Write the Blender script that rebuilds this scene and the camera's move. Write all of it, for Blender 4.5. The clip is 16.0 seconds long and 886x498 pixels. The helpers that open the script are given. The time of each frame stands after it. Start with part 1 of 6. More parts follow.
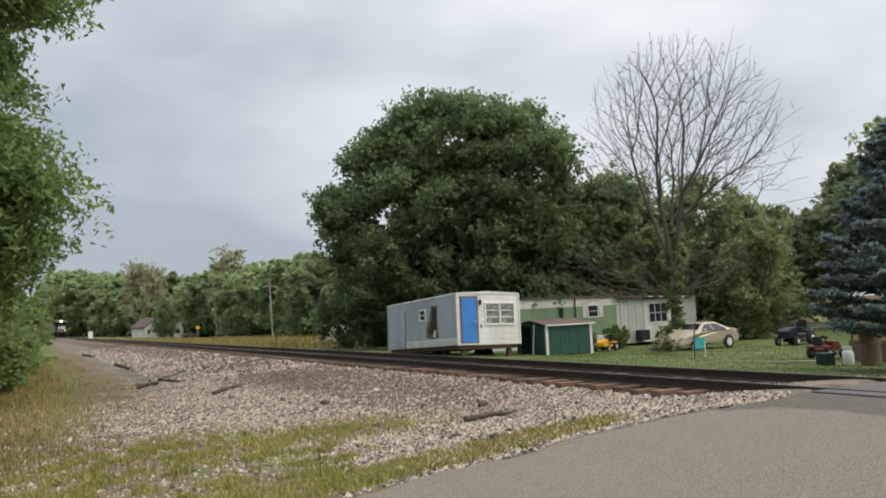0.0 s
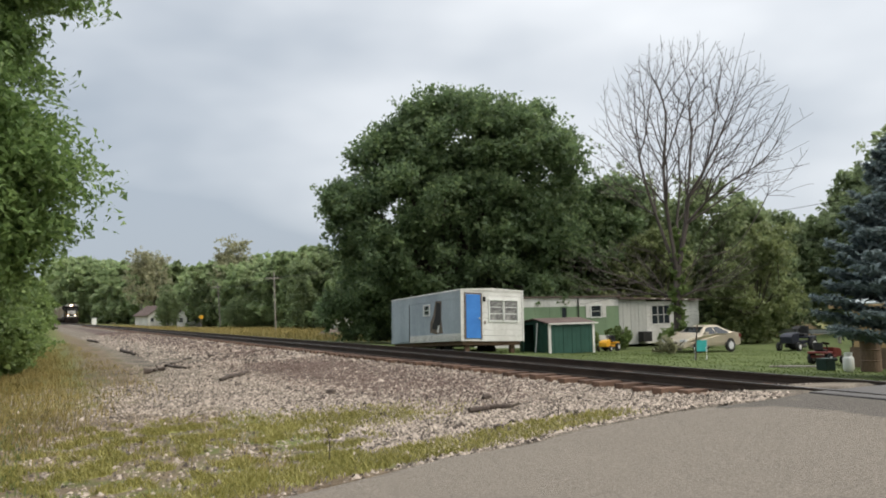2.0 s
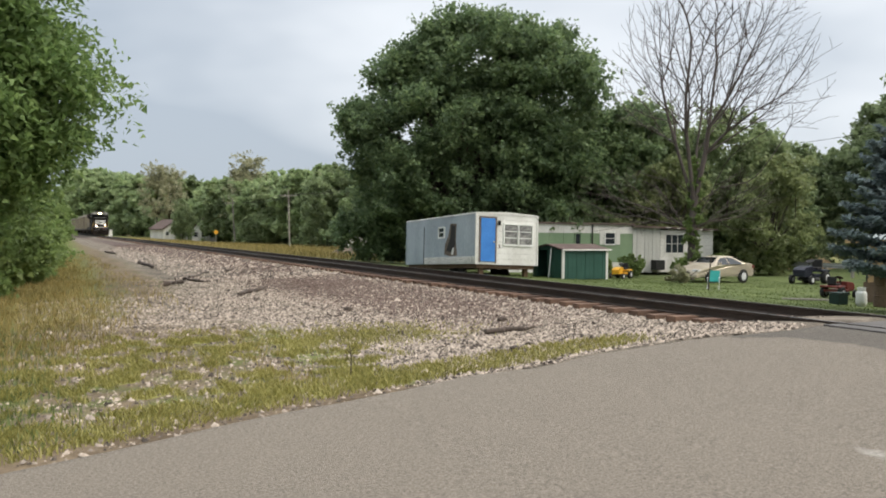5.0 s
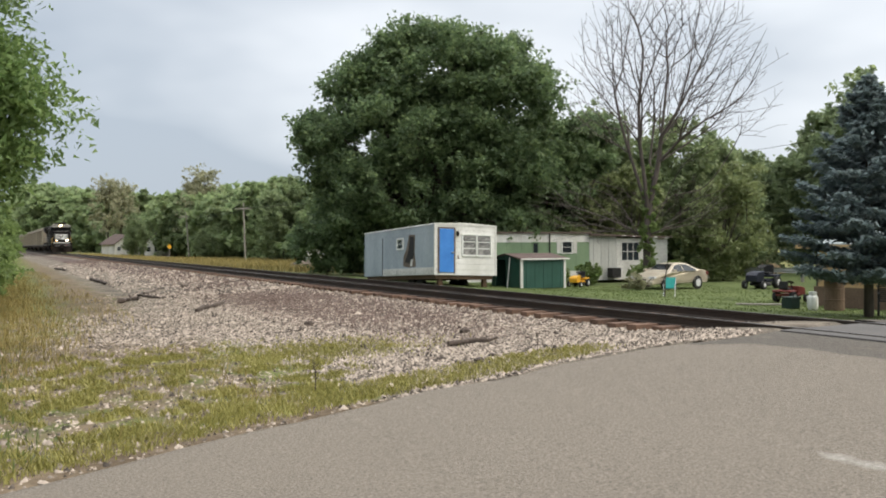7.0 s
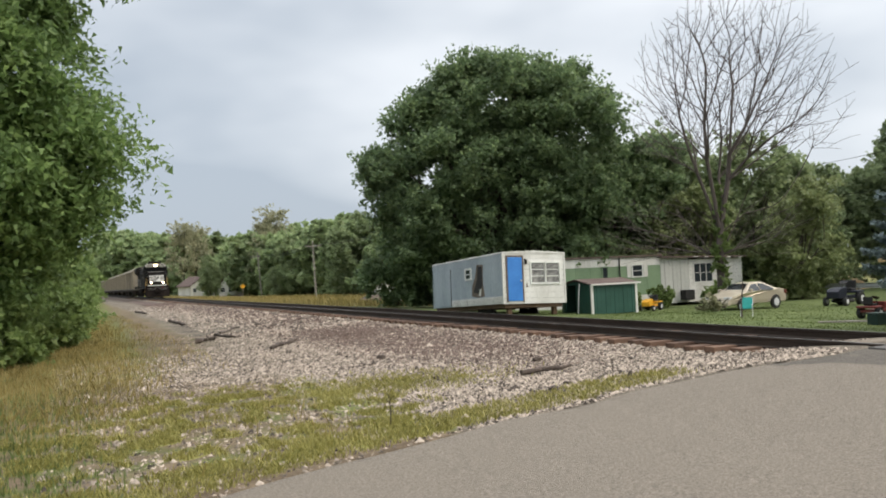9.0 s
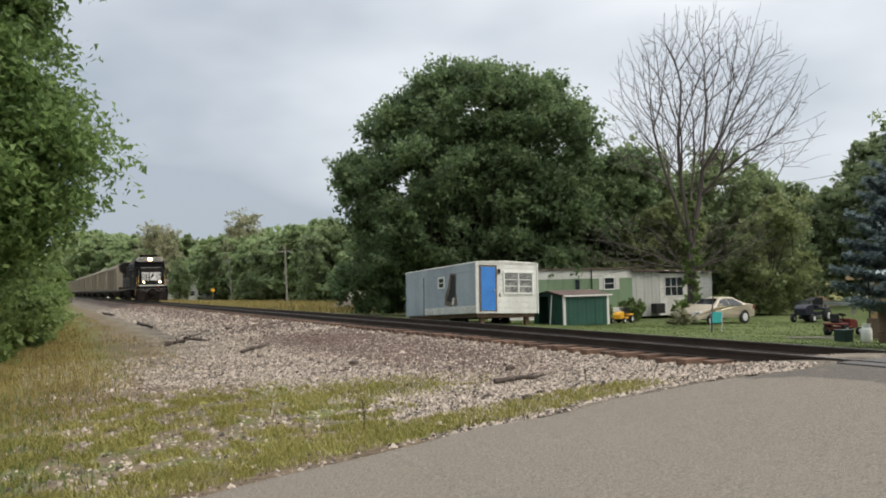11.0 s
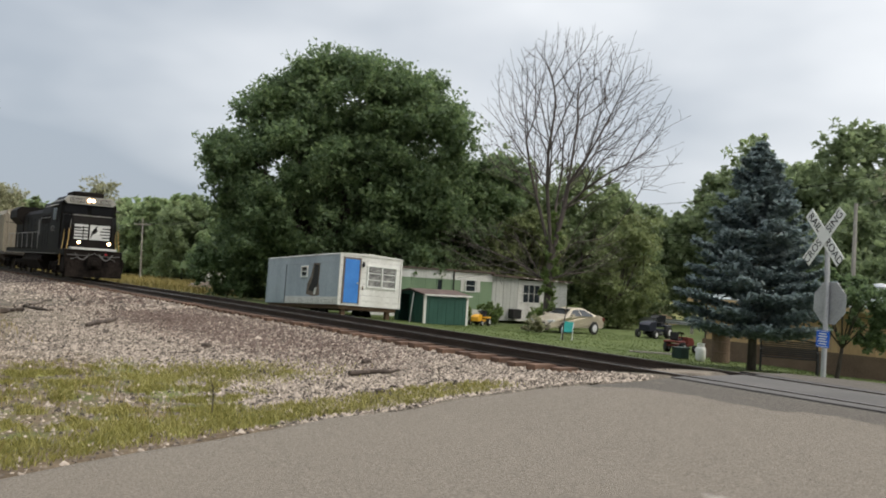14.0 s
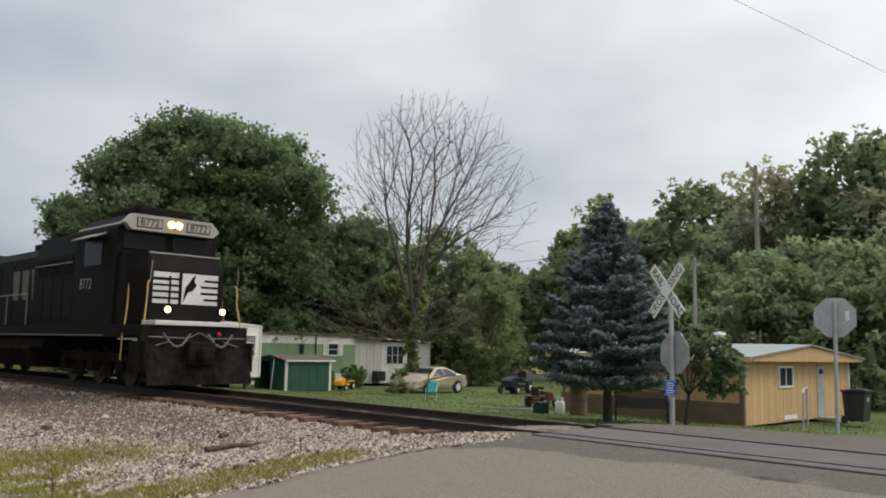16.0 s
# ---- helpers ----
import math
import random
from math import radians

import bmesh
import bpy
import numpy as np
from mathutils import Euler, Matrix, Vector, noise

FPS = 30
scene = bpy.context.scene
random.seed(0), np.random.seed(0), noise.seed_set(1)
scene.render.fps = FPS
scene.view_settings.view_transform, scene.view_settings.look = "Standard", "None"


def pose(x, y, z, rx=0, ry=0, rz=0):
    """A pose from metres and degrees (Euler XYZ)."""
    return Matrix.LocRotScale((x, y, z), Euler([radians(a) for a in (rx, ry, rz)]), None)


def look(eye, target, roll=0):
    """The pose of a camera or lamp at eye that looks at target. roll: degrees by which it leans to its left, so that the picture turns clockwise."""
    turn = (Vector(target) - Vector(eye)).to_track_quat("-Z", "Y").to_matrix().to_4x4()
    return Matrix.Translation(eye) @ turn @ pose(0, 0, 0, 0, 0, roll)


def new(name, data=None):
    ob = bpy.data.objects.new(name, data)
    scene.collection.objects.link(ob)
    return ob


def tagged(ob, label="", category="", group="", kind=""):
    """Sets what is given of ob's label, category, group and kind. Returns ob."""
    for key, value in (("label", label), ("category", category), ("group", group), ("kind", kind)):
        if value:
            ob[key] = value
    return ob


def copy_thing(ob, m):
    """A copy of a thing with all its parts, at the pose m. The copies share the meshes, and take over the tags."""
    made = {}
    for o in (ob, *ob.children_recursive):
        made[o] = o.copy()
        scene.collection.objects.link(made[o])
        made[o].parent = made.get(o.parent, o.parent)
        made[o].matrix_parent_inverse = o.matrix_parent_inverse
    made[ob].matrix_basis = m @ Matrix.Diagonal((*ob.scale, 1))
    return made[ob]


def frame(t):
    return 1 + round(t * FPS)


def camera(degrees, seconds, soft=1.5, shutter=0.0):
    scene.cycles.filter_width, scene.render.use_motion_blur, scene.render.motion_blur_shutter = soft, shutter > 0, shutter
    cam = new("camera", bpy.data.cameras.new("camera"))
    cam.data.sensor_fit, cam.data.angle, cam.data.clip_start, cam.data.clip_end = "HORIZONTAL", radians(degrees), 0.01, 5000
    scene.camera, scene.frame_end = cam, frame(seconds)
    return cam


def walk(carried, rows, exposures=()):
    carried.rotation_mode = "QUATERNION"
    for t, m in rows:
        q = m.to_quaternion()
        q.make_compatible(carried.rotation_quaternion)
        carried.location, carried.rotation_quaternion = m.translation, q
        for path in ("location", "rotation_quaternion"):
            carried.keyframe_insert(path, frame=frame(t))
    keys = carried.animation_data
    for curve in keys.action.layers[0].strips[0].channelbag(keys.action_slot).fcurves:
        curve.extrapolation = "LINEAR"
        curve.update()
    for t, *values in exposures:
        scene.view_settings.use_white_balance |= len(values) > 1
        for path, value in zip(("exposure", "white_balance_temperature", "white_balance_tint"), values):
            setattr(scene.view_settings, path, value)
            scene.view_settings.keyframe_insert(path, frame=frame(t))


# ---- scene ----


# ---- camera ----
def view(x, y, z, yaw, pitch, roll):
    return pose(x, y, z, 0, 0, yaw) @ pose(0, 0, 0, 90 + pitch) @ pose(0, 0, 0, 0, 0, roll)


cam = camera(56.207, 16.0, soft=1.9)
PATH = [
    (0, -10.262, 0.149, 1.226, -27.137, 4.456, -2.851),
    (0.5, -10.314, 0.145, 1.21, -30.644, 3.322, -0.651),
    (1, -10.413, 0.096, 1.196, -30.842, 4.527, -0.938),
    (1.5, -10.445, -0.011, 1.168, -27.379, 3.248, -0.37),
    (2, -10.452, -0.04, 1.163, -26.842, 4.258, -1.201),
    (2.5, -10.484, -0.069, 1.155, -26.296, 3.81, -1.956),
    (3, -10.492, -0.08, 1.141, -25.376, 2.981, 0.336),
    (3.5, -10.502, -0.088, 1.126, -26.18, 2.17, 0.512),
    (4, -10.549, -0.084, 1.15, -23.908, -0.564, 0.83),
    (6.5, -10.613, 0.003, 1.177, -29.415, -1.053, -0.136),
    (7, -10.64, 0.003, 1.193, -28.871, -0.362, -0.303),
    (7.5, -10.643, 0.02, 1.187, -27.702, 1.306, -0.673),
    (8, -10.659, 0.017, 1.189, -22.565, 2.341, -1.481),
    (8.5, -10.645, -0, 1.195, -21.671, 2.473, -2.661),
    (9, -10.656, 0.01, 1.188, -24.293, 1.842, -2.667),
    (9.5, -10.681, 0.032, 1.189, -25.24, 2.011, -2.837),
    (12, -10.705, 0.047, 1.14, -26.016, 2.898, 0.551),
    (12.5, -10.717, 0.013, 1.17, -24.175, 6.716, 2.289),
    (13, -10.775, -0.035, 1.166, -25.838, 6.227, 2.162),
    (13.5, -10.781, -0.013, 1.143, -27.355, 4.744, 0.945),
    (14, -10.746, -0.029, 1.157, -35.395, 2.178, 3.548),
    (14.5, -10.775, -0.014, 1.18, -39.779, 3.136, 3.525),
    (15, -10.754, -0.042, 1.199, -41.684, 4.52, 3.049),
    (15.5, -10.74, -0.026, 1.214, -40.733, 6.87, 1.184),
    (16, -10.728, -0.068, 1.213, -44.742, 6.756, 1.23),
]
walk(cam, [(r[0], view(*r[1:])) for r in PATH], [(0, 0.16), (4.0, 0.33), (7.0, 0.40), (9.5, 0.33), (12.0, 0.16), (14.0, 0.13), (15.0, -0.02), (16.0, -0.06)])


# ---- world and sun: bright overcast afternoon ----
SUN_EL, SUN_AZ = radians(44), radians(128)
world = bpy.data.worlds.new("sky")
scene.world = world
world.use_nodes = True
wn, wl = world.node_tree.nodes, world.node_tree.links
wn.clear()
w_out = wn.new("ShaderNodeOutputWorld")
w_bg = wn.new("ShaderNodeBackground")
w_sky = wn.new("ShaderNodeTexSky")
w_sky.sky_type, w_sky.sun_disc, w_sky.sun_elevation, w_sky.sun_rotation = "NISHITA", False, SUN_EL, SUN_AZ
w_sky.dust_density, w_sky.air_density = 3.0, 1.2
w_dim = wn.new("ShaderNodeMix")
w_dim.data_type, w_dim.blend_type = "RGBA", "MULTIPLY"
w_dim.inputs[0].default_value = 1.0
w_dim.inputs[7].default_value = (0.09, 0.09, 0.09, 1)
w_co = wn.new("ShaderNodeTexCoord")
w_map = wn.new("ShaderNodeMapping")
w_map.inputs["Scale"].default_value = (1.0, 1.0, 2.4)
w_n = wn.new("ShaderNodeTexNoise")
w_n.inputs["Scale"].default_value, w_n.inputs["Detail"].default_value, w_n.inputs["Roughness"].default_value = 1.9, 4.0, 0.45
w_ramp = wn.new("ShaderNodeValToRGB")
w_ramp.color_ramp.elements[0].position, w_ramp.color_ramp.elements[0].color = 0.26, (0.41, 0.465, 0.535, 1)
w_ramp.color_ramp.elements[1].position, w_ramp.color_ramp.elements[1].color = 0.76, (1.12, 1.135, 1.15, 1)
w_mix = wn.new("ShaderNodeMix")
w_mix.data_type = "RGBA"
w_mix.inputs[0].default_value = 0.9
wl.new(w_co.outputs["Generated"], w_map.inputs[0])
wl.new(w_map.outputs[0], w_n.inputs["Vector"])
w_dot = wn.new("ShaderNodeVectorMath")
w_dot.operation = "DOT_PRODUCT"
w_dot.inputs[1].default_value = (math.sin(SUN_AZ) * math.cos(SUN_EL), math.cos(SUN_AZ) * math.cos(SUN_EL), math.sin(SUN_EL))
wl.new(w_co.outputs["Generated"], w_dot.inputs[0])
w_add = wn.new("ShaderNodeMath")
w_add.operation = "MULTIPLY_ADD"
w_add.inputs[1].default_value = 0.5
wl.new(w_dot.outputs["Value"], w_add.inputs[0])
w_off = wn.new("ShaderNodeMath")
w_off.operation = "SUBTRACT"
w_off.inputs[1].default_value = 0.10
wl.new(w_n.outputs["Fac"], w_off.inputs[0])
wl.new(w_off.outputs[0], w_add.inputs[2])
wl.new(w_add.outputs[0], w_ramp.inputs[0])
wl.new(w_sky.outputs[0], w_dim.inputs[6])
wl.new(w_dim.outputs[2], w_mix.inputs[6])
wl.new(w_ramp.outputs[0], w_mix.inputs[7])
wl.new(w_mix.outputs[2], w_bg.inputs["Color"])
# an overcast sky is brighter overhead than at the horizon
w_xyz = wn.new("ShaderNodeSeparateXYZ")
w_zen = wn.new("ShaderNodeMapRange")
w_zen.interpolation_type = "SMOOTHSTEP"
for k, v in (("From Min", 0.36), ("From Max", 1.0), ("To Min", 1.0), ("To Max", 1.95)):
    w_zen.inputs[k].default_value = v
wl.new(w_co.outputs["Generated"], w_xyz.inputs[0])
wl.new(w_xyz.outputs["Z"], w_zen.inputs["Value"])
wl.new(w_zen.outputs["Result"], w_bg.inputs["Strength"])
wl.new(w_bg.outputs[0], w_out.inputs[0])
sun = new("sun", bpy.data.lights.new("sun", "SUN"))
sun.data.energy, sun.data.angle, sun.data.color = 1.5, radians(20), (1.0, 0.92, 0.8)
sun.matrix_world = look((0, 0, 60), (60 * math.sin(SUN_AZ) * -math.cos(SUN_EL), 60 * -math.cos(SUN_AZ) * math.cos(SUN_EL), 60 - 60 * math.sin(SUN_EL)))


# ---- materials ----
def surf(name, a, b, scale=3.0, fine=40.0, rough=0.7, metal=0.0, bump=0.15, spread=0.22, rnd=0.0, streak=1.0, spec=0.4, island=0.0):
    """A worn surface between two colours: broad stains and fine grain."""
    m = bpy.data.materials.new(name)
    m.use_nodes = True
    n, l = m.node_tree.nodes, m.node_tree.links
    bsdf = n["Principled BSDF"]
    co = n.new("ShaderNodeTexCoord")
    mp = n.new("ShaderNodeMapping")
    mp.inputs["Scale"].default_value = (1, 1, streak)
    l.new(co.outputs["Object"], mp.inputs[0])
    n1, n2 = n.new("ShaderNodeTexNoise"), n.new("ShaderNodeTexNoise")
    for nd, s, d in ((n1, scale, 5), (n2, fine, 3)):
        nd.inputs["Scale"].default_value, nd.inputs["Detail"].default_value = s, d
        l.new(mp.outputs[0], nd.inputs["Vector"])
    add = n.new("ShaderNodeMath")
    add.operation = "MULTIPLY_ADD"
    add.inputs[1].default_value = 0.45
    l.new(n2.outputs["Fac"], add.inputs[0])
    half = n.new("ShaderNodeMath")
    half.operation = "MULTIPLY"
    half.inputs[1].default_value = 0.55
    l.new(n1.outputs["Fac"], half.inputs[0])
    l.new(half.outputs[0], add.inputs[2])
    val = add.outputs[0]
    for amount, node, out in ((rnd, "ShaderNodeObjectInfo", "Random"), (island, "ShaderNodeNewGeometry", "Random Per Island")):
        if amount:
            src = n.new(node)
            ma = n.new("ShaderNodeMath")
            ma.operation = "MULTIPLY_ADD"
            ma.inputs[1].default_value = amount
            sb = n.new("ShaderNodeMath")
            sb.operation = "SUBTRACT"
            sb.inputs[1].default_value = 0.5
            l.new(src.outputs[out], sb.inputs[0])
            l.new(sb.outputs[0], ma.inputs[0])
            l.new(val, ma.inputs[2])
            val = ma.outputs[0]
    ramp = n.new("ShaderNodeValToRGB")
    ramp.color_ramp.elements[0].position, ramp.color_ramp.elements[0].color = 0.5 - spread, (*a, 1)
    ramp.color_ramp.elements[1].position, ramp.color_ramp.elements[1].color = 0.5 + spread, (*b, 1)
    l.new(val, ramp.inputs[0])
    l.new(ramp.outputs[0], bsdf.inputs["Base Color"])
    bsdf.inputs["Roughness"].default_value, bsdf.inputs["Metallic"].default_value = rough, metal
    bsdf.inputs["Specular IOR Level"].default_value = spec
    if bump:
        bp = n.new("ShaderNodeBump")
        bp.inputs["Strength"].default_value, bp.inputs["Distance"].default_value = bump, 0.02
        l.new(n2.outputs["Fac"], bp.inputs["Height"])
        l.new(bp.outputs[0], bsdf.inputs["Normal"])
    return m


def leafy(name, dark, mid, light, rough=0.5, passing=0.3):
    """Leaves: every leaf its own shade, some light passing through."""
    m = bpy.data.materials.new(name)
    m.use_nodes = True
    n, l = m.node_tree.nodes, m.node_tree.links
    bsdf, out = n["Principled BSDF"], n["Material Output"]
    geo = n.new("ShaderNodeNewGeometry")
    co = n.new("ShaderNodeTexCoord")
    nz = n.new("ShaderNodeTexNoise")
    nz.inputs["Scale"].default_value, nz.inputs["Detail"].default_value = 0.55, 3
    l.new(co.outputs["Object"], nz.inputs["Vector"])
    ma = n.new("ShaderNodeMath")
    ma.operation = "MULTIPLY_ADD"
    ma.inputs[1].default_value, ma.inputs[2].default_value = 0.45, 0.0
    l.new(geo.outputs["Random Per Island"], ma.inputs[0])
    mb = n.new("ShaderNodeMath")
    mb.operation = "MULTIPLY_ADD"
    mb.inputs[1].default_value = 0.6
    l.new(nz.outputs["Fac"], mb.inputs[0])
    l.new(ma.outputs[0], mb.inputs[2])
    ramp = n.new("ShaderNodeValToRGB")
    ramp.color_ramp.elements[0].position, ramp.color_ramp.elements[0].color = 0.22, (*dark, 1)
    ramp.color_ramp.elements[1].position, ramp.color_ramp.elements[1].color = 0.82, (*light, 1)
    e = ramp.color_ramp.elements.new(0.55)
    e.color = (*mid, 1)
    l.new(mb.outputs[0], ramp.inputs[0])
    l.new(ramp.outputs[0], bsdf.inputs["Base Color"])
    bsdf.inputs["Roughness"].default_value = rough
    bsdf.inputs["Specular IOR Level"].default_value = 0.4
    tr = n.new("ShaderNodeBsdfTranslucent")
    l.new(ramp.outputs[0], tr.inputs["Color"])
    mix = n.new("ShaderNodeMixShader")
    mix.inputs[0].default_value = passing
    l.new(bsdf.outputs[0], mix.inputs[1])
    l.new(tr.outputs[0], mix.inputs[2])
    l.new(mix.outputs[0], out.inputs["Surface"])
    return m


def glow(name, colour, strength):
    m = bpy.data.materials.new(name)
    m.use_nodes = True
    b = m.node_tree.nodes["Principled BSDF"]
    b.inputs["Base Color"].default_value = (*colour, 1)
    b.inputs["Emission Color"].default_value, b.inputs["Emission Strength"].default_value = (*colour, 1), strength
    return m


def glass(name, tint=(0.02, 0.025, 0.03)):
    m = bpy.data.materials.new(name)
    m.use_nodes = True
    b = m.node_tree.nodes["Principled BSDF"]
    b.inputs["Base Color"].default_value = (*tint, 1)
    b.inputs["Roughness"].default_value, b.inputs["Specular IOR Level"].default_value = 0.12, 0.3
    return m


# ---- small builders ----
def part(name, bm, material, parent=None, label="", smooth=False, m=None):
    me = bpy.data.meshes.new(name)
    bm.to_mesh(me)
    bm.free()
    me.materials.append(material)
    if smooth:
        me.polygons.foreach_set("use_smooth", [True] * len(me.polygons))
    ob = new(name, me)
    if parent:
        ob.parent = parent
    if m is not None:
        ob.matrix_basis = m
    if label:
        tagged(ob, label)
    return ob


def shared(name, me, parent, m, label=""):
    ob = new(name, me)
    ob.parent = parent
    ob.matrix_basis = m
    if label:
        tagged(ob, label)
    return ob


def thing(name, label, category, m, group="", kind=""):
    ob = new(name)
    ob.empty_display_size = 0.3
    ob.matrix_basis = m
    return tagged(ob, label, category, group, kind)


def box(x0, x1, y0, y1, z0, z1, bevel=0.0, bm=None):
    one = bmesh.new() if bm is None or bevel else bm
    v = [one.verts.new((x, y, z)) for z in (z0, z1) for y in (y0, y1) for x in (x0, x1)]
    for f in ((0, 2, 3, 1), (4, 5, 7, 6), (0, 1, 5, 4), (2, 6, 7, 3), (0, 4, 6, 2), (1, 3, 7, 5)):
        one.faces.new([v[i] for i in f])
    if bevel:
        bmesh.ops.bevel(one, geom=one.edges[:], offset=bevel, segments=2, affect="EDGES", profile=0.6)
        if bm is not None:
            merge(bm, one)
            return bm
    return one if bm is None or bevel else bm


def merge(bm, other, m=None):
    """Put another bmesh into bm."""
    if m is not None:
        bmesh.ops.transform(other, matrix=m, verts=other.verts)
    made = {v: bm.verts.new(v.co) for v in other.verts}
    for f in other.faces:
        bm.faces.new([made[v] for v in f.verts])
    other.free()
    return bm


def prism(outline, a, b, axis="x", bevel=0.0):
    """An outline of pairs, drawn out from a to b along an axis. Pairs are (y, z), (x, z) or (x, y)."""
    def at(p, k):
        return (k, *p) if axis == "x" else (p[0], k, p[1]) if axis == "y" else (*p, k)
    bm = bmesh.new()
    lo, hi = [bm.verts.new(at(p, a)) for p in outline], [bm.verts.new(at(p, b)) for p in outline]
    n = len(outline)
    for i in range(n):
        bm.faces.new((lo[i], lo[(i + 1) % n], hi[(i + 1) % n], hi[i]))
    bm.faces.new(lo[::-1])
    bm.faces.new(hi)
    bmesh.ops.recalc_face_normals(bm, faces=bm.faces[:])
    if bevel:
        bmesh.ops.bevel(bm, geom=bm.edges[:], offset=bevel, segments=2, affect="EDGES", profile=0.6)
    return bm


def tube(points, radii, n=8, bm=None, cap=True):
    """A tapered round bar along points."""
    bm = bm or bmesh.new()
    pts = [Vector(p) for p in points]
    if isinstance(radii, (int, float)):
        radii = [radii] * len(pts)
    rings, side = [], None
    for i, p in enumerate(pts):
        d = (pts[min(i + 1, len(pts) - 1)] - pts[max(i - 1, 0)]).normalized()
        if side is None:
            side = d.orthogonal().normalized()
        side = (side - d * side.dot(d)).normalized()
        up = d.cross(side)
        rings.append([bm.verts.new(p + radii[i] * (math.cos(k * math.tau / n) * side + math.sin(k * math.tau / n) * up)) for k in range(n)])
    for a, b in zip(rings, rings[1:]):
        for k in range(n):
            bm.faces.new((a[k], a[(k + 1) % n], b[(k + 1) % n], b[k]))
    if cap:
        bm.faces.new(rings[0][::-1])
        bm.faces.new(rings[-1])
    return bm


def lathe(profile, n=16, axis="z", bm=None):
    """A turned shape from pairs (radius, height)."""
    bm = bm or bmesh.new()
    rings = []
    for r, h in profile:
        ring = []
        for k in range(n):
            c, s = r * math.cos(k * math.tau / n), r * math.sin(k * math.tau / n)
            ring.append(bm.verts.new((c, s, h) if axis == "z" else (h, c, s) if axis == "x" else (s, h, c)))
        rings.append(ring)
    for a, b in zip(rings, rings[1:]):
        for k in range(n):
            bm.faces.new((a[k], a[(k + 1) % n], b[(k + 1) % n], b[k]))
    bm.faces.new(rings[0][::-1])
    bm.faces.new(rings[-1])
    bmesh.ops.recalc_face_normals(bm, faces=bm.faces[:])
    return bm


def sheet(name, v, faces, material, parent=None, smooth=False):
    """A mesh from arrays: v (n, 3), faces (m, k)."""
    v, faces = np.asarray(v, np.float32), np.asarray(faces, np.int32)
    me = bpy.data.meshes.new(name)
    k = faces.shape[1]
    me.vertices.add(len(v))
    me.vertices.foreach_set("co", v.ravel())
    me.loops.add(faces.size)
    me.loops.foreach_set("vertex_index", faces.ravel())
    me.polygons.add(len(faces))
    me.polygons.foreach_set("loop_start", np.arange(0, faces.size, k, dtype=np.int32))
    me.polygons.foreach_set("loop_total", np.full(len(faces), k, np.int32))
    if smooth:
        me.polygons.foreach_set("use_smooth", np.ones(len(faces), bool))
    me.update(calc_edges=True)
    me.materials.append(material)
    ob = new(name, me)
    if parent:
        ob.parent = parent
    return ob


RNG = np.random.default_rng(7)


def unit(v):
    return v / np.maximum(np.linalg.norm(v, axis=-1, keepdims=True), 1e-6)


def leaves(centres, size, flat=0.35, droop=0.0, long=1.5):
    """Pointed leaf blades (one triangle each) at the centres, as an array (3 n, 3)."""
    n = len(centres)
    up = unit(RNG.normal(size=(n, 3)) * (1 - flat) + np.array([0, 0, 1.0]) * flat * 2)
    a = unit(np.cross(up, RNG.normal(size=(n, 3))))
    a[:, 2] -= droop
    a = unit(a)
    b = unit(np.cross(a, up))
    s = (size * RNG.uniform(0.6, 1.35, n))[:, None]
    la, lb = a * s * long * 0.62, b * s * 0.62
    v = np.stack([centres + la, centres + lb - 0.45 * la, centres - lb - 0.6 * la], 1)
    return v.reshape(-1, 3)


def tris(v):
    return np.arange(len(v)).reshape(-1, 3)


def letters(name, text, size, material, parent, m, depth=0.004):
    cu = bpy.data.curves.new(name, "FONT")
    cu.body, cu.size, cu.align_x, cu.align_y, cu.extrude = text, size, "CENTER", "CENTER", depth
    ob = bpy.data.objects.new(name, cu)
    me = bpy.data.meshes.new_from_object(ob)
    bpy.data.objects.remove(ob)
    me.materials.append(material)
    o = new(name, me)
    o.parent = parent
    o.matrix_basis = m
    return o


# ---- ground ----
def lerp(x, xs, ys):
    return np.interp(x, xs, ys)


def road_height(x):
    return lerp(x, [-60, -8, -5, -2.6, -1.5, -0.9, 0.9, 1.5, 2.6, 6, 14, 60], [-0.5, -0.45, -0.36, -0.15, -0.03, 0.0, 0.0, -0.03, -0.12, -0.32, -0.75, -1.25])


def road_edge(x):
    """The y of the asphalt's north edge."""
    return lerp(x, [-60, -14, -10.9, -8.5, -6.4, -4.4, -2.9, -1.6, 1.6, 3.5, 4.5, 5.6, 6.4, 6.9, 9, 20, 80], [-14, 4.3, 6.1, 7.3, 8.0, 8.35, 8.25, 7.7, 8.2, 8.9, 8.8, 8.2, 7.1, 5.8, 2.5, -14, -40])


def ground_height(x, y):
    """Height of the ground; 0 is the rails' top."""
    x, y = np.asarray(x, float), np.asarray(y, float)
    west = lerp(x, [-60, -20, -12, -9, -6, -4, -2.6, -1.9, -1.55, -1.3], [-1.0, -0.8, -0.6, -0.52, -0.5, -0.45, -0.36, -0.29, -0.27, -0.26])
    east = lerp(x, [1.3, 1.8, 3.5, 10, 16, 24, 60], [-0.2, -0.3, -0.5, -0.8, -1.12, -1.30, -1.33])
    z = np.where(x < 0, west, east)
    z = np.where(np.abs(x) < 1.3, -0.25, z)
    near = np.clip((road_edge(x) + 3.0 - y) / 3.0, 0, 1)
    near = near * near * (3 - 2 * near)
    return z * (1 - near) + (road_height(x) - 0.03) * near


def gz(x, y):
    return float(ground_height(x, y))


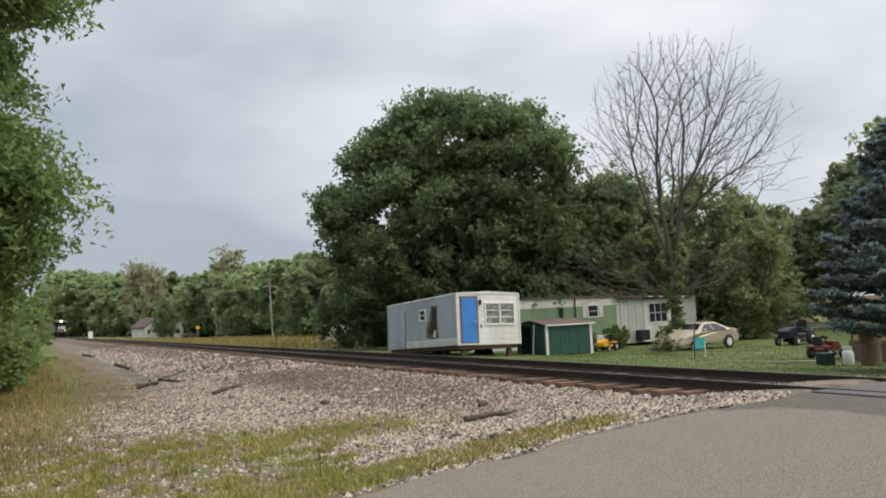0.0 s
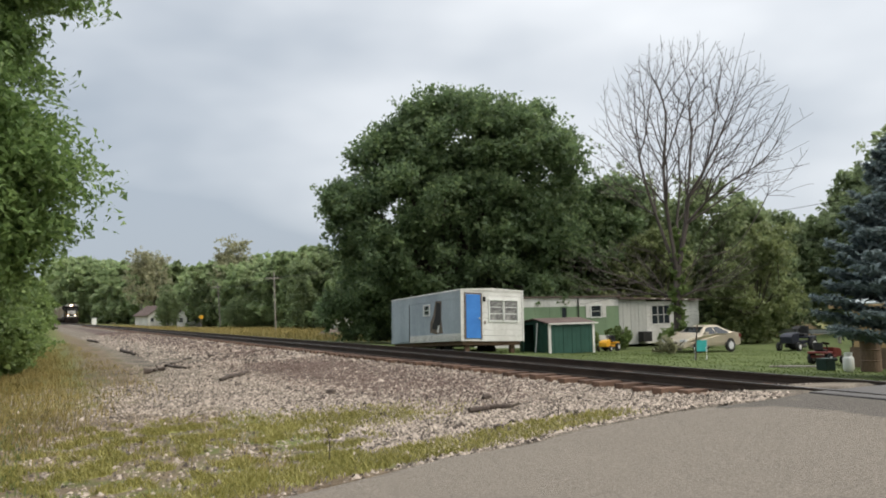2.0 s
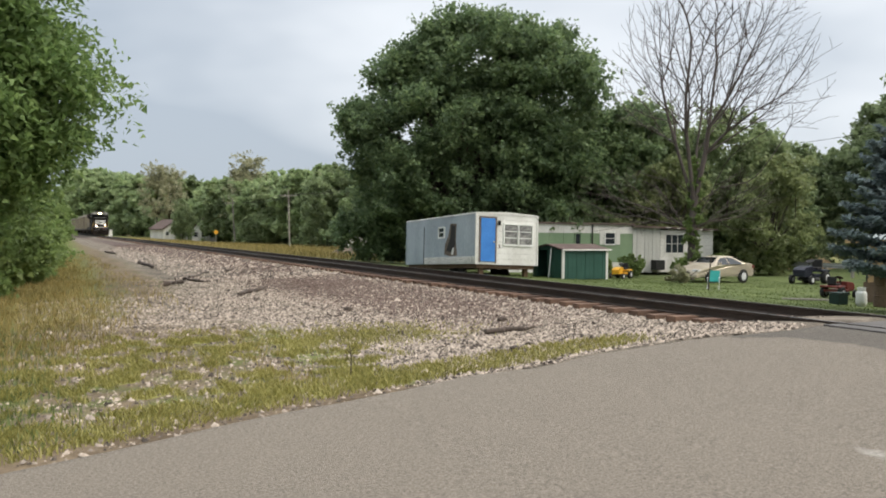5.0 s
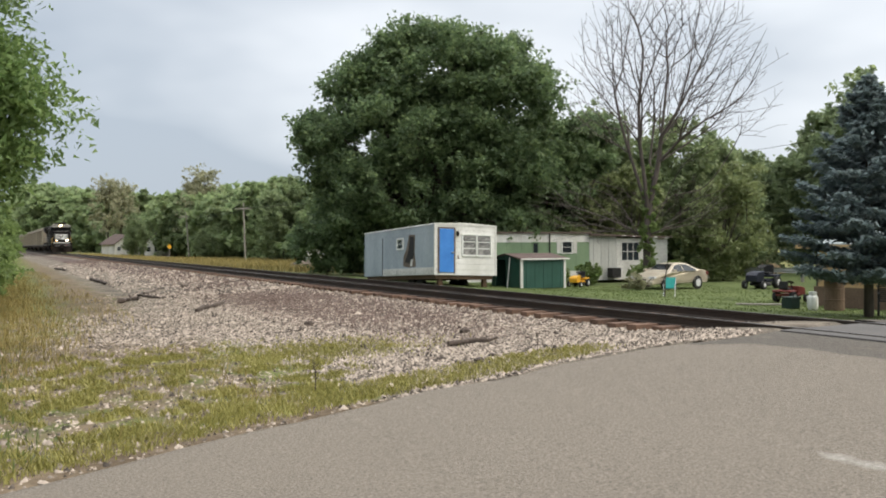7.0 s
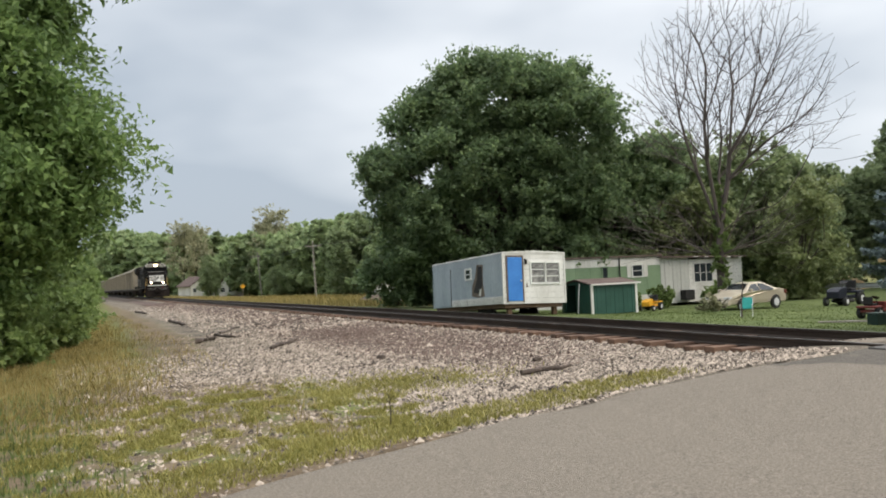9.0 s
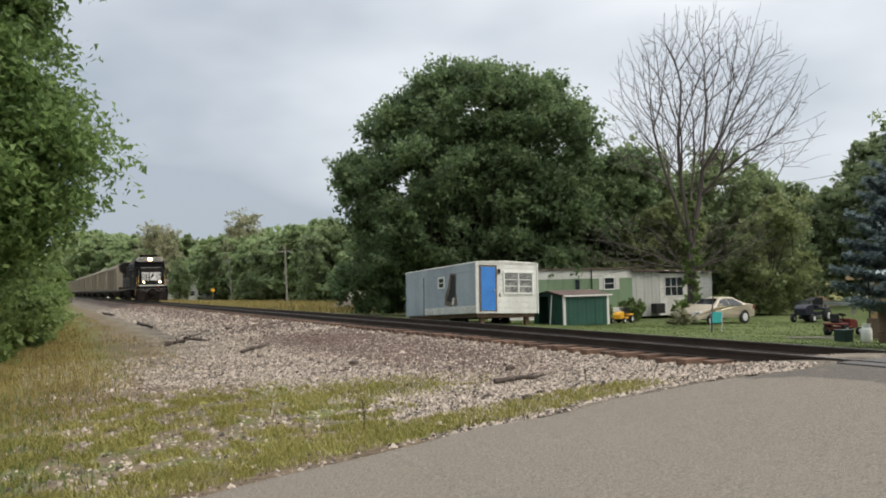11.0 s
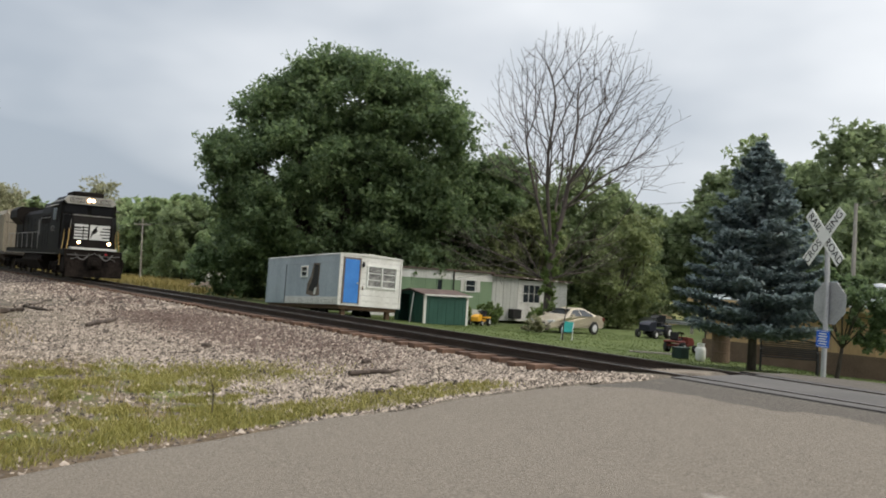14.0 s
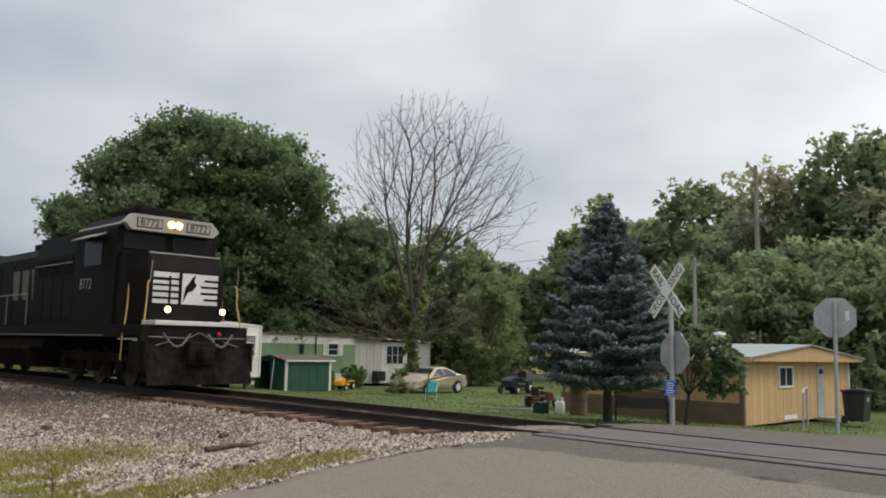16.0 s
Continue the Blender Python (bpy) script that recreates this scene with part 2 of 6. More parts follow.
def bumps(x, y, s, seed):
    """Smooth uneven ground from a few waves."""
    r = np.random.default_rng(seed)
    z = 0 * x
    for k in range(9):
        a, f, p = r.uniform(0, 6.28), r.uniform(0.5, 2.2) * s, r.uniform(0, 6.28)
        z = z + np.sin((x * np.cos(a) + y * np.sin(a)) * f + p) / 9
    return z


def grid_faces(nx, ny):
    i = np.arange(nx * ny).reshape(ny, nx)
    return np.stack([i[:-1, :-1], i[:-1, 1:], i[1:, 1:], i[1:, :-1]], -1).reshape(-1, 4)


def mask_nodes(m, masks, base, rough=0.95):
    """Lay surfaces over one another by the mesh's masks: (attribute, dark, light, scale, fine)."""
    m.use_nodes = True
    n, l = m.node_tree.nodes, m.node_tree.links
    bsdf = n["Principled BSDF"]
    bsdf.inputs["Roughness"].default_value, bsdf.inputs["Specular IOR Level"].default_value = rough, 0.2
    co = n.new("ShaderNodeTexCoord")
    edge = n.new("ShaderNodeTexNoise")
    edge.inputs["Scale"].default_value, edge.inputs["Detail"].default_value = 2.2, 6
    l.new(co.outputs["Object"], edge.inputs["Vector"])

    def cloth(a, b, scale, fine):
        n1, n2 = n.new("ShaderNodeTexNoise"), n.new("ShaderNodeTexNoise")
        for nd, s in ((n1, scale), (n2, fine)):
            nd.inputs["Scale"].default_value, nd.inputs["Detail"].default_value, nd.inputs["Roughness"].default_value = s, 6, 0.65
            l.new(co.outputs["Object"], nd.inputs["Vector"])
        av = n.new("ShaderNodeMath")
        av.operation = "ADD"
        l.new(n1.outputs["Fac"], av.inputs[0])
        l.new(n2.outputs["Fac"], av.inputs[1])
        r = n.new("ShaderNodeValToRGB")
        r.color_ramp.elements[0].position, r.color_ramp.elements[0].color = 0.41, (*a, 1)
        r.color_ramp.elements[1].position, r.color_ramp.elements[1].color = 0.59, (*b, 1)
        hv = n.new("ShaderNodeMath")
        hv.operation = "MULTIPLY"
        hv.inputs[1].default_value = 0.5
        l.new(av.outputs[0], hv.inputs[0])
        l.new(hv.outputs[0], r.inputs[0])
        return r.outputs[0], n2.outputs["Fac"]

    colour, height = cloth(*base)
    for name, *c in masks:
        col, _ = cloth(*c)
        at = n.new("ShaderNodeAttribute")
        at.attribute_name = name
        k = n.new("ShaderNodeMath")
        k.operation = "ADD"
        l.new(at.outputs["Fac"], k.inputs[0])
        l.new(edge.outputs["Fac"], k.inputs[1])
        st = n.new("ShaderNodeMapRange")
        st.inputs["From Min"].default_value, st.inputs["From Max"].default_value = 0.88, 1.12
        l.new(k.outputs[0], st.inputs["Value"])
        mix = n.new("ShaderNodeMix")
        mix.data_type = "RGBA"
        l.new(st.outputs["Result"], mix.inputs[0])
        l.new(colour, mix.inputs[6])
        l.new(col, mix.inputs[7])
        colour = mix.outputs[2]
    l.new(colour, bsdf.inputs["Base Color"])
    bp = n.new("ShaderNodeBump")
    bp.inputs["Strength"].default_value, bp.inputs["Distance"].default_value = 0.5, 0.04
    l.new(height, bp.inputs["Height"])
    l.new(bp.outputs[0], bsdf.inputs["Normal"])
    return m


def soft_step(v, a, b):
    t = np.clip((v - a) / (b - a), 0, 1)
    return t * t * (3 - 2 * t)


def weeds_amount(x, y):
    """Where low weeds grow between the stones."""
    d = y - road_edge(x)
    clump = soft_step(bumps(x, y, 3.2, 5) + 0.8 * bumps(x, y, 7.0, 15) + 0.5 * bumps(x, y, 15.0, 25), -0.02, 0.34)
    strip = soft_step(d, 0.2, 0.45) * (1 - soft_step(d, 0.9, 1.5)) * soft_step(-x, 2.9, 3.8) * (0.45 + 0.55 * clump)
    patch = np.exp(-(((x + 6.1) / 1.3) ** 2 + ((y - 12.5) / 0.75) ** 2)) * (0.45 + 0.55 * clump)
    field = soft_step(-x, 5.9, 6.7) * soft_step(d, 0.2, 0.5) * (1 - soft_step(y, 12.6, 14.6)) * clump
    far_patch = 0.7 * np.exp(-(((x + 5.6) / 0.8) ** 2 + ((y - 24) / 1.6) ** 2)) * clump
    return np.clip(np.maximum.reduce([strip, patch, field, far_patch]), 0, 1)


def gravel_amount(x, y):
    left = lerp(y, [6, 12, 16, 25, 70, 300], [-13, -10.2, -8.8, -7.2, -6.3, -5]) + 0.5 * bumps(x, y, 1.6, 31)
    return soft_step(x, left - 1.6, left + 1.2) * (1 - soft_step(x, 2.1, 2.6)) * (1 - 0.75 * soft_step(-x, 5.8, 7.6) * (1 - 0.6 * soft_step(y, 13, 17)))


gx = np.unique(np.concatenate([[-3000, -1500, -700, -350, -180, -100, -60, -42, -32], np.arange(-26, -14, 0.8), np.arange(-14, 4, 0.2), np.arange(4, 30, 0.6), [31, 34, 38, 44, 52, 64, 80, 110, 160, 240, 400, 800, 1500, 3000]]))
gy = np.unique(np.concatenate([[-3000, -1500, -700, -300, -120, -60, -30, -18, -12, -8], np.arange(-6, 30, 0.2), np.arange(30, 80, 1.0), [84, 90, 100, 115, 140, 180, 240, 320, 450, 700, 1200, 2000, 3000]]))
GX, GY = np.meshgrid(gx, gy)
GZ = ground_height(GX, GY)
GZ = GZ + bumps(GX, GY, 1.0, 2) * 0.05 * (np.abs(GX) > 2.2) * (np.abs(GX) < 60)
GZ = np.where(GY < road_edge(GX) + 0.05, np.minimum(GZ, road_height(GX) - 0.07), GZ)
ground_mat = bpy.data.materials.new("ground")
mask_nodes(ground_mat, [
    ("lawn", (0.058, 0.080, 0.026), (0.125, 0.152, 0.054), 0.35, 9.0),
    ("dry", (0.132, 0.106, 0.035), (0.264, 0.211, 0.079), 0.5, 14.0),
    ("dirt", (0.088, 0.064, 0.041), (0.178, 0.135, 0.088), 0.8, 12.0),
    ("gravel", (0.061, 0.050, 0.039), (0.237, 0.200, 0.156), 1.1, 34.0),
    ("soot", (0.046, 0.029, 0.024), (0.135, 0.098, 0.084), 1.3, 26.0),
    ("weeds", (0.128, 0.128, 0.034), (0.289, 0.281, 0.085), 1.6, 18.0),
], ((0.06, 0.075, 0.02), (0.15, 0.16, 0.05), 0.3, 8.0))
ground = sheet("ground", np.stack([GX, GY, GZ], -1).reshape(-1, 3), grid_faces(len(gx), len(gy)), ground_mat, smooth=True)
tagged(ground, "grassy ground with gravel, bare earth and weeds along the railway", "ground", kind="structure")


def paint(ob, name, values):
    at = ob.data.attributes.new(name, "FLOAT", "POINT")
    at.data.foreach_set("value", np.asarray(values, np.float32).ravel())


soot = np.exp(-((GX + 2.9) / 1.7) ** 2) * soft_step(GY, 12.5, 16) * (1 - 0.35 * soft_step(GY, 60, 140)) * 0.85
paint(ground, "gravel", gravel_amount(GX, GY))
paint(ground, "soot", soot)
paint(ground, "lawn", np.maximum(soft_step(GX, 2.4, 4.0) * (1 - 0.75 * soft_step(GY, 44, 52)) * 0.9, 0.6 * soft_step(-GX, 10.2, 11.6) * (1 - soft_step(GY, 15, 19))))
paint(ground, "dry", np.clip(soft_step(-GX, 7.5, 10) * soft_step(GY, 6, 11) * 0.55 + 0.45 * soft_step(GX, 1.8, 3) * soft_step(GY, 46, 60), 0, 1))
paint(ground, "dirt", np.clip(np.exp(-((GX + 8.4 - 0.025 * GY) / 2.0) ** 2) * soft_step(GY, 12, 17) * 0.66 + 0.55 * soft_step(-GX, 6.2, 8.0) * (1 - soft_step(GY, 14, 18)) + 0.5 * np.exp(-((GY - road_edge(GX)) / 0.4) ** 2) * (GX < 0), 0, 1))
paint(ground, "weeds", weeds_amount(GX, GY) * 0.66 * (GX < 1))

# ---- road ----
rx = np.unique(np.concatenate([[-55, -40, -30, -24, -20], np.arange(-17, -1.0, 0.25), np.arange(1.0, 10, 0.25), np.arange(10, 60, 2)]))
asphalt = bpy.data.materials.new("asphalt")
mask_nodes(asphalt, [("fresh", (0.076, 0.066, 0.056), (0.152, 0.135, 0.114), 34.0, 70.0), ("crack", (0.028, 0.026, 0.022), (0.056, 0.049, 0.042), 3.0, 40.0), ("stain", (0.092, 0.077, 0.061), (0.24, 0.204, 0.164), 34.0, 95.0), ("chalk", (0.26, 0.242, 0.21), (0.46, 0.435, 0.385), 9.0, 30.0)],
           ((0.107, 0.091, 0.073), (0.268, 0.232, 0.188), 42.0, 110.0), rough=0.85)


def road_piece(name, xs, label):
    k = np.linspace(0, 1, 90) ** 1.4
    X, K = np.meshgrid(xs, k)
    wob = 0.10 * bumps(X * 2.2, X * 0.7, 1.6, 11)
    E = np.maximum(road_edge(X), -23.5)
    Y = E + wob + K * (-24 - E)
    Z = road_height(X) + 0.012 * bumps(X, Y, 0.6, 3) - 0.05 * (K == 0)
    ob = sheet(name, np.stack([X, Y, Z], -1).reshape(-1, 3), grid_faces(len(xs), len(k)), asphalt, smooth=True)
    seam = -2.04 + 0.07 * np.sin(Y * 1.7) + 0.05 * np.sin(Y * 4.1) - 0.8 * soft_step(Y, 7.0, 8.3)
    paint(ob, "fresh", soft_step(X, seam - 0.12, seam + 0.12) * 0.75)
    paint(ob, "crack", np.exp(-((X - seam) / 0.07) ** 2) * 0.5)
    paint(ob, "stain", np.clip(0.35 + 0.5 * bumps(X, Y * 2, 0.8, 9), 0, 1) * 0.5)
    paint(ob, "chalk", 0.6 * np.exp(-(((X + 5.22) / 0.28) ** 2 + ((Y - 3.65) / 0.55) ** 2)))
    return tagged(ob, label, "road", kind="structure")


road_piece("road", rx[rx <= -0.7], "worn grey asphalt road with a patched darker strip")
road_piece("road", rx[rx >= 0.7], "grey asphalt road beyond the rails")

# ---- railway track ----
rail_mat = surf("rail_steel", (0.022, 0.017, 0.014), (0.07, 0.05, 0.038), 2.0, 30, rough=0.6, metal=0.3)
shine_mat = surf("polished_rail_head", (0.06, 0.055, 0.05), (0.15, 0.14, 0.13), 2.0, 40, rough=0.42, metal=0.6, bump=0.02)
tie_mat = surf("tie_wood", (0.045, 0.027, 0.019), (0.17, 0.10, 0.065), 3.0, 18, rough=0.9, rnd=0.25)
pad_mat = surf("crossing_panel", (0.060, 0.056, 0.053), (0.120, 0.111, 0.102), 1.0, 40, rough=0.85)

track = thing("railway_track", "single railway track of dark steel rails on wooden ties", "railway", pose(0, 0, 0), kind="structure")
for side in (-1, 1):
    x = side * 0.7535
    prof = [(-0.07, -0.172), (0.07, -0.172), (0.07, -0.155), (0.012, -0.135), (0.012, -0.045), (0.036, -0.035), (0.036, -0.004), (-0.036, -0.004), (-0.036, -0.035), (-0.012, -0.045), (-0.012, -0.135), (-0.07, -0.155)]
    part("rail", prism([(x + a, b) for a, b in prof], -60, 900, "y"), rail_mat, track, "rusty dark steel rail")
    part("rail_head", box(x - 0.03, x + 0.03, -60, 900, -0.004, 0.0), shine_mat, track, "polished running surface")
tie_me = box(-1.3, 1.3, -0.115, 0.115, -0.33, -0.165, 0.012)
tie_mesh = bpy.data.meshes.new("tie")
tie_me.to_mesh(tie_mesh)
tie_me.free()
tie_mesh.materials.append(tie_mat)
for k in range(300):
    y = 7.9 + 0.52 * k
    shared("tie", tie_mesh, track, pose(random.uniform(-0.05, 0.05), y, random.uniform(-0.012, 0.012), 0, random.uniform(-0.4, 0.4), random.uniform(-1.2, 1.2)))
# asphalt between and beside the rails at the crossing
part("crossing_panel", box(-0.66, 0.66, -24, 7.75, -0.15, -0.012, 0.01), pad_mat, track, "dark asphalt panel between the rails")
for side in (-1, 1):
    part("crossing_panel", box(min(side * 0.83, side * 1.15), max(side * 0.83, side * 1.15), -24, 7.7, -0.15, -0.006, 0.01), pad_mat, track)


# ---- loose stones, weeds and grass ----
def stones(n, xs, ys, size, z_up, material, name, label, keep=None):
    x, y = RNG.uniform(*xs, n), RNG.uniform(*ys, n)
    if keep is not None:
        k = keep(x, y) > RNG.uniform(0, 1, n)
        x, y = x[k], y[k]
    n = len(x)
    s = size * np.exp(RNG.normal(0, 0.4, n))
    base = np.array([(1, 0, -0.1), (0.2, 1, -0.1), (-1, 0.1, -0.1), (-0.1, -1, -0.1), (0.1, 0.15, 0.75)])
    v = base[None] * (1 + RNG.uniform(-0.4, 0.4, (n, 5, 3))) * s[:, None, None]
    v[:, 4, :2] += RNG.normal(0, 0.35, (n, 2)) * s[:, None]
    a = RNG.uniform(0, 6.28, n)
    c, q = np.cos(a)[:, None], np.sin(a)[:, None]
    v = np.stack([v[..., 0] * c - v[..., 1] * q, v[..., 0] * q + v[..., 1] * c, v[..., 2]], -1)
    z = ground_height(x, y) + bumps(x, y, 1.0, 2) * 0.05 * (np.abs(x) > 2.2) + z_up + 0.12 * s
    v = v + np.stack([x, y, z], -1)[:, None]
    f = np.array([(0, 1, 4), (1, 2, 4), (2, 3, 4), (3, 0, 4)])
    faces = (np.arange(n) * 5)[:, None, None] + f[None]
    ob = sheet(name, v.reshape(-1, 3), faces.reshape(-1, 3), material)
    return tagged(ob, label, "gravel", kind="stuff")


stone_mat = surf("ballast_stone", (0.05, 0.04, 0.032), (0.43, 0.358, 0.29), 1.4, 30, rough=0.92, bump=0.1, spread=0.36, island=1.0, spec=0.2)
soot_mat = surf("sooty_stone", (0.045, 0.029, 0.023), (0.175, 0.128, 0.105), 1.4, 30, rough=0.92, bump=0.1, spread=0.3, island=0.7, spec=0.2)
off_road = lambda x, y: (y > road_edge(x) + 0.12) * 1.0
stones(235000, (-10.5, -1.15), (7.4, 30), 0.0162, 0.0, stone_mat, "ballast", "pale crushed stone ballast beside the track",
       lambda x, y: off_road(x, y) * (1 - 0.55 * soft_step(-x, 4.6, 6.4) * soft_step(y, 17, 25)) * (1 - 0.78 * soft_step(-x, 5.6, 7.2) * (1 - soft_step(y, 13, 17))) * gravel_amount(x, y) * (1 - 0.55 * weeds_amount(x, y)) * (1 - soft_step(y, 14, 36) * 0.6) * (1 - 0.75 * np.exp(-((x + 8.2 - 0.03 * y) / 1.7) ** 2) * soft_step(y, 14, 17) * (0.6 + 0.4 * soft_step(bumps(x, y, 2.0, 43), -0.2, 0.2))) * (1 - 0.85 * np.exp(-((x + 3.1) / 1.5) ** 2) * soft_step(y, 13, 17) * (0.55 + 0.45 * soft_step(bumps(x, y, 1.1, 41), -0.3, 0.2))))
stones(90000, (-5.2, -1.2), (10.5, 34), 0.0165, 0.004, soot_mat, "dark_ballast", "dark sooty ballast on the track's shoulder",
       lambda x, y: np.exp(-((x + 2.9) / 1.5) ** 2) * soft_step(y, 10.5, 16) * (1 - soft_step(y, 24, 34)))
stones(34000, (-6.2, -1.2), (27, 80), 0.036, 0.0, stone_mat, "far_ballast", "coarse ballast along the far track shoulder",
       lambda x, y: gravel_amount(x, y) * (1 - 0.6 * soft_step(y, 40, 80)) * (0.22 + 0.78 * (x > -4.2)))
stones(14000, (-4.2, -1.3), (30, 90), 0.036, 0.01, soot_mat, "far_dark_ballast", "dark ballast beside the far rails", lambda x, y: np.exp(-((x + 2.4) / 1.2) ** 2))
stones(26000, (-1.35, 1.9), (8.9, 32), 0.02, -0.005, stone_mat, "track_ballast", "grey ballast between and beside the ties",
       lambda x, y: 0.25 + 0.75 * (np.abs(x) > 1.25))
stones(10000, (-11, -6), (6, 22), 0.016, 0.0, stone_mat, "scattered_stones", "pale stones scattered on bare ground",
       lambda x, y: off_road(x, y) * (1 - 0.8 * weeds_amount(x, y)))
stones(2600, (-12, -1.8), (4, 9), 0.018, 0.01, stone_mat, "edge_gravel", "loose gravel along the asphalt edge",
       lambda x, y: np.exp(-((y - road_edge(x) - 0.1) / 0.13) ** 2))


def blades(n, xs, ys, height, width, material, name, label, keep, category="grass", lean=0.5):
    x, y = RNG.uniform(*xs, n), RNG.uniform(*ys, n)
    k = keep(x, y) > RNG.uniform(0, 1, n)
    x, y = x[k], y[k]
    n = len(x)
    z = ground_height(x, y) + bumps(x, y, 1.0, 2) * 0.05 * (np.abs(x) > 2.2) - 0.01
    h = height * RNG.uniform(0.45, 1.25, n)
    a = RNG.uniform(0, 6.28, n)
    d = np.stack([np.cos(a), np.sin(a), 0 * a], -1)
    s = np.stack([-np.sin(a), np.cos(a), 0 * a], -1) * (width * RNG.uniform(0.6, 1.4, n))[:, None] * 0.5
    p = np.stack([x, y, z], -1)
    up = np.array([0, 0, 1.0])
    le = (lean * RNG.uniform(0.1, 1.0, n) * h)[:, None]
    mid, tip = p + up * (h * 0.6)[:, None] + d * le * 0.4, p + up * h[:, None] + d * le
    v = np.stack([p - s, p + s, mid + s * 0.8, tip, mid - s * 0.8], 1)
    i = (np.arange(n) * 5)[:, None]
    ob = sheet(name, v.reshape(-1, 3), i + np.arange(5)[None], material)
    return tagged(ob, label, category, kind="stuff")


weed_leaf = leafy("weed_leaf", (0.20, 0.19, 0.05), (0.345, 0.318, 0.095), (0.48, 0.43, 0.165), passing=0.35)
dry_leaf = leafy("dry_grass", (0.19, 0.155, 0.055), (0.32, 0.255, 0.09), (0.46, 0.36, 0.15), passing=0.3)
lawn_leaf = leafy("lawn_grass", (0.072, 0.104, 0.029), (0.128, 0.168, 0.048), (0.20, 0.24, 0.08), passing=0.3)
blades(210000, (-13, -2.6), (5.5, 15), 0.075, 0.011, weed_leaf, "low_weeds", "low yellow-green weeds growing through the gravel",
       lambda x, y: (y > road_edge(x) + 0.2) * weeds_amount(x, y), lean=0.9)
blades(90000, (-18, -7.6), (7, 60), 0.16, 0.01, dry_leaf, "dry_grass", "tall dry yellowish grass beside the thicket",
       lambda x, y: (y > road_edge(x) + 0.6) * np.clip(soft_step(-x, 8.6, 10.2) * soft_step(y, 9, 15) + 0.3 * bumps(x, y, 1.5, 8) + 0.16 * soft_step(y, 17, 22), 0, 1))
blades(30000, (-17, -9.4), (6, 17), 0.09, 0.013, lawn_leaf, "verge_grass", "short green grass on the verge below the thicket",
       lambda x, y: (y > road_edge(x) + 0.5) * soft_step(-x, 9.8, 11.6) * (1 - soft_step(y, 14, 17)) * (0.75 + 0.5 * bumps(x, y, 1.8, 18)))
blades(30000, (2.0, 4.2), (13, 60), 0.16, 0.02, lawn_leaf, "trackside_grass", "rough green grass along the far side of the track",
       lambda x, y: np.exp(-((x - 2.9) / 0.7) ** 2) * (0.6 + 0.6 * bumps(x, y, 1.2, 4)))
blades(40000, (4, 26), (9, 36), 0.05, 0.03, lawn_leaf, "lawn", "mown green lawn around the parked car",
       lambda x, y: (y > road_edge(x) + 0.8) * (0.7 + 0.5 * bumps(x, y, 0.8, 6)))
blades(34000, (2.4, 40), (52, 150), 0.5, 0.05, dry_leaf, "meadow", "tall yellow-green meadow grass beyond the yard",
       lambda x, y: 0.6 + 0.7 * bumps(x, y, 0.3, 14))


# ---- yard, trailers, house, signs ----
SHRUBS = []
white_siding = surf("weathered_white_siding", (0.40, 0.38, 0.34), (0.78, 0.77, 0.73), 1.2, 22, rough=0.6, bump=0.05, streak=0.3)
blue_siding = surf("pale_blue_siding", (0.19, 0.225, 0.25), (0.40, 0.45, 0.48), 0.9, 18, rough=0.6, bump=0.05, streak=0.3)
blue_door = surf("bright_blue_door", (0.02, 0.13, 0.42), (0.05, 0.22, 0.58), 2.0, 20, rough=0.5, bump=0.03)
green_siding = surf("sage_green_siding", (0.13, 0.20, 0.115), (0.22, 0.30, 0.18), 1.2, 20, rough=0.65, streak=0.4)
green_steel = surf("dark_green_steel", (0.012, 0.05, 0.036), (0.03, 0.088, 0.066), 1.5, 20, rough=0.5, bump=0.03)
dark_void = surf("dark_interior", (0.01, 0.01, 0.01), (0.03, 0.028, 0.026), 3, 20, rough=0.9)
brown_tar = surf("brown_roof_tar", (0.06, 0.04, 0.034), (0.14, 0.10, 0.085), 1.5, 18, rough=0.9)
rot_wood = surf("torn_brown_board", (0.06, 0.045, 0.035), (0.2, 0.16, 0.125), 4, 30, rough=0.9)
tan_board = surf("tan_board_siding", (0.40, 0.26, 0.125), (0.58, 0.40, 0.21), 1.2, 16, rough=0.75, streak=0.25, rnd=0.2)
brown_base = surf("dark_brown_base", (0.1, 0.066, 0.042), (0.19, 0.13, 0.085), 1.5, 18, rough=0.85)
metal_roof = surf("grey_green_metal_roof", (0.2, 0.24, 0.24), (0.36, 0.4, 0.4), 0.8, 14, rough=0.45, metal=0.2)
grey_white = surf("grey_white_panel", (0.34, 0.34, 0.31), (0.52, 0.52, 0.48), 1.2, 20, rough=0.7, streak=0.3)
galv = surf("galvanised_steel", (0.28, 0.285, 0.29), (0.5, 0.5, 0.5), 3, 30, rough=0.5, metal=0.5, bump=0.03)
sign_white = surf("sign_white", (0.62, 0.62, 0.58), (0.78, 0.78, 0.74), 3, 40, rough=0.5, bump=0)
sign_black = surf("sign_black", (0.015, 0.015, 0.015), (0.03, 0.03, 0.03), rough=0.5, bump=0)
sign_blue = surf("sign_blue", (0.01, 0.09, 0.45), (0.02, 0.13, 0.6), rough=0.4, bump=0)
pole_wood = surf("pole_wood", (0.16, 0.14, 0.12), (0.36, 0.33, 0.29), 2, 20, rough=0.9, streak=0.2)
pane_dark = glass("dark_pane", (0.025, 0.03, 0.034))
# Blotchy pane: pale reflections on dark glass put into the colour.
pane_dim = surf("reflection_pane", (0.02, 0.02, 0.02), (0.3, 0.29, 0.27), 2.2, 9, rough=0.2, bump=0, spread=0.12)
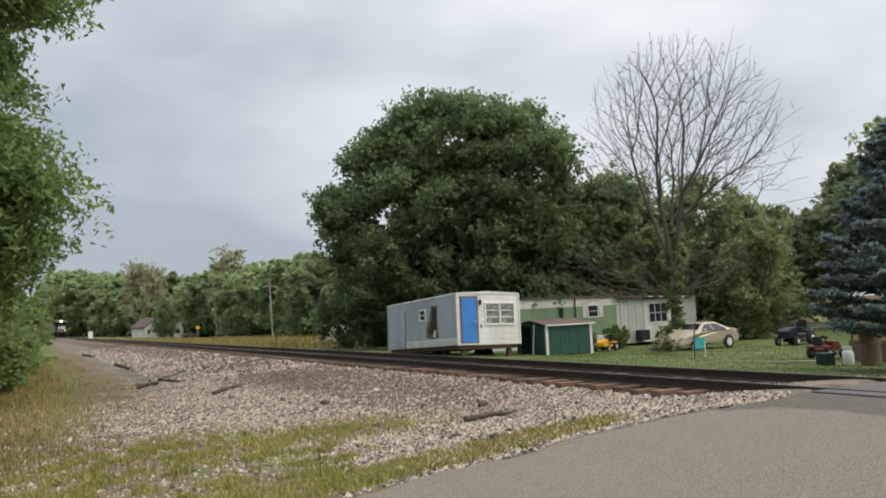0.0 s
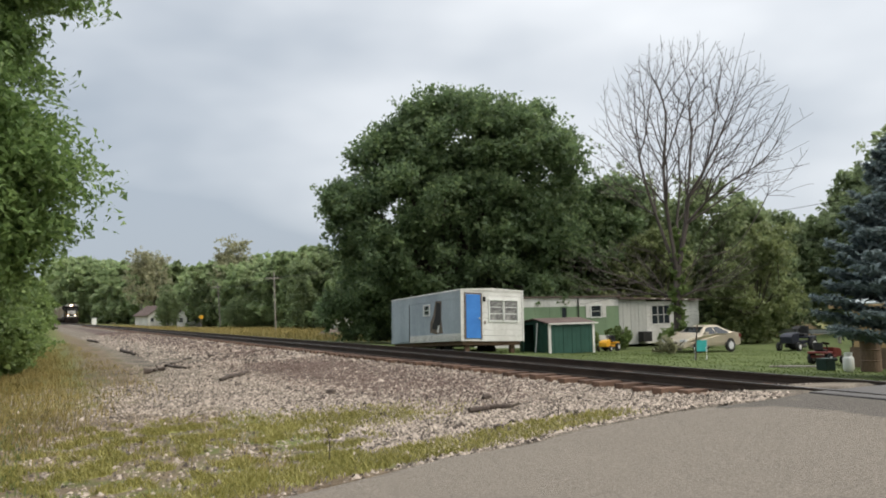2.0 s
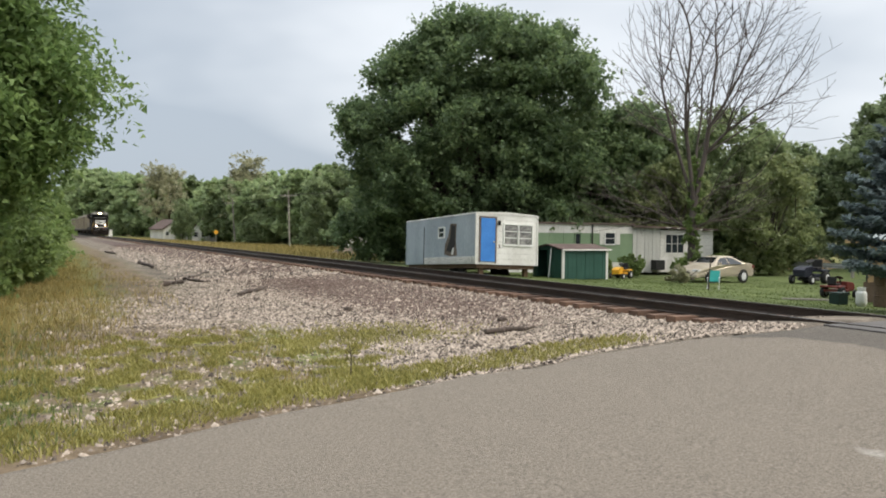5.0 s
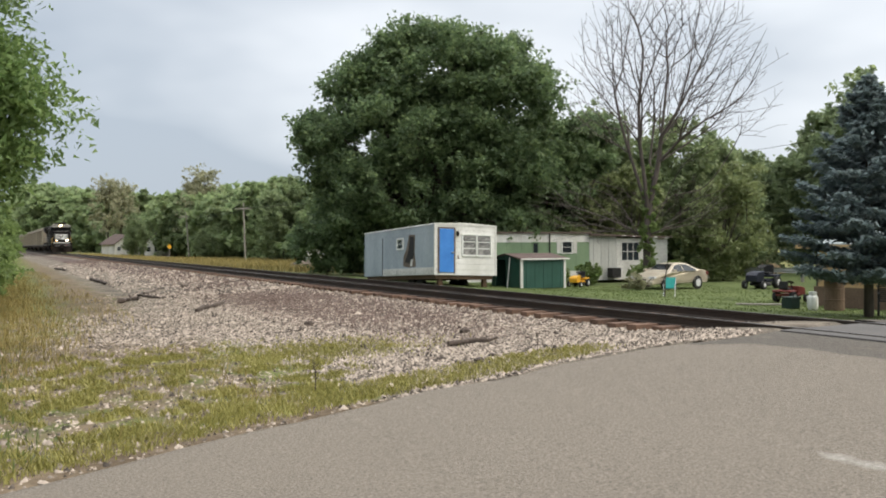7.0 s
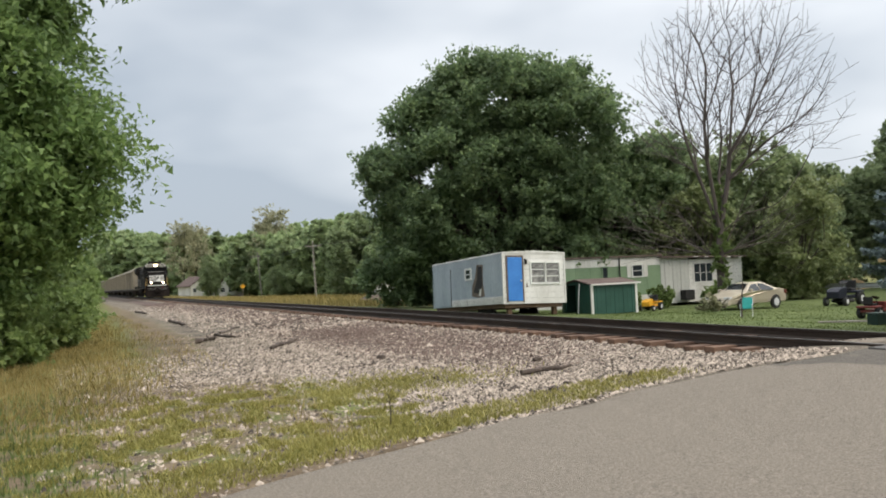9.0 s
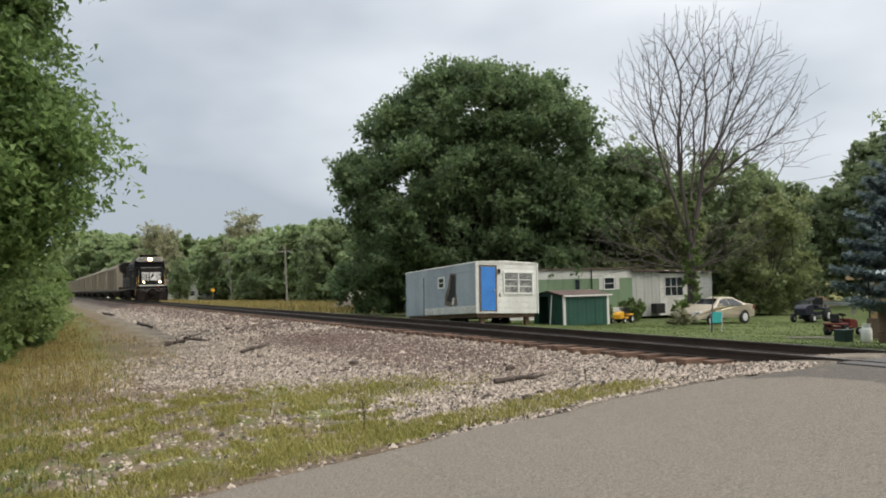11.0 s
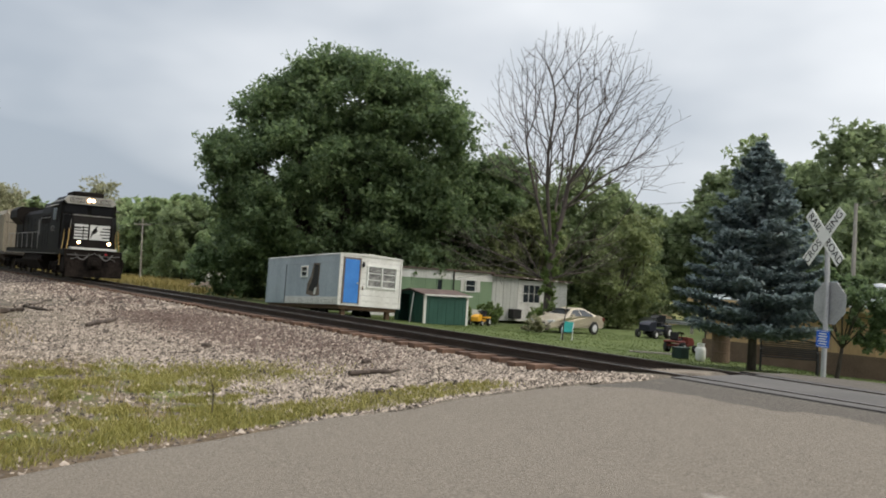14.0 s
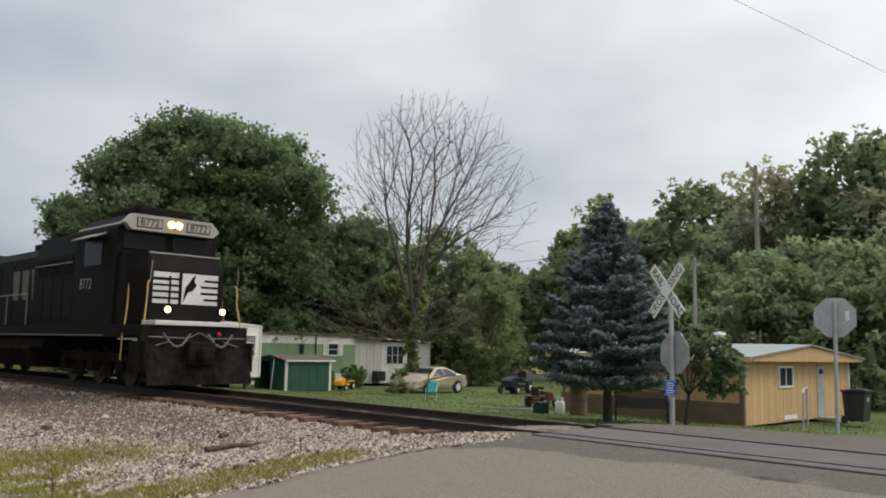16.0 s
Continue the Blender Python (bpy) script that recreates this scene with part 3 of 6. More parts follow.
rust_steel = surf("rusty_chassis", (0.06, 0.035, 0.022), (0.16, 0.10, 0.06), 3, 20, rough=0.9)
tyre = surf("tyre_rubber", (0.012, 0.012, 0.012), (0.035, 0.034, 0.032), 5, 30, rough=0.85)
champagne = surf("champagne_car_paint", (0.46, 0.40, 0.31), (0.58, 0.51, 0.40), 1.0, 60, rough=0.28, metal=0.35, bump=0)
rim_mat = surf("alloy_rim", (0.5, 0.5, 0.51), (0.7, 0.7, 0.71), rough=0.35, metal=0.15, bump=0)
red_paint = surf("faded_red_paint", (0.11, 0.022, 0.017), (0.22, 0.045, 0.035), 3, 20, rough=0.6)
yellow_paint = surf("mower_yellow", (0.55, 0.27, 0.015), (0.72, 0.38, 0.03), 3, 20, rough=0.45)
teal_cloth = surf("teal_webbing", (0.01, 0.22, 0.19), (0.03, 0.32, 0.28), 4, 40, rough=0.7)
box_green = surf("dark_green_plastic", (0.006, 0.02, 0.014), (0.014, 0.038, 0.028), 3, 20, rough=0.6)
navy_paint = surf("navy_paint", (0.008, 0.009, 0.018), (0.02, 0.022, 0.036), 3, 20, rough=0.4)
log_mat = surf("weathered_log", (0.03, 0.022, 0.018), (0.11, 0.085, 0.068), 4, 25, rough=0.95, bump=0.4)
sand_mat = surf("tan_earth_pile", (0.26, 0.18, 0.09), (0.42, 0.3, 0.17), 1.0, 14, rough=0.95)


def window(parent, m, w, h, panes_x=2, panes_y=2, trim=None, pane=None, name="window"):
    """A framed window in the plane x-z, facing -y."""
    t = trim or sign_white
    bm = bmesh.new()
    rings = []
    for k, y in ((0.06, -0.035), (0.06, 0.015), (0.0, 0.015), (0.0, -0.035)):
        rings.append([bm.verts.new((sx * (w / 2 + k), y, sz * (h / 2 + k))) for sx, sz in ((-1, -1), (1, -1), (1, 1), (-1, 1))])
    for a, b in zip(rings, rings[1:] + rings[:1]):
        for q in range(4):
            bm.faces.new((a[q], a[(q + 1) % 4], b[(q + 1) % 4], b[q]))
    bmesh.ops.recalc_face_normals(bm, faces=bm.faces[:])
    win = part(name, bm, t, parent, m=m)
    for k in range(1, panes_x):
        x = -w / 2 + w * k / panes_x
        part("muntin", box(x - 0.018, x + 0.018, -0.025, 0.01, -h / 2, h / 2), t, win)
    for k in range(1, panes_y):
        z = -h / 2 + h * k / panes_y
        part("muntin", box(-w / 2, w / 2, -0.022, 0.008, z - 0.015, z + 0.015), t, win)
    for i in range(panes_x):
        for j in range(panes_y):
            part("pane", box(-w / 2 + w * i / panes_x + 0.02, -w / 2 + w * (i + 1) / panes_x - 0.02, -0.006, 0.004, -h / 2 + h * j / panes_y + 0.018, -h / 2 + h * (j + 1) / panes_y - 0.018), pane or pane_dark, win)
    return win


# the small derelict trailer: its end wall faces -y, its long side -x; it sits nose-up on its axle
tl = thing("derelict_trailer", "derelict pale blue and white travel trailer with a bright blue door", "trailer", pose(6.15, 31.2, -0.14, -2.6, 2.0, 0))
W, L, H = 3.08, 7.45, 2.2
part("shell", box(0.03, W - 0.03, 0.03, L - 0.03, 0.02, H - 0.03), dark_void, tl, "dark shell of the body")
part("floor_frame", box(0.1, W - 0.1, 0.1, L - 0.1, -0.16, 0.02, 0.01), rust_steel, tl, "rusty chassis under the floor")
for k in range(7):
    y0, y1 = L * k / 7, L * (k + 1) / 7
    part("side_panel", box(0.0, 0.03, y0 + 0.006, y1 - 0.006, 0.34 if k < 5 else 0.02, H - 0.36), blue_siding, tl, "pale blue side panel")
part("upper_side", box(-0.012, 0.03, 0.01, L - 0.01, H - 0.36, H - 0.02, 0.004), blue_siding, tl)
for k in range(5):
    part("skirt_board", box(-0.03 - 0.012 * (k % 2), 0.03, 0.02, 5.2, 0.02 + 0.065 * k, 0.078 + 0.065 * k, 0.004), white_siding, tl, "pale corrugated lower board")
part("roof", prism([(-0.04, H - 0.02), (W + 0.04, H - 0.02), (W + 0.02, H + 0.03), (W / 2, H + 0.10), (-0.02, H + 0.03)], -0.03, L + 0.03, "y"), white_siding, tl, "white slightly crowned roof edge")
for x in (0.0, W):
    part("corner_trim", box(x - 0.035, x + 0.035, -0.035, 0.035, 0.0, H, 0.006), white_siding, tl)
part("corner_trim", box(-0.02, 0.03, L - 0.05, L + 0.02, 0.0, H, 0.006), blue_siding, tl)
# side door, window and the torn hole
part("side_door", box(-0.022, 0.02, 5.35, 6.35, 0.08, 1.86, 0.01), blue_siding, tl, "pale blue side door")
part("door_gap", box(-0.008, 0.02, 5.28, 5.35, 0.06, 1.88), dark_void, tl)
window(tl, pose(-0.012, 3.35, 1.48, 0, 0, -90), 0.55, 0.42, 1, 2, sign_white, pane_dark)
part("hole", prism([(1.75, 0.40), (1.9, 1.0), (1.86, 1.82), (2.45, 1.86), (2.7, 1.25), (3.0, 0.9), (3.05, 0.45), (2.4, 0.36)], -0.012, 0.004, "x"), rot_wood, tl, "torn hole in the side")
# Flat dark piece on the wall: shade inside the hole, put into the colour.
part("hole_shadow", prism([(1.95, 0.9), (1.96, 1.74), (2.36, 1.78), (2.45, 1.2), (2.85, 0.62), (2.3, 0.55)], -0.018, -0.008, "x"), dark_void, tl)
part("hanging_sheet", prism([(2.12, 0.42), (2.05, 0.75), (2.2, 0.72), (2.3, 0.45)], -0.03, -0.014, "x"), white_siding, tl)
# white end wall
for k in range(9):
    z0, z1 = H * k / 9, H * (k + 1) / 9
    part("siding_board", box(0.03, W - 0.03, 0.0 - 0.004 * (k % 2), 0.03, z0 + 0.003, z1 - 0.003), white_siding, tl)
dr = part("door", box(0.22, 0.92, -0.045, 0.0, 0.12, 2.0, 0.012), blue_door, tl, "bright blue entry door")
part("door_frame", merge(merge(box(0.14, 0.21, -0.035, 0.0, 0.08, 2.08), box(0.93, 1.0, -0.035, 0.0, 0.08, 2.08)), box(0.14, 1.0, -0.035, 0.0, 2.01, 2.08)), rot_wood, tl)
part("handle", lathe([(0.035, 0), (0.04, -0.04), (0.02, -0.06)], 10, "y"), galv, dr, m=pose(0.85, -0.045, 0.98))
window(tl, pose(1.72, -0.016, 1.33), 0.66, 0.86, 1, 3, sign_white, pane_dim)
window(tl, pose(2.46, -0.016, 1.33), 0.66, 0.86, 1, 3, sign_white, pane_dim)
part("porch_lamp", merge(box(1.06, 1.16, -0.09, -0.01, 1.78, 1.92, 0.01), lathe([(0.03, 1.7), (0.06, 1.76), (0.05, 1.8)], 8), pose(1.11, -0.06, 0)), dark_void, tl, "small dark wall lamp")
part("meter_box", box(1.12, 1.17, -0.03, -0.01, 0.72, 0.88), rust_steel, tl)
for s in (0.45, W - 0.45):
    for y in (2.1, 2.95):
        w = part("wheel", lathe([(0.18, -0.1), (0.33, -0.1), (0.36, -0.06), (0.36, 0.06), (0.33, 0.1), (0.18, 0.1)], 18, "x"), tyre, tl, m=pose(s, y, -0.42))
        part("rim", lathe([(0.04, -0.09), (0.17, -0.07), (0.17, 0.07), (0.04, 0.09)], 14, "x"), galv, w)
part("axle", tube([(0.4, 2.1, -0.42), (W - 0.4, 2.1, -0.42)], 0.04, 8), rust_steel, tl)
part("axle", tube([(0.4, 2.95, -0.42), (W - 0.4, 2.95, -0.42)], 0.04, 8), rust_steel, tl)
# Props take the dark chassis colour: shade under the trailer painted in.
for x, y in ((0.3, 0.2), (W - 0.5, 0.25)):
    part("jack_block", box(x, x + 0.2, y, y + 0.2, -0.72, -0.16, 0.02), rust_steel, tl, "prop coloured dark for the shade underneath")

# the long sage-green mobile home behind, its front facing -y at y = 40
gt = thing("mobile_home", "long sage-green and white mobile home with grey panelled addition", "mobile home", pose(0, 40, -1.1))
part("core", box(11.6, 21.6, 0.04, 3.6, 0.45, 2.8), dark_void, gt)
for k in range(10):
    x0 = 11.6 + k
    part("wall_panel", box(x0 + 0.006, x0 + 0.994, 0.0, 0.04, 0.62, 2.35), green_siding, gt, "sage green wall panel")
    part("upper_panel", box(x0 + 0.004, x0 + 0.996, -0.01, 0.04, 2.35, 2.86), white_siding, gt, "white upper wall band")
    part("skirt_panel", box(x0 + 0.01, x0 + 0.99, 0.0, 0.04, 0.0, 0.62), white_siding, gt, "grimy pale skirting panel")
part("roof", box(11.5, 21.7, -0.12, 3.7, 2.86, 2.96, 0.02), brown_tar, gt, "flat brown roof")
window(gt, pose(19.9, -0.012, 2.05), 0.7, 0.66, 1, 2, sign_white, pane_dark)
for x in (19.3, 20.5):
    part("shutter", box(x - 0.14, x + 0.14, -0.03, 0.0, 1.68, 2.42, 0.006), white_siding, gt, "white shutter")
window(gt, pose(17.6, -0.012, 2.02), 0.34, 0.6, 1, 1, green_siding, pane_dark)
part("downpipe", tube([(18.6, -0.06, 0.5), (18.6, -0.06, 2.9)], 0.04, 6), dark_void, gt)
part("vent_stack", tube([(17.8, 1.2, 2.9), (17.8, 1.2, 3.35)], 0.1, 8), rust_steel, gt)
part("addition_core", box(21.6, 28.0, 0.1, 4.2, 0.0, 2.62), dark_void, gt)
for k in range(7):
    part("grey_panel", box(21.62 + 0.3 * k, 21.9 + 0.3 * k, 0.0 - 0.012 * (k % 2), 0.1, 0.0, 2.74), grey_white, gt, "grey-white vertical panel")
for k in range(11):
    for x0, x1 in ((23.75, 24.1), (25.65, 28.0)) if 4 < k < 10 else ((23.75, 28.0),):
        part("clapboard", box(x0, x1, 0.02 - 0.01 * (k % 2), 0.1, 0.235 * k + 0.003, 0.235 * (k + 1) - 0.003), white_siding, gt)
window(gt, pose(24.87, 0.02, 1.75), 1.4, 1.1, 3, 2, white_siding, pane_dark)
part("addition_roof", prism([(21.5, 2.74), (28.2, 2.60), (28.2, 2.70), (21.5, 2.86)], -0.25, 4.4, "y"), brown_tar, gt, "sagging brown roof of the addition")
for k in range(9):
    x = 23.9 + 0.45 * k + random.uniform(-0.1, 0.1)
    part("torn_shingle", box(x, x + random.uniform(0.2, 0.4), -0.32, -0.05, 2.72 - 0.02 * k, 2.76 - 0.02 * k + random.uniform(0, 0.04)), brown_tar if k % 2 else white_siding, gt)
part("air_unit", box(23.0, 23.7, -0.5, -0.02, 0.15, 0.75, 0.03), dark_void, gt, "dark box against the wall")

# green garden shed with an open side
sh = thing("garden_shed", "dark green steel garden shed with white corner trim", "shed", pose(10.45, 31.0, -0.88))
for k in range(10):
    part("front_panel", box(0.06 + 0.238 * k, 0.06 + 0.238 * (k + 1) - 0.012, -0.008 * (k % 2), 0.03, 0.02, 1.32), green_steel, sh, "dark green ribbed wall panel")
part("wall", box(2.42, 2.46, 0.03, 2.5, 0.02, 1.32), green_steel, sh)
part("wall", box(0.03, 2.42, 2.46, 2.5, 0.02, 1.32), green_steel, sh)
for k in range(4):
    part("side_panel", box(0.0, 0.03, 0.06 + 0.3 * k, 0.34 + 0.3 * k, 0.02, 1.36), green_steel, sh)
part("side_panel", box(0.0, 0.03, 2.1, 2.46, 0.02, 1.36), green_steel, sh)
part("side_gable", prism([(0.0, 1.32), (2.5, 1.32), (1.25, 1.52)], 0.0, 0.03, "x"), green_steel, sh)
part("floor_pan", box(0.03, 2.42, 0.03, 2.46, 0.0, 0.03), dark_void, sh)
part("leaning_pole", tube([(-0.25, 0.75, 0.0), (-0.04, 0.85, 1.4)], 0.025, 6), white_siding, sh, "pale pole leaning on the open side")
for x in (0.0, 2.4):
    part("corner_post", box(x - 0.02, x + 0.1, -0.03, 0.05, 0.0, 1.34, 0.006), white_siding, sh, "white corner trim")
part("roof", prism([(-0.1, 1.34), (1.25, 1.56), (2.6, 1.34), (2.6, 1.38), (1.25, 1.61), (-0.1, 1.38)], -0.05, 2.62, "x"), brown_tar, sh, "brown low gable roof")
part("fascia", box(-0.06, 2.64, -0.13, -0.1, 1.32, 1.385, 0.004), white_siding, sh, "white fascia")

# tan house by the crossing: gable end to -y, long side to -x
hs = thing("house", "low tan board-sided house with a grey metal roof", "house", pose(15.0, 12.15, -1.12))
HW, HL, HH = 9.2, 7.2, 2.1
part("core", box(0.05, HW - 0.05, 0.05, HL - 0.05, 0.0, HH), dark_void, hs)
for k in range(46):
    x0 = 0.2 * k
    part("board", box(x0 + 0.004, x0 + 0.196, 0.0 - 0.006 * (k % 3 == 0), 0.05, 0.04, HH + 0.02), tan_board, hs)
for k in range(35):
    y0 = 0.05 + 0.2 * k
    part("board", box(0.0 - 0.006 * (k % 3 == 0), 0.05, y0 + 0.004, y0 + 0.196, 0.75, HH + 0.02), tan_board, hs)
part("base_wall", box(-0.01, 0.05, 0.05, HL, 0.0, 0.75), brown_base, hs, "dark brown base of the side wall")
part("corner_board", box(-0.03, 0.12, -0.03, 0.12, 0.0, HH, 0.008), brown_base, hs)
part("corner_board", box(HW - 0.08, HW + 0.03, -0.03, 0.1, 0.0, HH, 0.008), white_siding, hs)
gab = prism([(-0.2, HH), (HW + 0.4, HH), (HW + 0.4, HH + 0.12), (4.4, HH + 0.52), (-0.2, HH + 0.12)], -0.42, -0.36, "y")
part("gable_fascia", gab, tan_board, hs, "tan gable fascia board")
part("gable_wall", prism([(0, HH), (HW, HH), (4.4, HH + 0.45)], 0.0, 0.05, "y"), tan_board, hs)
for x0, z0, x1, z1 in ((-0.45, HH + 0.1, 4.4, HH + 0.56), (4.4, HH + 0.56, HW + 0.5, HH + 0.1)):
    for k in range(8):
        a, b = k / 8, (k + 1) / 8
        xa, za, xb, zb = x0 + (x1 - x0) * a, z0 + (z1 - z0) * a, x0 + (x1 - x0) * b, z0 + (z1 - z0) * b
        part("roof_sheet", prism([(xa + 0.01, za), (xb, zb), (xb, zb + 0.045), (xa + 0.01, za + 0.045)], -0.5, HL + 0.4, "y"), metal_roof, hs, "grey metal roof sheet")
part("eave_board", box(-0.46, -0.42, -0.5, HL + 0.4, HH - 0.02, HH + 0.11), tan_board, hs)
window(hs, pose(3.22, -0.014, 1.57), 1.05, 0.62, 2, 1, sign_white, pane_dark)
hd = part("front_door", box(5.95, 6.65, -0.03, 0.02, 0.12, 1.92, 0.01), galv, hs, "pale grey front door")
part("door_light", prism([(6.08, 1.66), (6.52, 1.66), (6.46, 1.8), (6.3, 1.86), (6.14, 1.8)], -0.04, -0.026, "y"), pane_dark, hd, "fan-shaped door light")
part("door_step", box(5.8, 6.9, -0.8, -0.03, -0.02, 0.1, 0.015), galv, hs)
part("vent_grille", box(3.0, 4.1, -0.03, 0.0, 0.1, 0.26, 0.006), sign_white, hs, "white foundation vent")
part("chimney_cap", lathe([(0.16, 2.5), (0.16, 2.75), (0.24, 2.77), (0.24, 2.86), (0.16, 2.88), (0.16, 2.95), (0.26, 2.97), (0.22, 3.06), (0.02, 3.1)], 14), rim_mat, hs, "shiny metal flue cap", m=pose(4.2, 2.9, 0.05))

# wheeled bin and pipe hoop before the house
bn = thing("wheeled_bin", "black plastic wheeled rubbish bin", "bin", pose(19.9, 10.4, -1.07))
part("body", prism([(-0.3, 0.08), (0.3, 0.08), (0.38, 1.05), (-0.38, 1.05)], -0.34, 0.34, "x", 0.03), tyre, bn)
part("lid", prism([(-0.42, 1.05), (0.42, 1.05), (0.40, 1.12), (-0.2, 1.17), (-0.42, 1.13)], -0.38, 0.38, "x", 0.02), tyre, bn)
part("badge", lathe([(0.10, 0), (0.02, -0.006)], 12, "y"), galv, bn, "pale oval badge", m=pose(0, -0.365, 0.82))
for s in (-0.36, 0.36):
    part("wheel", lathe([(0.1, -0.03), (0.12, -0.02), (0.12, 0.02), (0.1, 0.03)], 14, "x"), tyre, bn, m=pose(s, 0.3, 0.12))
hp = thing("pipe_rail", "bent dark metal pipe rail by the house", "railing", pose(14.3, 10.0, -0.94))
part("hoop", tube([(0, 0, -0.05), (0.02, 0.0, 1.05), (0.08, 0.02, 1.12), (2.2, 0.75, 1.12), (2.28, 0.78, 1.05), (2.3, 0.78, -0.05)], 0.03, 8), galv, hp)

# crossing sign with the back of a stop sign
cs = thing("crossing_sign", "white crossbuck railroad crossing sign on a leaning steel post", "road sign", pose(5.1, 9.0, -0.36, 0, 1.0, 253))
part("post", tube([(0, 0, -0.1), (-0.02, 0, 1.6), (-0.10, 0.0, 3.1)], 0.05, 10), galv, cs, "galvanised steel post")
for ang, words in ((48, ("CROS", "SING")), (-48, ("RAIL", "ROAD"))):
    arm = part("blade", box(-0.68, 0.68, -0.006, 0.006, -0.125, 0.125, 0.004), sign_white, cs, "white crossbuck blade", m=pose(-0.10, -0.07 - 0.016 * (ang > 0), 2.86, 0, -ang, 0))
    for k, word in enumerate(words):
        letters("lettering", word, 0.225, sign_black, arm, pose((-0.40, 0.40)[k], -0.009, 0, 90, 0, 0), 0.002)
octo = [(0.42 * math.cos(math.radians(22.5 + 45 * k)) / math.cos(math.radians(22.5)), 0.42 * math.sin(math.radians(22.5 + 45 * k)) / math.cos(math.radians(22.5))) for k in range(8)]
part("stop_sign_back", prism([(x, z + 1.55) for x, z in octo], 0.055, 0.063, "y"), galv, cs, "bare grey back of a stop sign")
plate = part("blue_plate", box(-0.17, 0.17, -0.066, -0.056, 0.66, 1.0, 0.01), sign_blue, cs, "small blue notice plate")
for a in (0.675, 0.975):
    part("plate_border", box(-0.155, 0.155, -0.07, -0.066, a, a + 0.01), sign_white, plate)
for k, wd in enumerate((0.2, 0.24, 0.18, 0.24, 0.2)):
    part("text_bar", box(-wd / 2, wd / 2, -0.07, -0.066, 0.72 + 0.05 * k, 0.742 + 0.05 * k), sign_white, plate)
ss = thing("stop_sign", "stop sign seen from its bare grey back", "road sign", pose(7.6, 6.6, -0.4, 0, 0.5, -70))
part("post", tube([(0, 0, -0.1), (0, 0, 2.75)], 0.04, 8), galv, ss)
part("sign_back", prism([(x * 0.98, z * 0.98 + 2.42) for x, z in octo], 0.05, 0.058, "y"), galv, ss, "bare grey octagonal plate")
part("sticker", box(0.2, 0.28, 0.042, 0.05, 2.36, 2.56), sign_white, ss, "small white sticker")


# parked car
def build_car(m):
    car = thing("parked_car", "champagne-coloured sedan parked on the lawn", "car", m)
    half = [(-2.38, 0.34), (-2.40, 0.52), (-2.30, 0.68), (-1.5, 0.86), (-1.12, 0.92), (-0.42, 1.33), (0.1, 1.42), (0.75, 1.39), (1.42, 1.08), (1.6, 1.04), (2.28, 0.98), (2.36, 0.8), (2.36, 0.42), (2.28, 0.30)]
    bm = bmesh.new()
    rows = []
    for s, inset in ((-1, 0.0), (-1, 1), (1, 1), (1, 0.0)):
        ring = []
        for x, z in half:
            y = 0.88 if z < 0.95 else 0.88 - 0.36 * (z - 0.95) / 0.45
            y = y - (0.10 if abs(x) > 2.2 else 0.0)
            if inset:
                y *= 0.72
                z2 = z + 0.03
            else:
                z2 = z
            ring.append(bm.verts.new((x, s * y, z2)))
        rows.append(ring)
    n = len(half)
    for a, b in zip(rows, rows[1:]):
        for k in range(n):
            bm.faces.new((a[k], a[(k + 1) % n], b[(k + 1) % n], b[k]))
    bm.faces.new(rows[0][::-1])
    bm.faces.new(rows[-1])
    bmesh.ops.recalc_face_normals(bm, faces=bm.faces[:])
    bmesh.ops.bevel(bm, geom=[e for e in bm.edges if e.calc_face_angle(0) > 0.35], offset=0.035, segments=2, affect="EDGES")
    body = part("body", bm, champagne, car, smooth=False)
    for s in (-1, 1):
        for pts in ([(-0.92, 0.98), (-0.36, 1.30), (0.12, 1.36), (0.12, 0.98)], [(0.2, 0.98), (0.2, 1.36), (0.68, 1.33), (1.22, 1.06), (1.2, 0.98)]):
            w = bmesh.new()
            vs = [w.verts.new((x, s * (0.895 - 0.36 * max(0, z - 0.95) / 0.45), z)) for x, z in pts]
            vs2 = [w.verts.new((x, s * (0.87 - 0.36 * max(0, z - 0.95) / 0.45), z)) for x, z in pts]
            w.faces.new(vs)
            w.faces.new(vs2[::-1])
            for k in range(len(vs)):
                w.faces.new((vs[k], vs2[k], vs2[(k + 1) % len(vs)], vs[(k + 1) % len(vs)]))
            bmesh.ops.recalc_face_normals(w, faces=w.faces[:])
            part("side_window", w, pane_dark, body, "dark side window")
        part("trim_strip", box(-1.9, 1.9, s * 0.885 - 0.008, s * 0.885 + 0.008, 0.52, 0.56), champagne, body)
        part("mirror", box(-0.95, -0.75, s * 0.98 - 0.09, s * 0.98 + 0.07, 0.96, 1.1, 0.03), champagne, body)
        part("headlight", box(-2.36, -2.08, s * 0.62 - 0.18, s * 0.62 + 0.18, 0.62, 0.74, 0.03), rim_mat, body, "clear headlamp")
        part("tail_light", box(2.2, 2.385, s * 0.66 - 0.14, s * 0.66 + 0.14, 0.74, 0.92, 0.02), red_paint, body, "red tail lamp")
        for x in (-1.38, 1.32):
            w = part("wheel", lathe([(0.2, -0.1), (0.3, -0.1), (0.32, -0.06), (0.32, 0.06), (0.3, 0.1), (0.2, 0.1)], 22, "y"), tyre, car, m=pose(x, s * 0.82, 0.32))
            part("rim", lathe([(0.03, -0.118), (0.2, -0.108), (0.215, -0.101), (0.215, 0.101), (0.2, 0.108), (0.03, 0.118)], 20, "y"), rim_mat, w, "bright wheel rim")
            part("wheel_arch", lathe([(0.38, -0.012), (0.38, 0.012), (0.3, 0.013), (0.3, -0.013)], 24, "y"), tyre, body, m=pose(x, s * 0.882, 0.33))
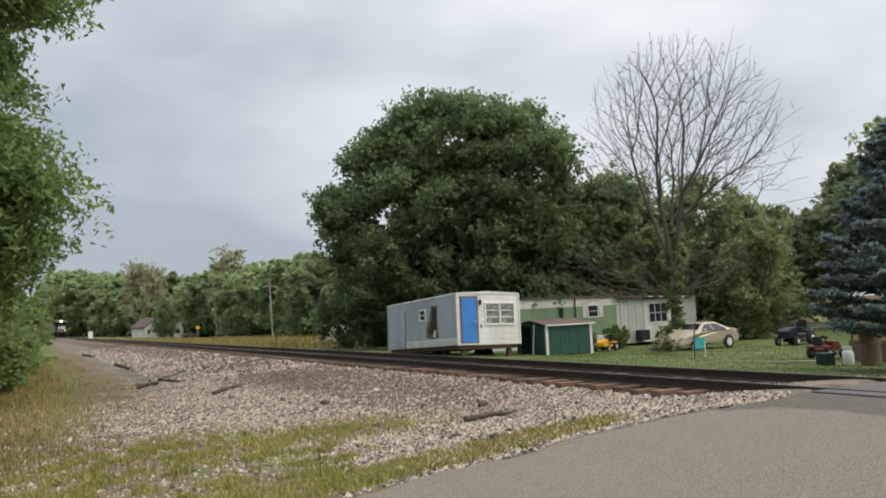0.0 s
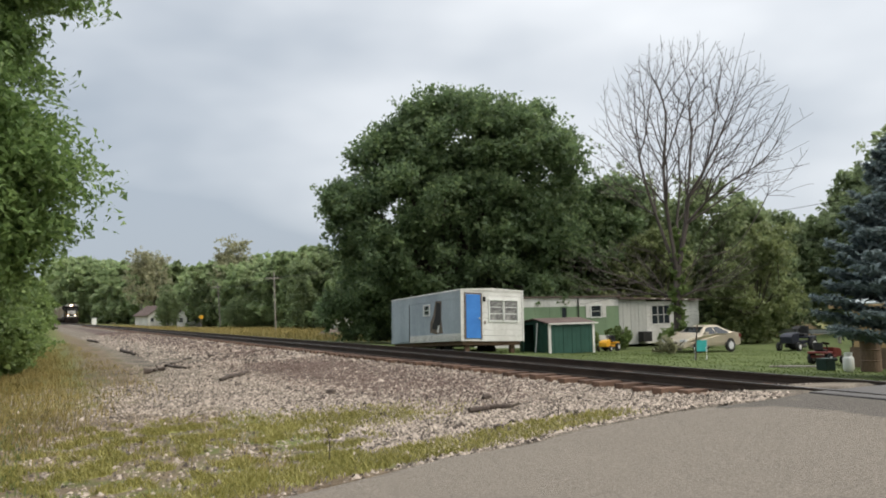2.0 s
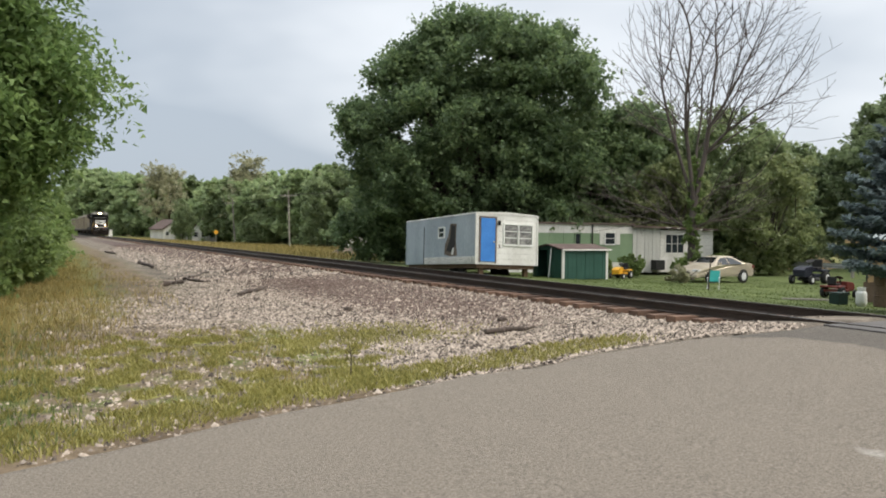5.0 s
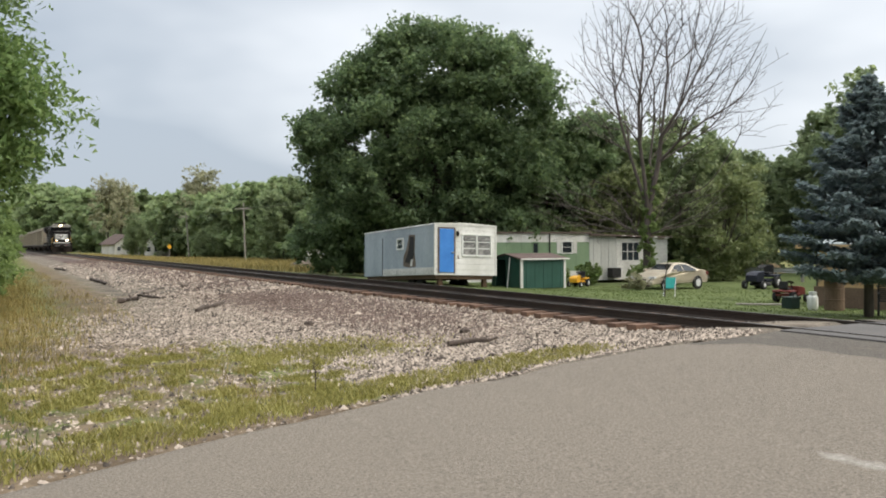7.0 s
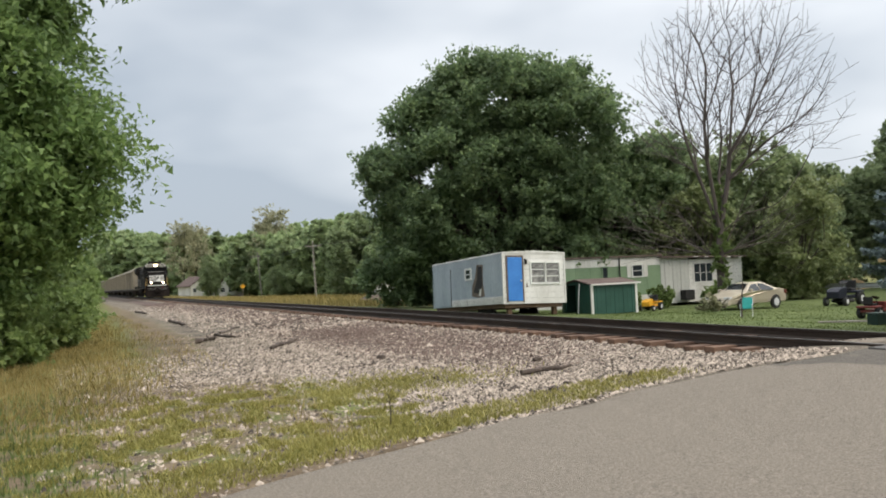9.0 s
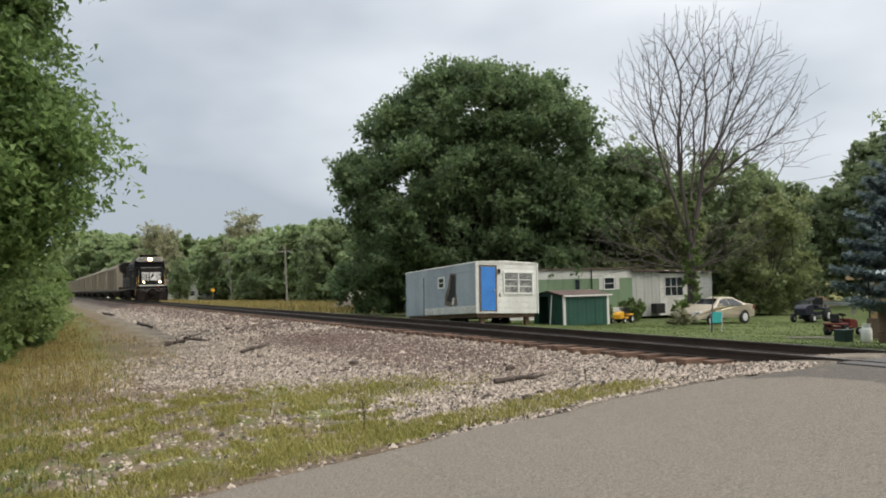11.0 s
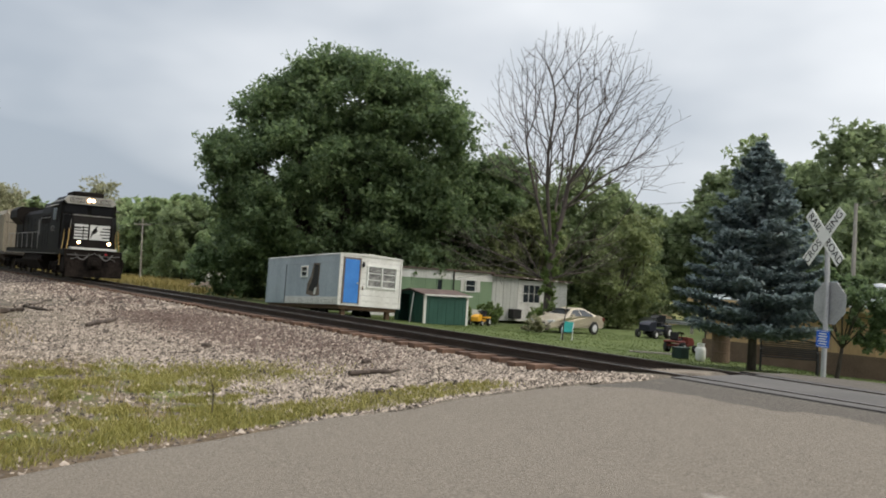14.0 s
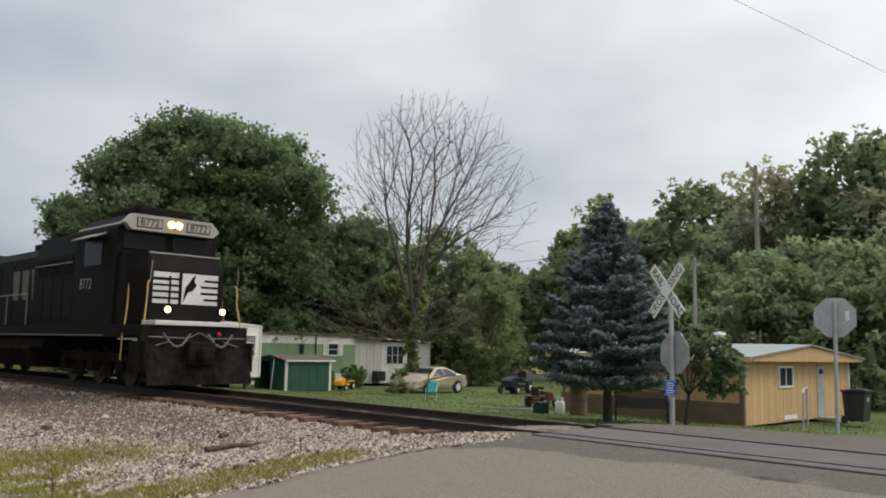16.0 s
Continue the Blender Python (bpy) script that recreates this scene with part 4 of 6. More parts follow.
    ws = bmesh.new()
    v = [ws.verts.new(p) for p in ((-1.08, -0.64, 0.965), (-1.08, 0.64, 0.965), (-0.46, 0.50, 1.36), (-0.46, -0.50, 1.36))]
    ws.faces.new(v)
    bmesh.ops.solidify(ws, geom=ws.faces[:], thickness=0.02)
    part("windscreen", ws, pane_dark, body, "dark windscreen")
    rw = bmesh.new()
    v = [rw.verts.new(p) for p in ((1.40, -0.6, 1.135), (1.40, 0.6, 1.135), (0.80, 0.50, 1.415), (0.80, -0.50, 1.415))]
    rw.faces.new(v)
    bmesh.ops.solidify(rw, geom=rw.faces[:], thickness=0.02)
    part("rear_window", rw, pane_dark, body)
    part("grille", box(-2.42, -2.36, -0.32, 0.32, 0.5, 0.6, 0.01), tyre, body)
    part("bumper", box(-2.46, -2.2, -0.8, 0.8, 0.3, 0.5, 0.05), champagne, body)
    part("plate", box(-2.475, -2.455, -0.15, 0.15, 0.38, 0.46), sign_white, body)
    return car


build_car(pose(20.9, 32.5, gz(20.9, 32.5), 0, 0, 8) @ Matrix.Scale(0.955, 4))


# riding machines
def build_rider(name, label, m, paint, seat_mat, size=1.0):
    """A small riding machine: bonnet to -x, four wheels, seat and steering wheel."""
    rd = thing(name, label, "ride-on mower", m)
    rd.scale = (size, size, size)
    part("bonnet", prism([(-0.95, 0.32), (-0.3, 0.32), (-0.22, 0.78), (-0.8, 0.72), (-0.96, 0.6)], -0.26, 0.26, "y", 0.04), paint, rd)
    part("deck", box(-0.3, 0.75, -0.36, 0.36, 0.3, 0.42, 0.03), paint, rd)
    part("fender", box(0.2, 0.9, -0.46, 0.46, 0.5, 0.6, 0.05), paint, rd)
    part("seat", merge(box(0.25, 0.65, -0.22, 0.22, 0.6, 0.7, 0.04), box(0.6, 0.7, -0.22, 0.22, 0.65, 1.02, 0.04)), seat_mat, rd)
    part("steering_column", tube([(-0.2, 0, 0.6), (-0.02, 0, 0.95)], 0.025, 6), tyre, rd)
    part("steering_wheel", lathe([(0.16, -0.012), (0.18, 0), (0.16, 0.012), (0.14, 0)], 16), tyre, rd, m=pose(0, 0, 0.96, 0, -25, 0))
    part("mower_deck", lathe([(0.42, 0.14), (0.46, 0.2), (0.4, 0.28), (0.1, 0.3)], 16), tyre, rd, m=pose(-0.1, 0, 0))
    for x, r, w in ((-0.68, 0.19, 0.12), (0.52, 0.27, 0.2)):
        for s in (-1, 1):
            wh = part("wheel", lathe([(r * 0.5, -w / 2), (r * 0.92, -w / 2), (r, -w / 4), (r, w / 4), (r * 0.92, w / 2), (r * 0.5, w / 2)], 18, "y"), tyre, rd, m=pose(x, s * 0.42, r))
            part("hub", lathe([(0.02, -w / 2 - 0.015), (r * 0.5, -w / 2 - 0.008), (r * 0.5, w / 2 + 0.008), (0.02, w / 2 + 0.015)], 12, "y"), rim_mat, wh)
    return rd


build_rider("riding_mower", "dark blue riding mower with pale hubs on the lawn", pose(25.9, 30.8, -1.31, 0, 0, 14), navy_paint, tyre, 1.25)
build_rider("garden_tractor", "old faded red garden tractor at the lawn's edge", pose(16.6, 21.6, -1.13, 0, 0, 190), red_paint, tyre, 0.8)
build_rider("yellow_mower", "small yellow ride-on mower beside the green shed", pose(17.0, 35.2, -1.14, 0, 0, 30), yellow_paint, tyre, 0.8)

# gas bottle, barrel, box
gb = thing("gas_bottle", "white portable propane gas bottle on the grass", "gas bottle", pose(10.9, 16.3, -0.84))
part("tank", lathe([(0.10, 0.0), (0.13, 0.03), (0.155, 0.08), (0.155, 0.36), (0.13, 0.43), (0.05, 0.47)], 18), sign_white, gb, smooth=True)
part("collar", merge(lathe([(0.11, 0.43), (0.115, 0.55), (0.10, 0.55), (0.095, 0.43)], 16), lathe([(0.03, 0.46), (0.03, 0.54), (0.01, 0.55)], 8)), sign_white, gb)
part("foot_ring", lathe([(0.11, -0.03), (0.115, 0.03), (0.10, 0.03), (0.10, -0.03)], 16), sign_white, gb)
br = thing("barrel", "dark reddish barrel with an open lid", "barrel", pose(11.75, 16.2, -0.87))
part("drum", lathe([(0.28, 0), (0.29, 0.02), (0.28, 0.3), (0.295, 0.32), (0.28, 0.34), (0.28, 0.62), (0.295, 0.64), (0.28, 0.66), (0.28, 0.9), (0.29, 0.92)], 20), brown_base, br)
part("lid", box(-0.6, 0.32, -0.3, 0.3, 0.94, 0.97, 0.008), tyre, br, "dark flat lid")
gx_ = thing("storage_box", "dark green plastic box behind the gas bottle", "box", pose(10.75, 16.95, -0.84))
part("body", box(-0.2, 0.2, -0.18, 0.18, 0, 0.33, 0.03), box_green, gx_)
part("lid", box(-0.22, 0.22, -0.2, 0.2, 0.33, 0.37, 0.02), box_green, gx_)
pk = thing("edging_plank", "pale plank lying at the lawn's edge", "plank", pose(11.6, 18.6, -0.86, 0, 0, -40))
part("board", box(-0.9, 0.9, -0.08, 0.08, 0.0, 0.05, 0.008), pole_wood, pk)

# lawn chair and leaning stake
ch = thing("lawn_chair", "folding lawn chair with teal webbing", "chair", pose(13.9, 25.3, -1.01, 0, 0, 310) @ Matrix.Scale(0.8, 4))
part("backrest", prism([(0.18, 0.42), (0.42, 0.95), (0.44, 0.94), (0.21, 0.41)], -0.26, 0.26, "x"), teal_cloth, ch, "teal webbing back")
part("seat", prism([(-0.28, 0.42), (0.2, 0.38), (0.2, 0.40), (-0.28, 0.44)], -0.26, 0.26, "x"), teal_cloth, ch)
for s in (-0.28, 0.28):
    part("leg", tube([(s, -0.28, 0.0), (s, 0.15, 0.42), (s, 0.2, 0.62)], 0.013, 6), rim_mat, ch)
    part("leg", tube([(s, 0.3, 0.0), (s, -0.2, 0.42), (s, -0.24, 0.6)], 0.013, 6), rim_mat, ch)
    part("armrest", tube([(s, -0.26, 0.6), (s, 0.28, 0.62)], 0.016, 6), rim_mat, ch)
    part("back_post", tube([(s * 0.98, 0.18, 0.4), (s * 0.98, 0.44, 0.97)], 0.013, 6), rim_mat, ch)
sk = thing("wooden_stake", "weathered leaning wooden stake beside the track", "stake", pose(12.2, 23.8, -0.92))
part("stake", tube([(0, 0, -0.1), (0.02, 0, 0.6), (0.12, -0.02, 1.35)], [0.03, 0.028, 0.02], 7), log_mat, sk)

# bench
be = thing("park_bench", "black metal slatted park bench facing away", "bench", pose(10.85, 13.3, -0.84, 0, 0, 125))
for k in range(8):
    part("back_slat", box(-0.72, 0.72, -0.215, -0.195, 0.46 + 0.055 * k, 0.50 + 0.055 * k), sign_black, be)
for k in range(5):
    part("seat_slat", box(-0.72, 0.72, -0.17 + 0.09 * k, -0.10 + 0.09 * k, 0.42, 0.44), sign_black, be)
for s in (-0.74, 0.74):
    part("leg", tube([(s, -0.26, 0.0), (s, -0.2, 0.42), (s, -0.22, 0.92)], 0.025, 6), sign_black, be)
    part("leg", tube([(s, 0.3, 0.0), (s, 0.27, 0.42), (s, 0.2, 0.62), (s, -0.2, 0.64)], 0.022, 6), sign_black, be)
part("top_rail", tube([(-0.74, -0.22, 0.9), (0, -0.22, 0.97), (0.74, -0.22, 0.9)], 0.025, 6), sign_black, be)

# guard rail, earth pile, distant lane
gr = thing("guard_rail", "galvanised road guard rail beyond the lawn", "guard rail", pose(0, 0, 0))
for k in range(16):
    part("post", box(32.75, 32.9, 26 + 1.9 * k - 0.07, 26 + 1.9 * k + 0.07, -1.25, -0.42), pole_wood, gr)
part("beam", prism([(32.70, -0.70), (32.74, -0.64), (32.70, -0.58), (32.74, -0.50), (32.70, -0.42), (32.67, -0.42), (32.71, -0.50), (32.67, -0.58), (32.71, -0.64), (32.67, -0.70)], 25.5, 55, "y"), galv, gr)


def mound(m, w, d, h, seed):
    p = thing("earth_pile", "low tan pile of bare earth beyond the guard rail", "earth pile", m)
    x = np.linspace(-1, 1, 26)
    X, Y = np.meshgrid(x, x)
    Z = h * np.clip(1 - X ** 2 - Y ** 2, 0, 1) ** 0.7 * (1 + 0.35 * bumps(X * 3, Y * 3, 1.2, seed)) - 0.1
    sheet("mound", np.stack([X * w, Y * d, Z], -1).reshape(-1, 3), grid_faces(26, 26), sand_mat, p, smooth=True)
    return p


mound(pose(43.5, 48.0, -1.32), 4.6, 3.0, 1.5, 3)
mound(pose(38.5, 47.5, -1.32), 4.0, 2.4, 1.1, 4)


# utility poles and wires
def power_pole(x, y, top, arms, label, lean=0.0, turn=0.0, r=0.14):
    z = float(ground_height(x, y))
    po = thing("utility_pole", label, "utility pole", pose(x, y, z, 0, lean, turn))
    part("pole", tube([(0, 0, -0.2), (0, 0, (top - z) * 0.5), (0, 0, top - z)], [r, r * 0.85, r * 0.65], 8), pole_wood, po)
    for a, w in arms:
        part("crossarm", box(-w, w, -0.05, 0.05, a - z - 0.06, a - z + 0.06), pole_wood, po)
        for s in (-0.9, -0.4, 0.4, 0.9):
            part("insulator", lathe([(0.03, 0.06), (0.05, 0.1), (0.03, 0.14), (0.05, 0.17), (0.02, 0.22)], 8), galv, po, m=pose(s * w, 0, a - z))
    return po


power_pole(36.7, 21.4, 12.4, ((9.0, 0.55), (6.4, 0.5)), "tall weathered wooden utility pole behind the house", 0, 112, 0.17)
power_pole(24.5, 18.9, 5.6, (), "shorter bare wooden pole behind the spruce", 0, 0, 0.12)
power_pole(30.2, 18.4, 2.4, (), "thin grey service post behind the roof", 0, 0, 0.05)
for y, lean in ((123.4, -1.6), (162.8, -3.5), (214, -1), (287, 0), (364, 0)):
    power_pole(23.5, y, 7.5, ((6.6, 1.25),), "weathered wooden pole in the line along the track", lean)


def cable(a, b, sag, r=0.018, n=12):
    pts = []
    for k in range(n + 1):
        f = k / n
        p = Vector(a).lerp(Vector(b), f)
        pts.append((p.x, p.y, p.z - sag * 4 * f * (1 - f)))
    wi = thing("overhead_wire", "thin dark overhead wire", "wire", pose(0, 0, 0), "overhead wires")
    part("strand", tube(pts, r, 4), tyre, wi)
    return wi


for y0, y1 in ((123.4, 162.8), (162.8, 214), (214, 287), (60, 123.4)):
    for dx in (-1.1, 0.5, 1.1):
        cable((23.5 + dx, y0, 6.8), (23.5 + dx, y1, 6.8), 0.5, 0.02)
cable((36.7, 21.4, 9.0), (24.5, 18.9, 5.5), 0.4)
cable((36.7, 21.4, 9.0), (49, -10, 9.0), 0.7)
cable((36.7, 21.4, 6.4), (49, -10, 6.4), 0.7)
cable((36.7, 21.4, 9.0), (40, 60, 8.6), 0.9)
cable((36.7, 21.4, 6.4), (40, 60, 6.4), 0.9)
cable((7.2, 14.4, 14.1), (13.2, -1.2, 2.5), 0.0, 0.006)

# far meadow: white pipes, a shack, two houses among the trees, a yellow marker
for x, y in ((14.8, 73.7), (15.3, 73.6), (17.2, 73.0), (17.7, 72.9)):
    pp = thing("marker_pipe", "short white upright pipe in the meadow", "pipe", pose(x, y, float(ground_height(x, y))), "white marker pipes")
    part("pipe", tube([(0, 0, -0.1), (0, 0, 1.4)], 0.09, 8), sign_white, pp)
    part("cap", lathe([(0.1, 1.38), (0.1, 1.46), (0.03, 1.5)], 8), sign_white, pp)
bk = thing("earth_bank", "bare brown earth bank by the pipes", "earth bank", pose(16.2, 73.9, -1.0))
xx = np.linspace(-1, 1, 16)
BX, BY = np.meshgrid(xx, xx)
sheet("bank", np.stack([BX * 2.6, BY * 1.2, 0.9 * np.clip(1 - BX ** 2 - BY ** 2, 0, 1) ** 0.6 - 0.05], -1).reshape(-1, 3), grid_faces(16, 16), rot_wood, bk, smooth=True)
sk2 = thing("shack", "small weathered grey shack beyond the meadow", "shack", pose(20.6, 85.0, -1.1))
part("walls", box(-1.5, 1.5, -1.5, 1.5, 0, 2.1, 0.02), white_siding, sk2)
part("roof", prism([(-1.8, 2.05), (1.8, 2.05), (0, 2.9)], -1.8, 1.8, "y"), metal_roof, sk2)


def far_house(x, y, w, turn, label):
    h = thing("distant_house", label, "house", pose(x, y, float(ground_height(x, y)), 0, 0, turn))
    part("wall", box(-w / 2, w / 2, -3.5, 3.5, 0, 2.7, 0.02), white_siding, h)
    for k in range(3):
        window(h, pose(-w / 3 + k * w / 3, -3.52, 1.6), 0.9, 1.0, 1, 2, sign_white, pane_dark)
    part("gable", prism([(-w / 2, 2.7), (w / 2, 2.7), (0, 5.0)], -3.5, 3.5, "y"), white_siding, h)
    part("roof", prism([(-w / 2 - 0.5, 2.55), (0, 5.15), (w / 2 + 0.5, 2.55), (w / 2 + 0.5, 2.75), (0, 5.35), (-w / 2 - 0.5, 2.75)], -3.9, 3.9, "y"), brown_tar, h, "dark gable roof")
    return h


far_house(20.5, 232, 7, 20, "white house with a dark roof among far trees")
far_house(22.6, 190, 5, -15, "small white gabled house far off among trees")
ym = thing("marker_sign", "small yellow trackside marker sign on a post", "road sign", pose(17.0, 147.4, -0.95))
part("post", tube([(0, 0, 0), (0, 0, 2.1)], 0.05, 6), pole_wood, ym)
part("plate", prism([(-0.42, 1.9), (0, 1.48), (0.42, 1.9), (0, 2.32)], -0.08, -0.05, "y"), yellow_paint, ym, "yellow diamond plate")
wp = thing("signal_cabinet", "white signal cabinet beside the far track", "cabinet", pose(4.6, 215, -0.55))
part("body", box(-0.5, 0.5, -0.4, 0.4, 0, 1.7, 0.03), sign_white, wp)
part("hood", box(-0.58, 0.58, -0.48, 0.48, 1.7, 1.8, 0.02), galv, wp)


# driftwood, bark and dark lumps on the gravel
def log(name, label, a, b, r, seed):
    q = random.Random(seed)
    A, B = Vector((a[0], a[1], float(ground_height(*a)) + r * 0.8)), Vector((b[0], b[1], float(ground_height(*b)) + r * 0.9))
    lg = thing(name, label, "log", pose(*A), "driftwood on the gravel")
    n = 7
    pts = [(B - A) * (k / n) + Vector((q.gauss(0, r * 0.5), q.gauss(0, r * 0.5), q.gauss(0, r * 0.2))) for k in range(n + 1)]
    part("stem", tube(pts, [r * q.uniform(0.55, 1.15) * (1 - 0.3 * k / n) for k in range(n + 1)], 7), log_mat, lg)
    s = pts[5]
    part("stub", tube([s, s + Vector((q.uniform(-0.1, 0.1), q.uniform(-0.1, 0.1), r * 1.3))], [r * 0.4, r * 0.15], 5), log_mat, lg)
    return lg


for k, (a, b, r) in enumerate((((-4.15, 11.6), (-3.25, 11.55), 0.045), ((-6.0, 21.4), (-4.95, 23.0), 0.07), ((-7.3, 25.9), (-6.6, 26.4), 0.1), ((-6.1, 43.4), (-6.1, 37.9), 0.09), ((-6.2, 65.3), (-6.0, 59), 0.10), ((-6.2, 28.7), (-5.95, 26.5), 0.07), ((-5.9, 29.6), (-4.7, 33.0), 0.05), ((-5.9, 15.1), (-5.3, 15.3), 0.03))):
    log("driftwood", "weathered dark brown stick lying on gravel", a, b, r, 30 + k)


def lump(x, y, r, seed):
    q = np.random.default_rng(seed)
    lu = thing("dark_clod", "dark clod lying on the gravel", "clod", pose(x, y, float(ground_height(x, y))), "dark clods on the gravel")
    bm = bmesh.new()
    bmesh.ops.create_icosphere(bm, subdivisions=2, radius=r)
    for v in bm.verts:
        v.co = Vector((v.co.x * 1.3, v.co.y, v.co.z * 0.7)) * (1 + q.normal(0, 0.14))
        v.co.z += r * 0.35
    part("clod", bm, log_mat, lu)


for k, (x, y, r) in enumerate(((-3.16, 12.8, 0.08), (-4.82, 16.3, 0.09), (-4.0, 32.6, 0.13), (-5.0, 10.3, 0.05), (-4.8, 9.6, 0.06), (-5.3, 12.4, 0.05), (-4.4, 9.9, 0.05))):
    lump(x, y, r, 60 + k)
# a dry dead weed stalk and a second one by the asphalt
for x, y, h in ((-7.45, 8.75, 0.36), (-3.95, 9.45, 0.3)):
    ds = thing("dead_stalk", "thin dark dead weed stalk among the weeds", "weed", pose(x, y, float(ground_height(x, y))))
    bm = tube([(0, 0, -0.02), (0.01, 0, h * 0.6), (-0.01, 0.01, h)], [0.008, 0.006, 0.003], 5)
    for k in range(7):
        z = h * (0.45 + 0.08 * k)
        tube([(0, 0, z), (0.05 * math.cos(k * 2.4), 0.05 * math.sin(k * 2.4), z + 0.05)], [0.005, 0.002], 4, bm)
    part("stalk", bm, log_mat, ds)


# dead brown shrub before the car, green weeds along the mobile home
for x, y, h, leaf_part in ((17.6, 31.4, 0.85, 0.35), (16.6, 36.5, 1.0, 1.0), (19.6, 37.6, 1.2, 1.0), (23.4, 37.4, 1.1, 1.0), (25.3, 36.8, 1.3, 1.0)):
    SHRUBS.append((x, y, h, leaf_part))


# ---- trees ----
RNG = np.random.default_rng(23)
bark = surf("bark", (0.035, 0.028, 0.022), (0.12, 0.10, 0.08), 2.0, 16, rough=0.95, bump=0.5, streak=0.3)
grey_bark = surf("grey_bark", (0.045, 0.036, 0.031), (0.125, 0.102, 0.09), 2.0, 14, rough=0.95, bump=0.4, streak=0.3)
maple_leaf = leafy("maple_leaf", (0.095, 0.14, 0.07), (0.15, 0.215, 0.10), (0.25, 0.325, 0.145), passing=0.58)
walnut_leaf = leafy("walnut_leaf", (0.105, 0.17, 0.06), (0.18, 0.27, 0.09), (0.31, 0.42, 0.15), passing=0.58)
bush_leaf = leafy("thicket_leaf", (0.115, 0.165, 0.055), (0.18, 0.25, 0.08), (0.29, 0.37, 0.13), passing=0.58)
grey_leaf = leafy("willow_leaf", (0.13, 0.175, 0.085), (0.205, 0.26, 0.12), (0.30, 0.35, 0.17), passing=0.52)
tan_leaf = leafy("tan_leaf", (0.27, 0.27, 0.16), (0.36, 0.355, 0.22), (0.46, 0.45, 0.30), passing=0.52)
ash_leaf = leafy("ash_leaf", (0.155, 0.19, 0.08), (0.225, 0.265, 0.115), (0.33, 0.365, 0.17), passing=0.58)
wood_leaf = leafy("woodland_leaf", (0.175, 0.225, 0.12), (0.245, 0.305, 0.155), (0.34, 0.40, 0.20), passing=0.58)
needle = leafy("blue_spruce_needle", (0.10, 0.14, 0.14), (0.19, 0.24, 0.24), (0.31, 0.365, 0.36), passing=0.5)


def lobes_in(hull, n, r0, r1, inner=0.35):
    """Places and radii of foliage clumps in hulls (x, y, z, rx, ry, rz)."""
    hull = np.asarray(hull, float)
    vol = hull[:, 3] * hull[:, 4] * hull[:, 5]
    pick = RNG.choice(len(hull), n, p=vol ** 0.55 / (vol ** 0.55).sum())
    d = unit(RNG.normal(size=(n, 3)))
    r = RNG.uniform(inner, 1.0, n) ** 0.5
    return hull[pick, :3] + d * hull[pick, 3:] * r[:, None], RNG.uniform(r0, r1, n)


def foliage(c, r, per, size, flat=0.3, droop=0.0, long=1.5, squash=0.8, up=0.45, tuft=26):
    """Leaves on short shoots that spray outwards and up from each clump, with gaps between the shoots."""
    n, k = len(c), max(per // tuft, 3)
    mid = c.mean(0) * np.array([1, 1, 0.8])
    out = unit(c - mid)[:, None]
    d = unit(RNG.normal(size=(n, k, 3)) + out * 0.7 + np.array([0, 0, up]))
    reach = r[:, None] * RNG.uniform(0.55, 1.25, (n, k)) ** 1.2
    start = c[:, None] + d * reach[..., None] * 0.15 + RNG.normal(size=(n, k, 3)) * r[:, None, None] * 0.16
    u = RNG.uniform(0.0, 1.0, (n, k, tuft)) ** 0.75
    side = RNG.normal(size=(n, k, tuft, 3)) * (reach[..., None] * (0.26 - 0.17 * u))[..., None]
    p = start[:, :, None] + d[:, :, None] * (reach[..., None] * u)[..., None] * np.array([1, 1, squash]) + side
    p[..., 2] -= droop * 0.35 * reach[..., None] * u * u
    return leaves(p.reshape(-1, 3), size, flat, droop, long)


def limbs(base, tips, r0, sides=7, bend=0.25):
    """Trunk and limbs: one bar from the base to each clump, through a shared fork."""
    bm = bmesh.new()
    base = np.asarray(base, float)
    top = np.mean(tips, 0)
    fork = base + (top - base) * np.array([0.25, 0.25, 0.45])
    tube([base, base + (fork - base) * 0.5 + np.array([0.1, 0.05, 0]), fork], [r0, r0 * 0.8, r0 * 0.62], 10, bm)
    for t in tips:
        mid = fork + (t - fork) * 0.5 + RNG.normal(size=3) * bend + np.array([0, 0, 0.3])
        tube([fork, mid, t], [r0 * 0.38, r0 * 0.2, 0.025], sides, bm)
    return bm


def broadleaf(name, label, base, hull, n, r0, r1, per, size, leaf, wood=None, trunk=0.3, limb=14, flat=0.3, droop=0.0, long=1.5, group="", category="tree", inner=0.35, squash=0.8, up=0.45):
    """A tree at its base; the hull is told from the base."""
    tr = thing(name, label, category, pose(*base), group)
    c, r = lobes_in(hull, n, r0, r1, inner)
    wide = np.array(hull, float)
    wide[:, 3:] *= 1.05
    wc, wr = lobes_in(wide, int(n * 0.9), r0 * 0.4, r1 * 0.5)
    v1 = foliage(c, r, per, size, flat, droop, long, squash, up)
    v2 = foliage(wc, wr, max(per // 8, 28), size, flat, droop, long, squash, up, tuft=14)
    v = np.concatenate([v1, v2])
    keep = v.reshape(-1, 3, 3)[:, :, 2].min(1) > 0.02
    v = v.reshape(-1, 3, 3)[keep].reshape(-1, 3)
    sheet("crown", v, tris(v), leaf, tr)
    if trunk:
        order = np.argsort(RNG.uniform(size=n))[:limb]
        part("trunk", limbs((0, 0, -0.15), c[order], trunk), wood or bark, tr, smooth=True)
    return tr


